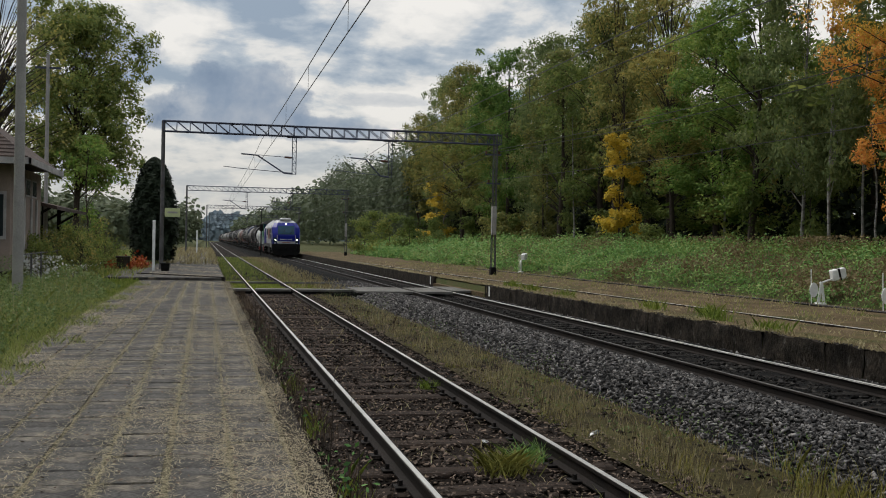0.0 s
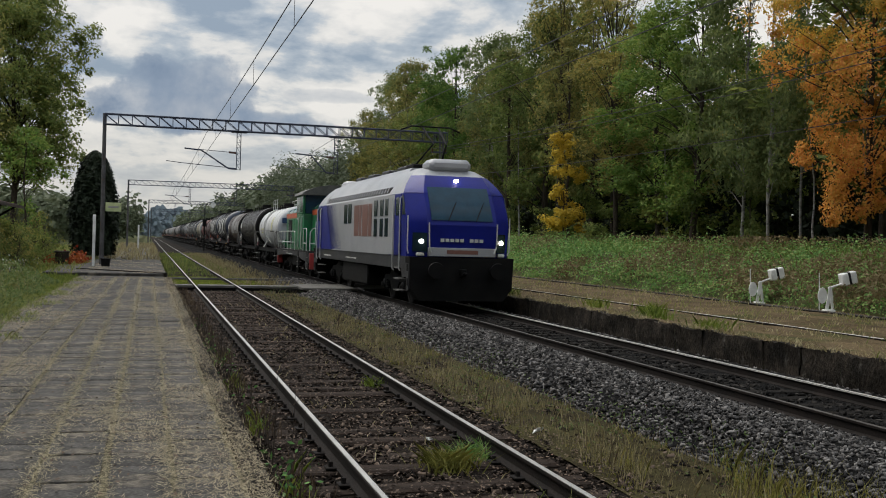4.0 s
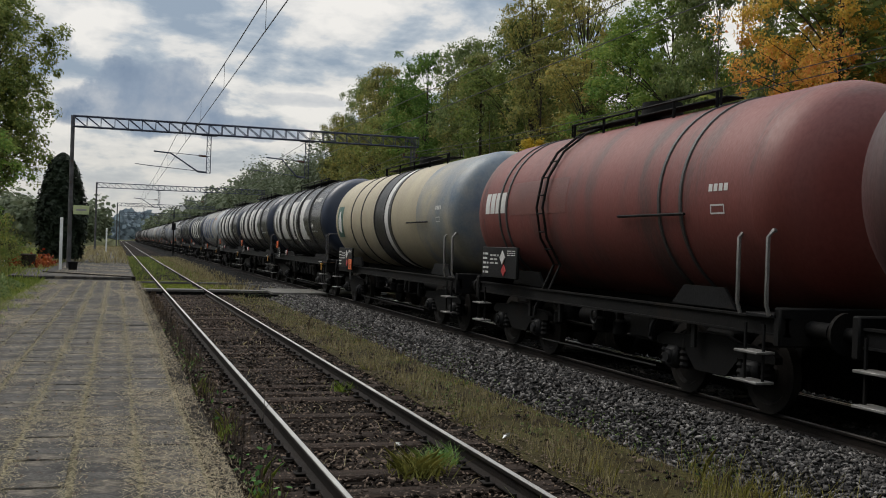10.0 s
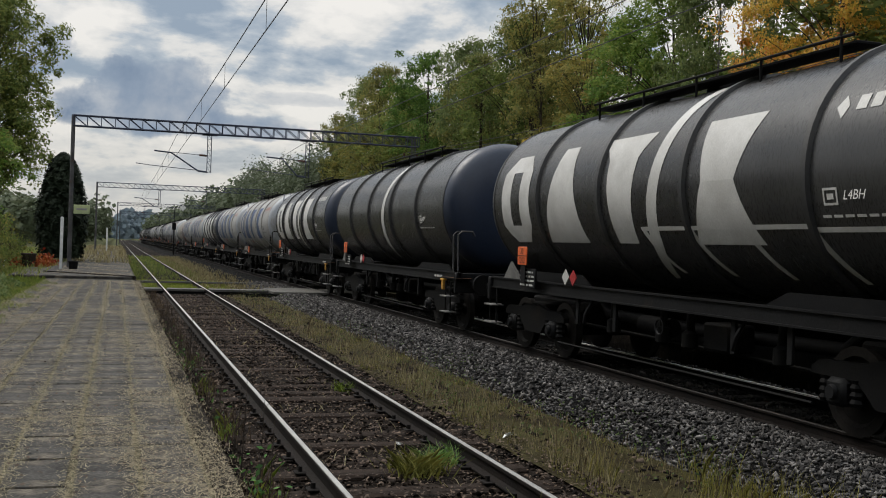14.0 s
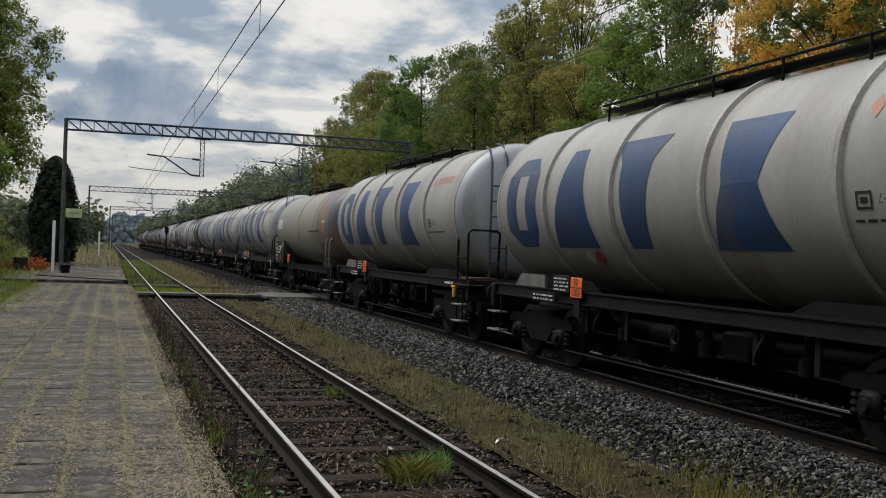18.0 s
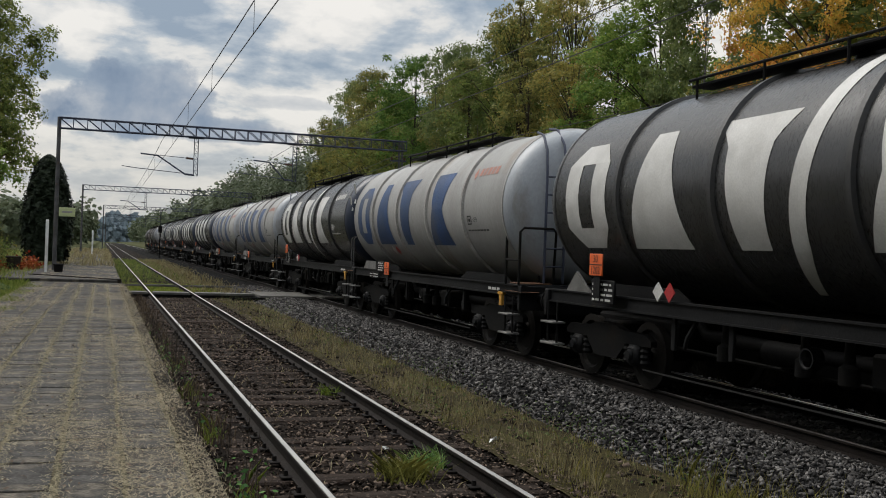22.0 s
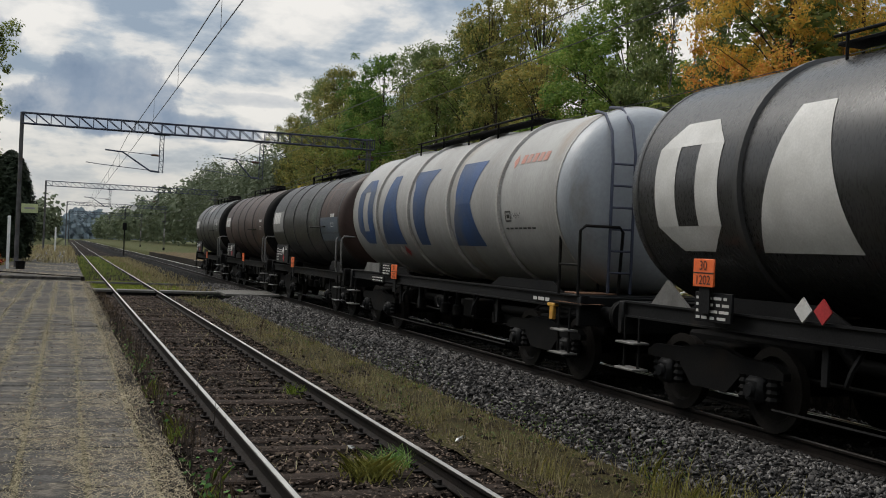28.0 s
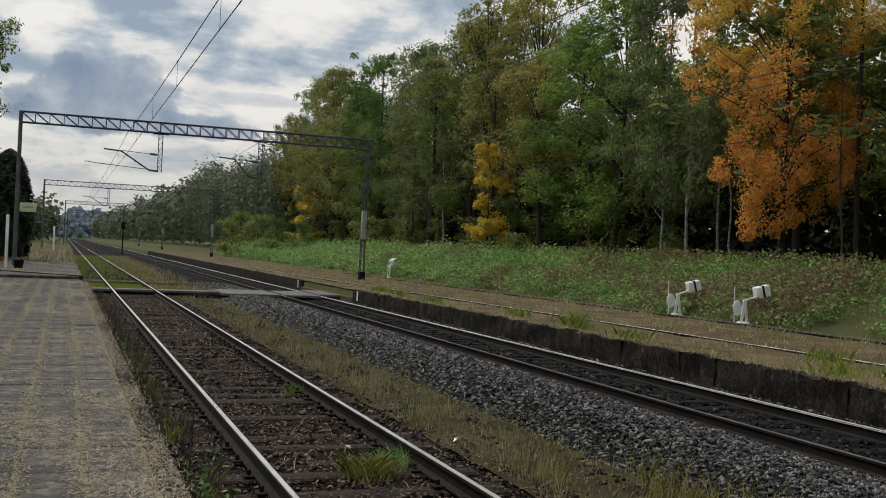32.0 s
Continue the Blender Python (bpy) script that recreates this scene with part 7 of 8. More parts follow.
def tree(label, h, base, rad, leaf, bark=None, seed=1, clumps=150, per=55, clump=0.55, size=0.26, shape="broad", lean=(0, 0), limbs=40, r0=0.2, droop=0.0, flat=0.5, name="tree", category="tree", low_leaf=None, split=0.5):
    rng = np.random.default_rng(seed)
    t = thing(name, label, category)
    pts, tips, ways = crown_points(rng, h, base, rad, clumps, per, clump, SHAPES[shape])
    tr = Shape()
    boughs = wood(tr, h * 0.93, r0, lean, rng, tips, limbs)
    part("trunk", tr, bark or BARK, t, "", 60)
    if limbs:
        tagged(part("branchwork", boughs, bark or BARK, t, "", 60), kind="stuff")
    pts[:, 0] += lean[0] * pts[:, 2] / h
    pts[:, 1] += lean[1] * pts[:, 2] / h
    lower = pts[:, 2] + rng.normal(0, h * 0.05, len(pts)) < h * split if low_leaf else np.zeros(len(pts), bool)
    for pick, material in ((~lower, leaf), (lower, low_leaf)):
        if pick.any():
            v, f = leaf_cloud(rng, pts[pick], size, droop, flat, ways[pick])
            soup("crown", v, f, material, "", "", parent=t)
    return t


def put(master, x, y, z, turn, sx=1.0, sz=1.0, group=""):
    o = copy_thing(master, pose(x, y, z, 0, 0, turn) @ Matrix.Diagonal((sx / master.scale.x, sx / master.scale.y, sz / master.scale.z, 1)))
    if group:
        o["group"] = group
    return o


def slope_z(x, y):
    return ground_z(x, y)


def forest():
    g = "trees of the wood"
    oak = tree("tall green oak at the edge of the wood", 15, 3.2, 3.1, LEAF_GREEN, seed=11, clumps=360, per=62, clump=0.85, size=0.2, r0=0.22)
    oak_b = tree("dense green hornbeam at the edge of the wood", 15, 2.6, 2.8, LEAF_FRESH, seed=12, clumps=360, per=62, clump=0.8, size=0.2, shape="tall", r0=0.18)
    olive = tree("olive turning oak in the wood", 15, 3.4, 3.0, LEAF_OLIVE, seed=13, clumps=350, per=62, clump=0.85, size=0.2, r0=0.22)
    thin = tree("tall thin-crowned tree with gaps against the sky", 15, 4.5, 2.6, LEAF_OLIVE, seed=14, clumps=260, per=50, clump=0.7, size=0.18, shape="open", limbs=130, r0=0.15)
    birch = tree("tall birch with hanging dull green leaves", 15, 2.4, 2.4, LEAF_BIRCH, BIRCH_BARK, 15, 380, 62, 0.66, 0.19, "tall", r0=0.07, droop=0.8, flat=0.4)
    oak_back = tree("green oak deeper in the wood", 15, 4.2, 3.2, LEAF_GREEN, seed=16, clumps=170, per=22, clump=1.1, size=0.42, limbs=14, r0=0.2)
    olive_back = tree("olive oak deeper in the wood", 15, 4.5, 3.1, LEAF_OLIVE, seed=17, clumps=170, per=22, clump=1.1, size=0.42, limbs=14, r0=0.2)
    fresh_back = tree("green hornbeam deeper in the wood", 15, 3.8, 2.9, LEAF_FRESH, seed=18, clumps=170, per=22, clump=1.0, size=0.42, shape="tall", limbs=14, r0=0.18)
    for k, m in enumerate((oak_back, olive_back, fresh_back)):
        m.matrix_basis = pose(40 + 2 * k, 30 + 18 * k, slope_z(40, 30))
        m["group"] = g
    masters = [oak, oak_b, olive, thin, birch]
    for m in masters:
        m["group"] = g
    place = [(25.5, 124, 17.7, thin), (25.5, 110, 20.0, birch), (25, 99.6, 19.3, olive), (25.5, 91, 16.2, oak), (25, 84, 18.3, oak_b), (25.5, 75, 17.8, birch), (25, 70.5, 15.6, olive), (25.5, 64, 17.0, oak),
             (24.5, 59, 18.2, thin), (26, 54.5, 18.6, thin), (24.3, 50.5, 13.0, thin), (24.8, 46.5, 13.2, oak_b), (24.0, 42.0, 15.5, oak_b), (24.2, 38.2, 20, birch), (23.6, 35.3, 21, birch),
             (23.8, 20.5, 15, oak_b), (24.0, 17.0, 17, oak), (24.5, 13.5, 17, oak_b), (24, 9.5, 18, olive), (24, 5.0, 17, oak)]
    used = set()
    rnd = random.Random(77)
    for x, y, top, m in place:
        z = slope_z(x, y)
        if id(m) not in used:
            used.add(id(m))
            m.matrix_basis = pose(x, y, z, 0, 0, rnd.uniform(0, 360)) @ Matrix.Diagonal((1.1, 1.1, (top - z) / 15, 1))
        else:
            put(m, x, y, z, rnd.uniform(0, 360), rnd.uniform(0.95, 1.2), (top - z) / 15, g)
    # the deeper rows
    for row, (x, step) in enumerate(((27.5, 4.8), (31.0, 6.0), (36.0, 8.5))):
        y = 2 + row * 1.7
        while y < 135:
            if not (rnd.random() < 0.12):
                m = rnd.choice([oak_back, fresh_back, olive_back, oak_back, olive_back])
                hh = rnd.uniform(9.0, 12.5) if y < 60 else rnd.uniform(12.5, 16.5)
                xx = x + rnd.uniform(-1, 1)
                if 0.47 < xx / y < 0.60:
                    hh *= 0.62
                put(m, xx, y, slope_z(xx, y), rnd.uniform(0, 360), rnd.uniform(0.9, 1.2), hh / 15, g)
            y += step * rnd.uniform(0.75, 1.25)
    # the orange maple, the small yellow tree, bare trunks
    maple = tree("orange and yellow autumn maple at the edge of the wood", 17, 1.6, 3.3, LEAF_ORANGE, seed=24, clumps=600, per=105, clump=0.72, size=0.145, limbs=70, r0=0.17, low_leaf=LEAF_RED, split=0.42)
    maple.matrix_basis = pose(23.6, 29.5, slope_z(23.6, 29.5), 0, 0, 30) @ Matrix.Diagonal((0.84, 0.84, 1.0, 1))
    yel = tree("slim tree with bright yellow autumn leaves", 6.4, 0.8, 1.15, LEAF_YELLOW, seed=22, clumps=95, per=70, clump=0.42, size=0.17, shape="tall", limbs=20, r0=0.06)
    yel.matrix_basis = pose(22.6, 53.8, slope_z(22.6, 53.8))
    yel2 = tree("tall tree with yellowing leaves", 12.5, 4, 1.7, LEAF_OLIVE, seed=23, clumps=110, per=70, clump=0.6, size=0.18, shape="tall", limbs=20, r0=0.1)
    yel2.matrix_basis = pose(23.6, 55.4, slope_z(23.6, 55))
    put(yel, 24.0, 107, slope_z(24, 107), 40, 1.6, 1.1)
    for k, (x, y, h, lx, r, b) in enumerate(((24.6, 34.6, 13, 0.3, 0.06, BIRCH_BARK), (24.4, 33.4, 7, 0.9, 0.05, BIRCH_BARK), (24.3, 30.6, 9, 0.1, 0.055, BIRCH_BARK), (23.2, 26.0, 9.4, 2.0, 0.045, BARK), (24.5, 24.6, 19, 0.2, 0.09, BARK), (25.2, 27.6, 19, 0.0, 0.10, BARK), (23.4, 22.4, 17, 0.1, 0.08, BARK), (24.6, 45.5, 9, 0.2, 0.07, BIRCH_BARK), (24.4, 66.0, 9, 0.1, 0.07, BIRCH_BARK), (24.4, 72.5, 10, 0.1, 0.08, BARK))):
        t = thing("slender_tree", "slender bare tree at the edge of the wood", "tree", (x, y, slope_z(x, y)), "slender trunks")
        s = Shape()
        rng = np.random.default_rng(90 + k)
        wood(s, h, r, (lx * 0.3, lx), rng, [], 0)
        part("trunk", s, b, t, "", 60)
    # shrubs under the edge
    shrub = tree("dense green shrub under the trees", 3.2, 0.1, 1.7, LEAF_GREEN, seed=31, clumps=60, per=42, clump=0.6, size=0.18, limbs=0, r0=0.04, name="shrub", category="shrub")
    shrub.matrix_basis = pose(23, 104, slope_z(23, 104), 0, 0, 0)
    shrub_b = tree("bushy dark green undergrowth", 2.6, 0.1, 1.6, LEAF_OLIVE, seed=32, clumps=55, per=50, clump=0.6, size=0.22, limbs=0, r0=0.04, name="shrub", category="shrub")
    shrub_b.matrix_basis = pose(23.5, 80, slope_z(23.5, 80))
    for k in range(20):
        y = 6 + k * 5.6 + rnd.uniform(-1, 1)
        if 22 < y < 36:
            continue
        x = rnd.uniform(24.4, 26.2)
        put(rnd.choice([shrub, shrub_b, shrub]), x, y, slope_z(x, y) - 0.2, rnd.uniform(0, 360), rnd.uniform(0.7, 1.3), rnd.uniform(0.6, 1.6), "shrubs of the wood edge")
    for x, y, s in ((19.5, 98, 1.1), (18.5, 106, 1.3), (20.5, 92, 0.9), (17.5, 114, 1.2), (19, 122, 1.5)):
        put(shrub, x, y, slope_z(x, y) - 0.1, rnd.uniform(0, 360), s, s, "shrubs of the wood edge")


def far_woods():
    rng = np.random.default_rng(5)
    # dark depth of the wood behind the first rows
    n = 26000
    x, y = rng.uniform(33, 60, n), rng.uniform(-25, 140, n)
    z = 2.2 + rng.uniform(0, 1, n) ** 0.8 * (9.5 + 2.0 * np.sin(y * 0.35) + 1.5 * np.sin(x * 0.8))
    v, f = leaf_cloud(rng, np.stack([x, y, z], 1), 1.0, 0, 0.7)
    soup("deep_wood", v, f, LEAF_GREEN, "dark depth of the mixed wood behind its edge", "wood")
    # the shade between the trunks is put into these dark leaves
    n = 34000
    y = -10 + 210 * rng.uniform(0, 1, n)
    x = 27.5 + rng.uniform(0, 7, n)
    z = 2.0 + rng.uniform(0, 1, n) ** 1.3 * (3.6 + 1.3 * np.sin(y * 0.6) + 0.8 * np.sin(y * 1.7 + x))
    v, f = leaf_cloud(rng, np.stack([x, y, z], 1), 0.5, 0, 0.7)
    soup("undergrowth", v, f, LEAF_DARK, "undergrowth coloured dark for the shade inside the wood", "undergrowth")
    # the wood that follows the line into the distance, and the trees beyond the station
    rnd = random.Random(61)
    right, left = [], []
    for row, (x0, step) in enumerate(((25, 4.4), (30, 6.0), (36, 8.0))):
        y = 126 + row * 2
        while y < 760:
            grow = 1 + (y - 126) / 500
            h = rnd.uniform(13.0, 17.5) + row * 0.8 + 1.2 * math.sin(y * 0.07)
            right.append((x0 + rnd.uniform(-1.6, 1.6) - max(0, y - 350) * 0.012, y, 0.7, h, rnd.uniform(2.3, 3.6) * grow ** 0.5))
            y += step * rnd.uniform(0.7, 1.3) * grow
    for k in range(120):
        y = rnd.uniform(115, 230)
        left.append((-9 - (y - 115) * 0.03 - rnd.uniform(0, 1) ** 1.2 * 55, y, 0.2, rnd.uniform(6.0, 9.5), rnd.uniform(2.2, 3.6)))
    for k in range(46):
        y = rnd.uniform(205, 330)
        left.append((rnd.uniform(-22, -3.5), y, 0.2, rnd.uniform(7.5, 11), rnd.uniform(2.4, 3.8)))
    for name, spots, material, label in (("far_wood", right, LEAF_FAR, "distant green wood along the line, haze put into its colour"), ("far_wood", left, LEAF_FAR, "green trees beyond the station, haze put into their colour")):
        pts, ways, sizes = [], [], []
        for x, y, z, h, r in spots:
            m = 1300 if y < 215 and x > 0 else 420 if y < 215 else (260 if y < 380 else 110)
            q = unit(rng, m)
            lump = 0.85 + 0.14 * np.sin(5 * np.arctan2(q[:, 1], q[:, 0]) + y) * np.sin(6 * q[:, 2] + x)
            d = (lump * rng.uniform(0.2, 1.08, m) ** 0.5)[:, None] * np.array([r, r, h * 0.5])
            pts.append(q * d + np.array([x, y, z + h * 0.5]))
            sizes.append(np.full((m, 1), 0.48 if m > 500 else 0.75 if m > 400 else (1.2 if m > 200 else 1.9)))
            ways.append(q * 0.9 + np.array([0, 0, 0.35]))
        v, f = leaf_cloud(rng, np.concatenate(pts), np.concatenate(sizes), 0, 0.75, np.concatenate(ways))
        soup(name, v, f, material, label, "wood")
    # unseen leaf belt on the near side and behind, added to block low sky light
    n = 16000
    side = rng.uniform(0, 1, n) < 0.62
    x = np.where(side, rng.uniform(-24, -14, n), rng.uniform(-24, 34, n))
    y = np.where(side, rng.uniform(-60, 26, n), rng.uniform(-62, -44, n))
    z = 0.2 + rng.uniform(0, 1, n) ** 0.8 * (13 + 2 * np.sin(x * 0.6 + y * 0.4))
    v, f = leaf_cloud(rng, np.stack([x, y, z], 1), 1.9, 0, 0.75)
    soup("station_woods", v, f, LEAF_GREEN, "unseen belt of leaves added to block low sky light", "wood")
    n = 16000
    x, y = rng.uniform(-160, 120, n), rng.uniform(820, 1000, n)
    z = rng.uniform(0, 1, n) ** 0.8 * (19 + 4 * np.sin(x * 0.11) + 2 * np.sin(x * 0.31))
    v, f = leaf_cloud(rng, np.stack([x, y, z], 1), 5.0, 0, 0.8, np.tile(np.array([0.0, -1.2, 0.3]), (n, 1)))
    soup("distant_wood", v, f, LEAF_BLUE_HAZE, "distant woods on the horizon, coloured with blue haze", "wood")


def garden():
    """Left of the platform: big tree, bare tree, thuja, bushes, flower bed, long grass."""
    rng = np.random.default_rng(8)
    rnd = random.Random(8)
    big = tree("large green lime tree by the station garden", 15.5, 5.2, 3.9, LEAF_GREEN, seed=41, clumps=760, per=72, clump=0.85, size=0.22, limbs=130, r0=0.22, shape="tall")
    big.matrix_basis = pose(-7.9, 66, 0.25)
    sec = tree("half-bare tree with thin dark branches", 14.5, 4.5, 4.2, LEAF_OLIVE, seed=42, clumps=170, per=14, clump=0.9, size=0.22, limbs=170, r0=0.22, shape="open")
    sec.matrix_basis = pose(-10.0, 52, 0.25)
    th = thing("conifer", "dense dark green egg-shaped thuja beside the platform", "conifer", (-2.95, 60, 0.25))
    part("trunk", Shape().rod((0, 0, -0.1), (0, 0, 4.5), 0.14, 0.05, 8), BARK, th)
    n = 22000
    t, a = rng.uniform(0, 1, n), rng.uniform(0, 2 * np.pi, n)
    wide = 1.42 * np.where(t < 0.38, 0.80 + 0.20 * np.sin(t / 0.38 * np.pi / 2), np.sqrt(np.maximum(0.0, 1 - ((t - 0.38) / 0.62) ** 1.5)))
    wide = wide * (0.93 + 0.07 * np.sin(a * 6 + t * 15) + 0.05 * np.sin(a * 11 - t * 31)) * rng.uniform(0.3, 1.03, n) ** 0.5
    c = np.stack([wide * np.cos(a), wide * np.sin(a), 0.35 + t * 5.75], 1)
    v, f = leaf_cloud(rng, c, 0.24, 0, 0.5, np.stack([np.cos(a), np.sin(a), 0.5 + t], 1))
    soup("crown", v, f, LEAF_DARK, "", "", parent=th)
    young = tree("slender young tree beside the platform", 7.0, 2.4, 1.1, LEAF_FRESH, seed=44, clumps=45, per=40, clump=0.6, size=0.2, limbs=25, r0=0.07)
    young.matrix_basis = pose(-6.0, 56, 0.25)
    bush = tree("loose garden shrub with small leaves", 1.5, 0.05, 0.95, LEAF_GREEN, seed=45, clumps=60, per=28, clump=0.36, size=0.11, limbs=30, r0=0.03, name="shrub", category="shrub")
    bush.matrix_basis = pose(-5.6, 37, 0.25)
    bare = tree("twiggy half-bare garden shrub", 1.6, 0.1, 0.8, LEAF_OLIVE, seed=46, clumps=60, per=12, clump=0.3, size=0.09, limbs=60, r0=0.03, name="shrub", category="shrub")
    bare.matrix_basis = pose(-4.4, 36.5, 0.25)
    for k in range(34):
        x, y = rnd.uniform(-8.2, -4.4), rnd.uniform(35, 57)
        put(rnd.choice([bush, bare, bare]), x - (y - 25) * 0.01, y, 0.22, rnd.uniform(0, 360), rnd.uniform(0.6, 1.1), rnd.uniform(0.5, 1.0), "garden shrubs")
    for x, y, k in ((-5.2, 43.5, 0.8), (-5.0, 46.0, 0.6), (-5.3, 49.0, 0.85), (-5.4, 38.5, 1.0), (-5.6, 53.0, 0.9), (-4.6, 55.5, 0.7)):
        put(bush if k != 1.0 else bare, x, y, 0.22, 40 * k, k, k, "garden shrubs")
    for k in range(14):
        x, y = -4.7 - 2.6 * rnd.random(), 40 + 11 * rnd.random()
        put(bare if k % 3 else bush, x, y, 0.22, rnd.uniform(0, 360), rnd.uniform(0.8, 1.2), rnd.uniform(1.0, 1.5), "garden shrubs")
    n = 2400
    lump = rng.integers(0, 4, n)
    c = np.stack([np.array([-4.2, -3.95, -3.25, -3.05])[lump] + rng.normal(0, 0.16, n), np.array([48.6, 50.5, 48.8, 51.0])[lump] + rng.normal(0, 0.5, n), 0.3 + np.abs(rng.normal(0, 0.22, n))], 1)
    v, f = leaf_cloud(rng, c, 0.13, 0, 0.9)
    soup("flower_bed", v, f, FLOWER, "bed of orange and red flowers", "flowers")
    n = 520
    c = np.stack([rng.normal(-5.3, 0.35, n), rng.normal(35.2, 0.4, n), 0.45 + rng.uniform(0, 0.75, n)], 1)
    v, f = leaf_cloud(rng, c, 0.09, 0, 0.9)
    soup("white_flowers", v, f, FLOWER_WHITE, "small white flowers in the garden", "flowers")
    n = 9000
    x, y = rng.uniform(-6.0, -2.35, n), 27 + 21 * rng.uniform(0, 1, n)
    v, f = blades(rng, np.stack([x, y, np.full(n, 0.25)], 1), np.full(n, 0.14), 0.016, 0.5)
    soup("lawn", v, f, BLADE, "short bright green grass by the platform", "grass")
    for k in range(1):
        pot = thing("stone_planter", "dark stone planter beside the platform", "planter", (-3.68, 48.2, 0.25), "garden planters")
        part("bowl", Shape().turned(0, 0, [(0.0, 0.22), (0.1, 0.26), (0.62, 0.30), (0.70, 0.34), (0.74, 0.30)], 10), BARK, pot)
    n = 1400
    y = rng.uniform(40, 47, n)
    c = np.stack([-4.9 - (y - 40) * 0.02 + rng.normal(0, 0.2, n), y, 0.25 + rng.uniform(0, 0.5, n)], 1)
    v, f = leaf_cloud(rng, c, 0.11, 0, 0.6)
    soup("pale_heather", v, f, FLOWER_WHITE, "pale heather edging the garden bed", "flowers")
    # long grass and weeds beside the platform
    def heap(x, y):
        swell = 0.5 + 0.28 * np.sin(x * 1.9 + 1.3 * np.sin(y * 0.7)) + 0.22 * np.sin(y * 1.1 + 2.0 * np.sin(x * 1.3))
        return np.clip((-2.25 - x) / 1.1, 0.12, 1.0) * np.clip(swell, 0.12, 1.0)

    n = 24000
    y = 6 + 27 * rng.uniform(0, 1, n) ** 1.2
    x = -2.2 - rng.uniform(0, 1, n) ** 1.3 * 5.0 - 0.35 * np.sin(y * 0.7) ** 2 - np.where(y < 18, 0.0, 0.2)
    v, f = blades(rng, np.stack([x, y, np.full(n, 0.25)], 1), 0.12 + 0.5 * heap(x, y), 0.005, 0.7)
    soup("long_grass", v, f, BLADE_MIX, "long faded grass and weeds beside the platform", "grass")
    n = 42000
    y = 7 + 25 * rng.uniform(0, 1, n) ** 1.2
    x = -2.4 - rng.uniform(0, 1, n) ** 1.1 * 4.6 - 0.35 * np.sin(y * 0.7) ** 2
    c = np.stack([x, y, 0.26 + rng.uniform(0.05, 1.0, n) ** 0.7 * 1.0 * heap(x, y)], 1)
    v, f = leaf_cloud(rng, c, 0.055 + 0.035 * np.clip((y[:, None] - 12) / 20, 0, 1), 0, 0.4)
    soup("weeds", v, f, WEED, "leafy grey-green weeds in the long grass", "weeds")
    n = 5200
    y = 7 + 30 * rng.uniform(0, 1, n) ** 1.3
    x = -2.32 + 0.22 * np.sin(y * 1.7) + 0.16 * np.sin(y * 4.1) - rng.uniform(-0.25, 0.5, n)
    v, f = blades(rng, np.stack([x, y, np.full(n, 0.29)], 1), np.full(n, 0.10), 0.005, 0.9)
    soup("ragged_edge", v, f, BLADE_MIX, "grass creeping over the edge of the paving", "grass")
    n = 700
    y = rng.uniform(9, 30, n)
    x = -2.7 - rng.uniform(0, 1, n) * 3.5
    v, f = blades(rng, np.stack([x, y, np.full(n, 0.25)], 1), 0.35 + 0.6 * heap(x, y), 0.006, 0.2)
    soup("seed_stems", v, f, BLADE_DRY, "dry seeding stems among the weeds", "grass")
    n = 6000
    x, y = rng.uniform(-9, -2.6, n), rng.uniform(38, 110, n)
    v, f = blades(rng, np.stack([x, y, np.full(n, 0.24)], 1), np.full(n, 0.35), 0.03, 0.4)
    soup("meadow", v, f, BLADE_MIX, "mown green and straw grass round the station", "grass")


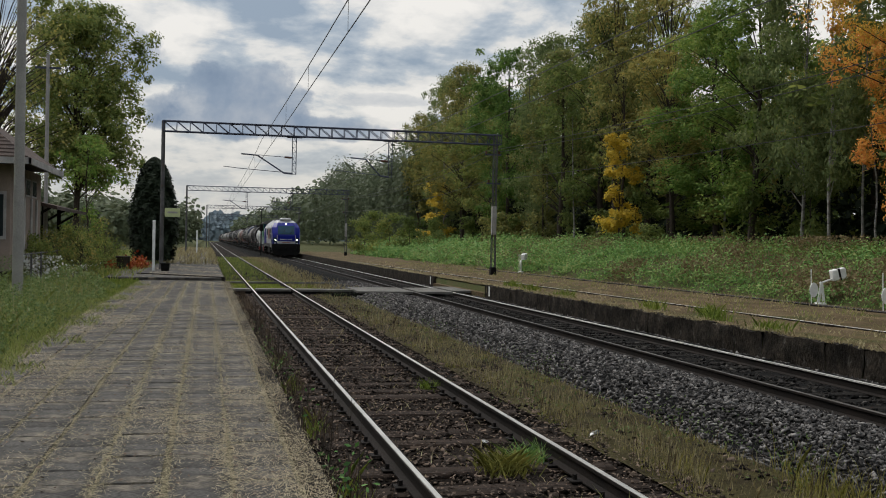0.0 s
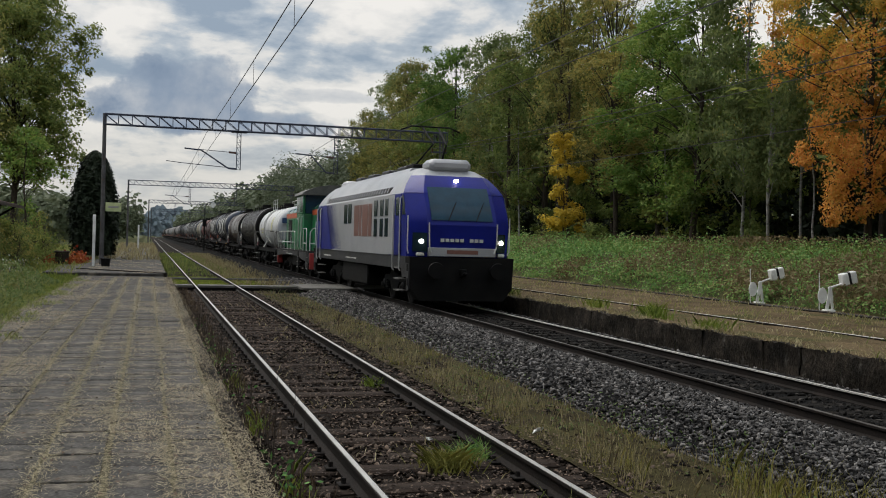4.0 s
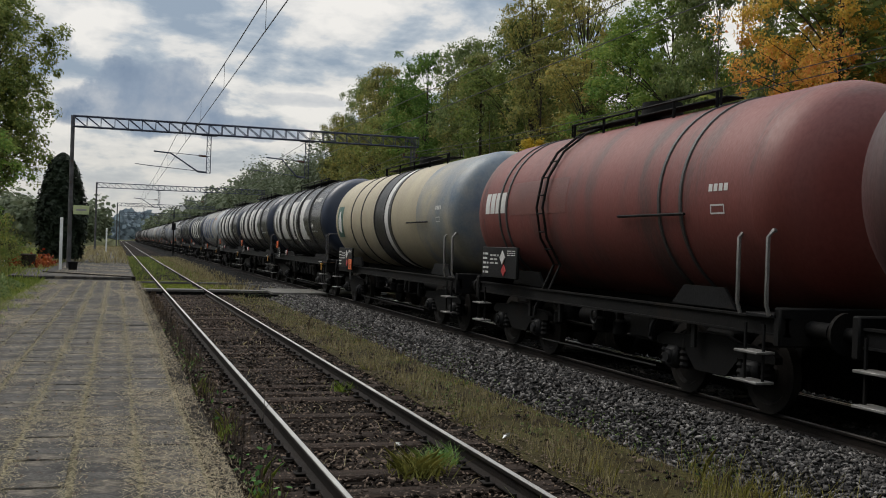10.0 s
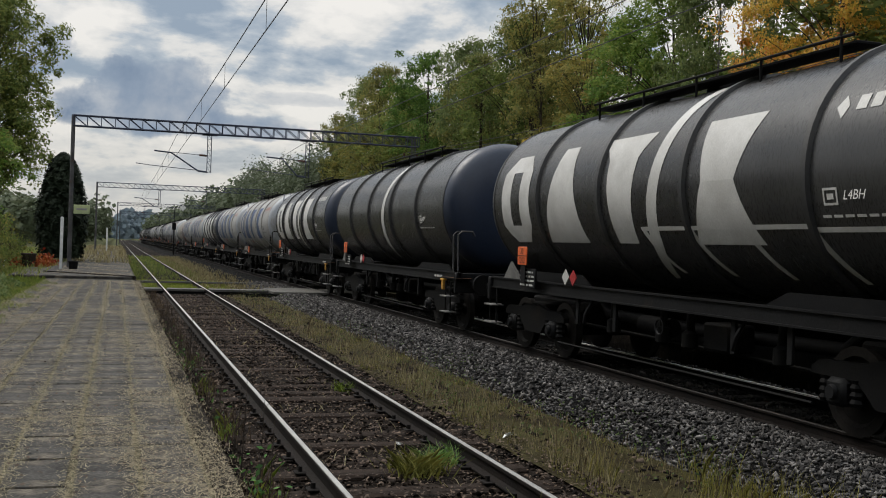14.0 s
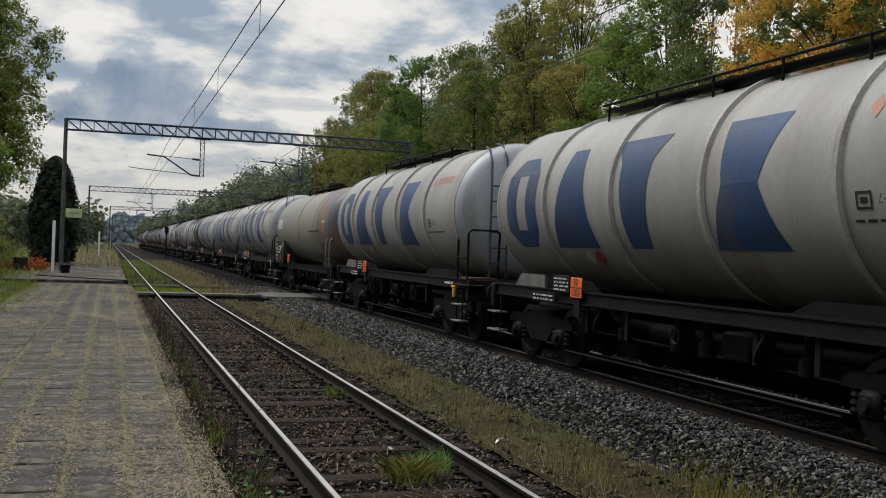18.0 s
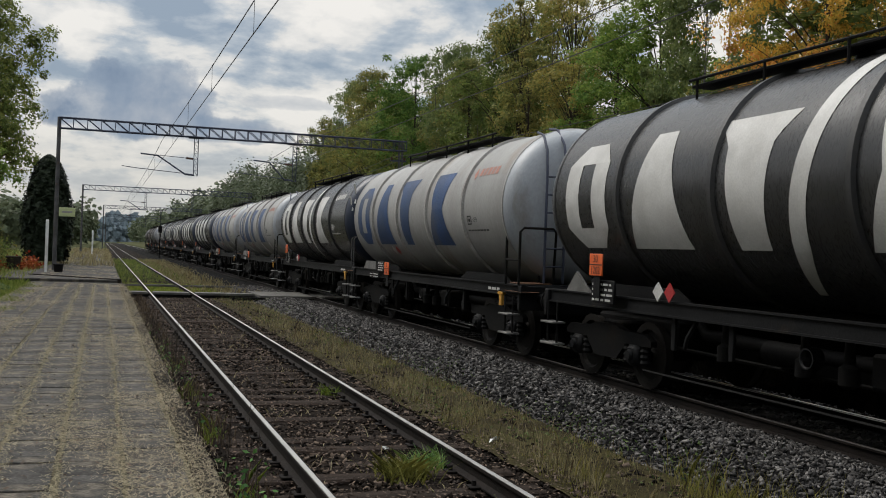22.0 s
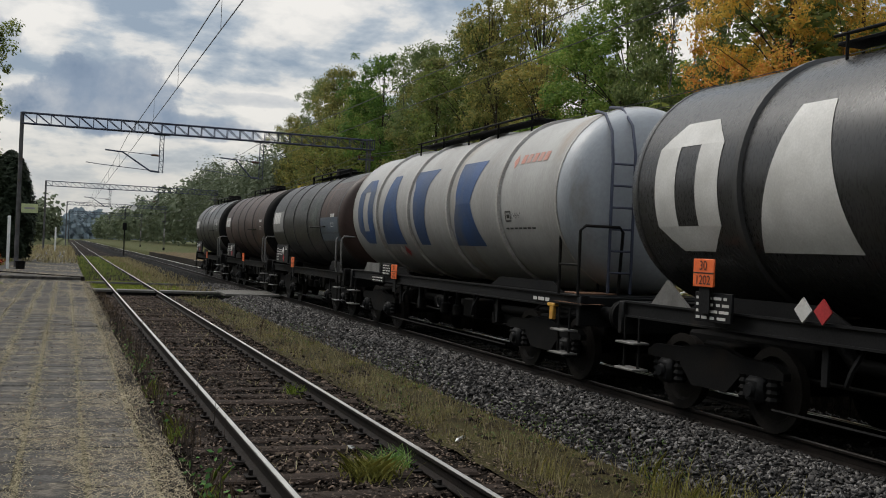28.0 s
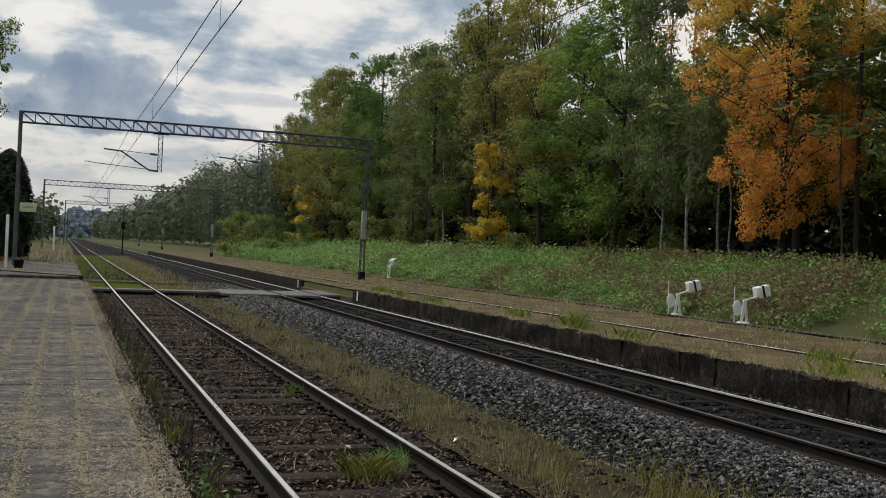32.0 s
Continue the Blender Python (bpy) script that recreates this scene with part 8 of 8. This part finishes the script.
def track_plants():
    rng = np.random.default_rng(17)

    def patch(name, n, xs, ys, z, h, w, material, label, power=1.4, lean=0.45, clumpy=0.0):
        y = ys[0] + (ys[1] - ys[0]) * rng.uniform(0, 1, n) ** power
        x = rng.uniform(xs[0], xs[1], n)
        if clumpy:
            keep = (np.sin(x * 5.1 + 1.3 * np.sin(y * 1.9)) + np.sin(y * 2.3 + 2 * np.sin(x * 2.2)) + rng.normal(0, 0.5, n)) > clumpy
            x, y = x[keep], y[keep]
        m = len(x)
        zz = np.array([max(z, -0.24)] * m)
        v, f = blades(rng, np.stack([x, y, zz], 1), np.full(m, h) * rng.uniform(0.5, 1.3, m), w, lean)
        soup(name, v, f, material, label, "grass")

    patch("dry_grass", 4200, (3.95, 5.15), (5.5, 42), -0.2, 0.14, 0.004, BLADE_DRY, "dry straw grass between the two tracks", clumpy=0.0)
    patch("green_grass", 19000, (3.85, 5.15), (5.5, 42), -0.2, 0.06, 0.006, MOSSY, "low olive grass and moss between the two tracks", clumpy=0.55)
    patch("straw_stems", 2600, (3.95, 4.75), (6.5, 26), -0.2, 0.27, 0.003, BLADE_DRY, "upright dry stems between the two tracks", 1.2, 0.25, 0.3)
    patch("corner_grass", 1500, (4.2, 5.5), (5.2, 8.6), -0.2, 0.36, 0.004, MOSSY, "tall yellow-green grass at the ballast foot", 1.0, clumpy=0.2)
    patch("edge_weeds", 4200, (0.84, 1.35), (6, 38), -0.2, 0.26, 0.005, DEAD_WEED, "brown dead weeds along the platform edge", 1.1, 0.3, 0.1)
    patch("edge_grass", 1600, (0.84, 1.25), (6, 22), -0.2, 0.20, 0.006, BLADE, "fresh weeds along the platform edge", 1.1, 0.6, 0.8)
    n = 520
    y = 6.5 + 15 * rng.uniform(0, 1, n) ** 1.2
    keep = np.sin(y * 1.9) + np.sin(y * 0.83 + 1) + rng.normal(0, 0.3, n) > 0.5
    y = y[keep]
    c = np.stack([rng.uniform(0.84, 1.2, len(y)), y, -0.17 + rng.uniform(0, 0.42, len(y))], 1)
    v, f = leaf_cloud(rng, c, 0.055, 0, 0.5)
    soup("edge_weed_leaves", v, f, HERB, "small green weeds against the platform edge", "weeds")
    n = 5200
    y = 5.6 + 30 * rng.uniform(0, 1, n) ** 1.5
    x = 4.55 + 0.45 * np.sin(y * 0.9) + rng.normal(0, 0.28, n)
    keep = np.sin(y * 2.7) + np.sin(y * 1.13 + x * 2) + rng.normal(0, 0.4, n) > 0.25
    x, y = x[keep], y[keep]
    c = np.stack([x, y, -0.17 + rng.uniform(0, 1, len(x)) ** 1.5 * 0.42], 1)
    v, f = leaf_cloud(rng, c, 0.04, 0, 0.4)
    soup("verge_weeds", v, f, WEED, "small leafy weeds between the two tracks", "weeds")
    patch("brown_stems", 900, (3.9, 5.2), (5.6, 30), -0.2, 0.42, 0.0035, DEAD_WEED, "tall brown dead stems between the two tracks", 1.3, 0.25, 0.4)
    patch("sleeper_grass", 700, (1.75, 3.1), (6, 36), -0.2, 0.10, 0.006, BLADE_DRY, "straw lying between the rails", 1.3, 1.2, 0.2)
    patch("crossing_grass", 9000, (0.9, 4.6), (39.2, 50), -0.16, 0.07, 0.014, BLADE, "fresh green grass by the crossing", 1.0, 0.5)
    patch("far_track_grass", 5000, (3.3, 6.0), (40, 110), -0.18, 0.24, 0.02, BLADE_DRY, "straw grass between the far tracks", 1.0, 0.4)
    patch("track_grass", 5000, (0.8, 4.4), (52, 110), -0.2, 0.22, 0.02, BLADE_MIX, "grass growing over the far loop track", 1.0, 0.4)
    patch("far_platform_grass", 5000, (-3.6, 0.7), (58, 150), 0.40, 0.30, 0.03, BLADE_DRY, "dry grass grown over the far end of the platform", 1.0, 0.5, -0.2)
    patch("wall_fringe", 5000, (9.97, 10.35), (8, 70), 0.32, 0.10, 0.007, BLADE_DRY, "straw overhanging the edge of the side platform", 1.4, 1.1, -0.3)
    patch("platform_fringe", 2200, (0.5, 0.86), (5, 38), 0.285, 0.045, 0.004, STRAW, "straw along the platform edge", 1.2, 1.2)
    patch("side_straw", 17000, (10.2, 17.2), (8, 75), 0.30, 0.09, 0.011, BLADE_DRY, "dry trodden grass on the side platform", 1.3, 0.9, 0.2)
    patch("side_grass", 5000, (12.9, 17.2), (8, 75), 0.30, 0.16, 0.009, BLADE_MIX, "green grass among the siding rails", 1.3, 0.6, 0.5)
    # tufts
    for name, x, y, z, n, h, r, m, label in (("grass_tuft", 2.62, 8.75, -0.2, 420, 0.21, 0.12, MOSSY, "bright green grass tuft between the rails"), ("grass_tuft", 2.95, 9.1, -0.2, 160, 0.2, 0.10, HERB, "small leafy tuft between the rails"),
                                             ("grass_tuft", 2.75, 6.6, -0.2, 260, 0.25, 0.2, BLADE_MIX, "faded grass tuft between the rails"), ("grass_tuft", 3.1, 13.8, -0.2, 120, 0.16, 0.1, BLADE, "small grass tuft by the rail")):
        c = np.stack([rng.normal(x, r, n), rng.normal(y, r, n), np.full(n, z)], 1)
        v, f = blades(rng, c, np.full(n, h), 0.006, 1.1)
        soup(name, v, f, m, label, "grass")
    for x, y in ((10.6, 12.0), (11.2, 11.3), (10.5, 17.5), (10.6, 20.0), (10.8, 23.5), (11.6, 22.0), (10.5, 29.0), (10.6, 32.5), (12.2, 14.0), (11.0, 36)):
        n = 130
        c = np.stack([rng.normal(x, 0.14, n), rng.normal(y, 0.28, n), np.full(n, 0.29)], 1)
        v, f = blades(rng, c, np.full(n, 0.26), 0.012, 0.7)
        soup("weed_clump", v, f, BLADE, "low leafy weed clump on the side platform", "weeds")
    # fallen leaves and chips
    n = 22000
    y = 5.5 + 34 * rng.uniform(0, 1, n) ** 1.4
    x = np.where(rng.uniform(0, 1, n) < 0.7, rng.uniform(0.9, 4.2, n), rng.uniform(-2.3, 5.5, n))
    z = np.where(x < 0.8, 0.303, -0.165) + rng.uniform(0, 0.012, n)
    v, f = leaf_cloud(rng, np.stack([x, y, z], 1), 0.036, 0, 0.6, np.tile(np.array([0.0, 0.0, 1.6]), (n, 1)))
    soup("fallen_leaves", v, f, LITTER, "fallen brown leaves and chips in the track", "leaf litter")
    # tall stems by the platform edge
    for k in range(54):
        y = rng.uniform(7.0, 24)
        x = rng.uniform(0.86, 1.15)
        t = thing("dead_stem", "thin dead weed stem by the platform edge", "weed", (float(x), float(y), -0.2), "dead stems")
        hgt = float(rng.uniform(0.4, 0.9))
        s = Shape().rod((0, 0, 0), (0.03, 0.02, hgt), 0.006, 0.002, 4)
        for j in range(6):
            z = hgt * (0.35 + 0.1 * j)
            a = float(rng.uniform(0, 6.28))
            s.rod((0.01, 0.01, z), (0.01 + 0.09 * math.cos(a), 0.01 + 0.09 * math.sin(a), z + 0.07), 0.004, 0.001, 3)
        part("stem", s, BARK, t)
    # herbs on the bank, in rounded tufts
    m, per = 1300, 96
    cy = 9 + 110 * rng.uniform(0, 1, m) ** 1.5
    cx = 17.15 + 6.05 * rng.uniform(0, 1, m)
    cr = rng.uniform(0.28, 0.75, m) * (1 + 0.012 * cy)
    q = unit(rng, m * per)
    q[:, 2] = np.abs(q[:, 2])
    r = np.repeat(cr, per) * rng.uniform(0.35, 1.0, m * per) ** 0.5
    x, y = np.repeat(cx, per) + q[:, 0] * r, np.repeat(cy, per) + q[:, 1] * r
    z = np.array([ground_z(a, b) for a, b in zip(cx, cy)])
    c = np.stack([x, y, np.repeat(z, per) + q[:, 2] * r * np.repeat(rng.uniform(0.5, 1.15, m), per)], 1)
    v, f = leaf_cloud(rng, c, 0.062 + 0.0020 * y[:, None], 0, 0.45, q * 0.8 + np.array([0.0, 0.0, 0.3]))
    soup("bank_herbs", v, f, HERB, "rank green nettles and herbs on the bank", "herbs")
    spots = ((17.5, 41.0, 0.5, 0.9), (17.7, 24.8, 0.6, 1.6), (18.6, 30.5, 0.5, 1.2), (19.8, 36.0, 0.5, 0.8), (18.6, 60, 0.7, 4.0), (20.8, 70, 0.6, 5.0), (19.0, 21.5, 0.9, 1.0), (21.6, 33.0, 0.5, 1.6), (20.5, 52, 0.5, 1.6), (18.0, 80, 0.5, 6.0), (22.3, 28.0, 0.5, 3.0), (22.4, 42.0, 0.4, 4.0), (22.2, 60.0, 0.4, 6.0), (18.2, 35.5, 0.4, 1.6), (17.6, 27.0, 0.4, 0.7), (17.7, 22.0, 0.45, 0.8), (18.9, 25.0, 0.5, 0.8), (20.2, 23.0, 0.6, 1.0))
    x = np.concatenate([rng.normal(a, c, 1100) for a, b, c, d in spots])
    y = np.concatenate([rng.normal(b, d, 1100) for a, b, c, d in spots])
    keep = (x > 17.0) & (x < 23.4)
    x, y = x[keep], y[keep]
    z = np.array([ground_z(a, b) for a, b in zip(x, y)])
    v, f = leaf_cloud(rng, np.stack([x, y, z + 0.15 + rng.uniform(0, 0.6, len(x))], 1), 0.16, 0, 0.3)
    soup("withered_herbs", v, f, HERB_BROWN, "withered brown patches among the bank herbs", "herbs")
    n = 9000
    y = 10 + 100 * rng.uniform(0, 1, n) ** 1.2
    x = rng.normal(21.9, 0.5, n)
    z = np.array([ground_z(a, b) for a, b in zip(x, y)])
    v, f = blades(rng, np.stack([x, y, z], 1), np.full(n, 0.55), 0.014, 0.35)
    soup("crest_grass", v, f, BLADE_MIX, "tall seeding grass on the crest of the bank", "grass")


forest()
far_woods()
garden()
track_plants()

# ---- loose stones and laid pieces ----
def stones(name, rng, x, y, z, size, material, label):
    """Crushed stones: squashed, twisted octahedra."""
    n = len(x)
    base = np.array([(1, -0.7, -0.6), (1, 0.7, -0.5), (1, 0.1, 0.8), (-1, -0.6, -0.6), (-1, 0.7, -0.6), (-1, 0.0, 0.7)], float)
    v = base[None] * rng.uniform(0.6, 1.2, (n, 6, 3)) + rng.normal(0, 0.2, (n, 6, 3))
    a, b = rng.uniform(0, 2 * np.pi, n), rng.uniform(-1.1, 1.1, n)
    ca, sa, cb, sb = np.cos(a), np.sin(a), np.cos(b), np.sin(b)
    v[:, :, 2] *= 0.75
    v = v * (size * rng.uniform(0.6, 1.25, n))[:, None, None]
    vx = v[:, :, 0] * ca[:, None] - v[:, :, 1] * sa[:, None]
    vy = v[:, :, 0] * sa[:, None] + v[:, :, 1] * ca[:, None]
    vz = v[:, :, 2] * cb[:, None] + vy * sb[:, None]
    vy = vy * cb[:, None] - v[:, :, 2] * sb[:, None]
    p = np.stack([vx + x[:, None], vy + y[:, None], vz + z[:, None]], 2).reshape(-1, 3)
    tri = np.array([(0, 1, 2), (5, 4, 3), (0, 3, 4), (0, 4, 1), (1, 4, 5), (1, 5, 2), (2, 5, 3), (2, 3, 0)])
    f = (tri[None] + (np.arange(n) * 6)[:, None, None]).reshape(-1, 3)
    return soup(name, p, f, material, label, "ballast")


def bed_z(x):
    return np.interp(x, [5.05, 5.9, 6.7, 7.45, 9.15, 9.7, 9.98], [-0.26, -0.05, -0.06, -0.16, -0.16, -0.12, -0.2])


def lay_stones():
    rng = np.random.default_rng(3)
    n = 30000
    y = 5.5 + 42 * rng.uniform(0, 1, n) ** 1.7
    x = np.where(rng.uniform(0, 1, n) < 0.93, 5.0 + 2.42 * rng.uniform(0, 1, n) ** 1.1, rng.uniform(9.2, 9.9, n))
    s = 0.027 + 0.012 * np.clip((y - 8) / 20, 0, 1.2)
    stones("ballast_stones", rng, x, y, bed_z(x) + rng.uniform(0.0, 0.03, n), s, STONE_MAT, "grey crushed stone ballast of the main line")
    n = 4500
    y = 6 + 42 * rng.uniform(0, 1, n) ** 1.5
    x = np.where(rng.uniform(0, 1, n) < 0.65, rng.uniform(7.7, 8.9, n), rng.uniform(9.15, 9.95, n))
    stones("oily_ballast", rng, x, y, bed_z(x) + rng.uniform(0.0, 0.02, n), 0.036, OILY_MAT, "oil-blackened ballast between the main rails")
    n = 20000
    y = 5.5 + 36 * rng.uniform(0, 1, n) ** 1.6
    x = rng.uniform(0.86, 5.0, n)
    stones("track_gravel", rng, x, y, np.full(n, -0.197) + rng.uniform(0, 0.015, n), 0.015 + 0.026 * rng.uniform(0, 1, n) ** 2, GRAVEL_MAT, "dark gravel and litter in the loop track")


def island_mat(name, dark, light, rough, bend=0.6):
    """Each stone of a heap takes its own tone."""
    m = bpy.data.materials.new(name)
    m.use_nodes = True
    nt, nodes = m.node_tree, m.node_tree.nodes
    g, r, t, nz = nodes.new("ShaderNodeNewGeometry"), nodes.new("ShaderNodeValToRGB"), nodes.new("ShaderNodeTexCoord"), nodes.new("ShaderNodeTexNoise")
    r.color_ramp.elements[0].color, r.color_ramp.elements[1].color = (*dark, 1), (*light, 1)
    knee = r.color_ramp.elements.new(0.72)
    knee.color = (*(d + (b - d) * bend for d, b in zip(dark, light)), 1)
    nt.links.new(g.outputs["Random Per Island"], r.inputs[0])
    nt.links.new(t.outputs["Object"], nz.inputs["Vector"])
    nz.inputs["Scale"].default_value = 70
    mx = nodes.new("ShaderNodeMix")
    mx.data_type, mx.blend_type = "RGBA", "MULTIPLY"
    mx.inputs[0].default_value = 0.5
    nt.links.new(r.outputs[0], mx.inputs[6])
    nt.links.new(nz.outputs[0], mx.inputs[7])
    b = nodes["Principled BSDF"]
    nt.links.new(mx.outputs[2], b.inputs["Base Color"])
    b.inputs["Roughness"].default_value = rough
    b.inputs["Specular IOR Level"].default_value = 0.08
    return m


STONE_MAT = island_mat("crushed grey granite", (0.022, 0.021, 0.021), (0.27, 0.255, 0.245), 0.9, 0.36)
OILY_MAT = island_mat("oil-blackened stone", (0.004, 0.004, 0.004), (0.085, 0.078, 0.072), 0.9, 0.2)
GRAVEL_MAT = island_mat("dark mixed gravel", (0.005, 0.004, 0.0035), (0.24, 0.18, 0.14), 0.95, 0.14)


def litter():
    for x, y, s in ((4.04, 10.17, 0.09), (2.77, 9.93, 0.05)):
        p = thing("paper_scrap", "crumpled white paper scrap on the track", "litter", (x, y, -0.17))
        sh, rnd = Shape(), random.Random(int(y * 10))
        pts = [(rnd.uniform(-1, 1) * s, rnd.uniform(-1, 1) * s, rnd.uniform(0, 0.9) * s) for _ in range(7)]
        sh.add(pts, [(0, 1, 2), (1, 2, 3), (2, 3, 4), (3, 4, 5), (4, 5, 6), (0, 5, 6), (0, 3, 6)])
        part("sheet", sh, WHITE_PAINT, p)


def lay_sleepers():
    rnd = random.Random(9)
    shapes = []
    for k in range(4):
        s = Shape().box((-1.25, -0.12, -0.12), (1.25, 0.12, 0.0), 0.02)
        s.v = [(x + rnd.uniform(-0.02, 0.02), y + rnd.uniform(-0.012, 0.012), z + rnd.uniform(-0.006, 0.006)) for x, y, z in s.v]
        ob = part("sleeper", s, WOOD, NEAR_TRACK)
        shapes.append(ob.data)
        ob.matrix_basis = pose(NEAR_X, -3.6 - k * 0.62, -0.155)
    for k in range(150):
        y = -3.0 + k * 0.62
        ob = new("sleeper", shapes[k % 4])
        ob.parent = NEAR_TRACK
        ob.matrix_basis = pose(NEAR_X + rnd.uniform(-0.04, 0.04), y + rnd.uniform(-0.04, 0.04), -0.172 + rnd.uniform(-0.03, 0.012), 0, 0, rnd.uniform(-2.2, 2.2))
    oiled = shapes[0].copy()
    oiled.materials.clear()
    oiled.materials.append(OIL_WOOD)
    for k in range(150):
        y = -3.0 + k * 0.6
        ob = new("sleeper", oiled)
        ob.parent = MAIN_TRACK
        ob.matrix_basis = pose(MAIN_X, y, -0.145)
    # a few rail fastenings where the eye passes nearest
    plate_mesh = None
    for k in range(30):
        y = 5.06 + k * 0.62
        for dx in (-GAUGE / 2, GAUGE / 2):
            if plate_mesh is None:
                s = Shape().box((-0.16, -0.07, -0.152), (0.16, 0.07, -0.135), 0.006)
                for x in (-0.11, 0.11):
                    s.rod((x, 0, -0.14), (x, 0, -0.09), 0.02, None, 6)
                ob = part("rail_plate", s, RAIL_SIDE, NEAR_TRACK)
                plate_mesh = ob.data
            else:
                ob = new("rail_plate", plate_mesh)
                ob.parent = NEAR_TRACK
            ob.matrix_basis = pose(NEAR_X + dx, y, 0.0)


def lay_slabs():
    """Concrete flags of the platform, slightly sunk and tilted, with straw in their joints."""
    rnd = random.Random(12)
    rng = np.random.default_rng(12)
    pitch = 0.418
    meshes = []
    for k in range(4):
        s = Shape().box((-0.190, -0.2025, -0.06), (0.190, 0.2025, 0.0), 0.006)
        s.v = [(x + rnd.uniform(-0.012, 0.012), y + rnd.uniform(-0.005, 0.004), z + rnd.uniform(-0.002, 0.002)) for x, y, z in s.v]
        ob = part("slab", s, CONCRETE, PLATFORM)
        ob.matrix_basis = pose(0.60 - pitch * (k + 0.5), 4.4, 0.298)
        meshes.append(ob.data)
    rest = Shape()
    cols = 7
    for j in range(-28, 82):
        y = 4.4 + j * pitch
        for i in range(cols):
            x = 0.60 - (i + 0.5) * pitch + 0.008 * math.sin(j * 0.3 + i)
            z = 0.298 + rnd.uniform(-0.004, 0.003)
            if j == 0 and i < 4:
                continue
            if 0 <= j < 42:
                ob = new("slab", meshes[(i * 3 + j) % 4])
                ob.parent = PLATFORM
                ob.matrix_basis = pose(x, y, z + rnd.uniform(-0.004, 0.002), rnd.uniform(-0.7, 0.7), rnd.uniform(-0.5, 0.5), rnd.uniform(-0.9, 0.9) + 180 * (j % 2))
            else:
                rest.box((x - 0.19, y - 0.202, z - 0.06), (x + 0.19, y + 0.202, z), 0.008)
    tagged(part("far_slabs", rest, CONCRETE, PLATFORM), kind="stuff")
    # straw and moss along the joints, and trodden straw strewn in patches over the flags
    def strewn(name, x, y, z, size, material, label):
        n = len(x)
        c = np.stack([x, y, z + rng.uniform(0, 0.008, n)], 1)
        v, f = leaf_cloud(rng, c, size, 0, 0.085, np.tile(np.array([0.0, 0.0, 2.2]), (n, 1)))
        soup(name, v, f, material, label, "straw")

    xs, ys = [], []
    for i in range(cols + 1):
        n = 15000 if i in (2, 3) else (9000 if i in (1, 4) else 5000)
        y = 4.5 + 33 * rng.uniform(0, 1, n) ** 1.5
        keep = 0.75 + 0.5 * np.sin(y * 0.9 + i * 2.1) + rng.normal(0, 0.35, n) > 0.25
        y = y[keep]
        xs.append(0.60 - i * pitch + rng.normal(0, 0.052, len(y)) * (1.1 + 0.2 * np.sin(y * 1.3 + i)))
        ys.append(y)
    strewn("joint_straw", np.concatenate(xs), np.concatenate(ys), 0.300, 0.05, STRAW_YELLOW, "yellow straw and moss in the joints of the paving")
    n = 230000
    y = 4.5 + 33 * rng.uniform(0, 1, n) ** 1.5
    x = rng.uniform(-2.4, 0.78, n)
    seam = np.abs(((0.60 - x) / pitch + 0.5) % 1.0 - 0.5)
    row = np.abs(((y - 4.4) / pitch) % 1.0 - 0.5)
    thick = 0.9 * np.sin(x * 2.1 + 1.4 * np.sin(y * 0.9)) + 0.6 * np.sin(y * 1.9 + 2.2 * np.sin(x * 3.1) + 1.7 * np.sin(y * 0.53)) + 0.6 * np.exp(-seam * 9) + 0.9 * np.exp(-row * 8) * np.sin(x * 1.7 + y * 2.3) + 0.35 * (x < -1.2) + 0.35 * (x > 0.45) + rng.normal(0, 0.55, n)
    keep = thick > 0.72
    m = 9000
    xr, yr = rng.uniform(-2.3, 0.62, m), 39 + 36 * rng.uniform(0, 1, m) ** 1.3
    rough = np.sin(xr * 2.0 + yr) + np.sin(yr * 1.7) + rng.normal(0, 0.6, m) > 0.1
    strewn("raised_straw", xr[rough], yr[rough], 0.402, 0.16, STRAW, "trodden straw on the farther platform")
    strewn("strewn_straw", x[keep], y[keep], 0.298, 0.055, STRAW, "beige trodden straw strewn over the paving")


lay_stones()
litter()
lay_sleepers()
lay_slabs()


def motions():
    """The whole train rolls past at a steady 75 km/h, towards the camera."""
    for ob, s in TRAIN:
        walk(ob, [(t, pose(MAIN_X, s - SPEED * t, 0)) for t in (0.0, 8.0, 16.0, 24.0, 32.0)])


motions()
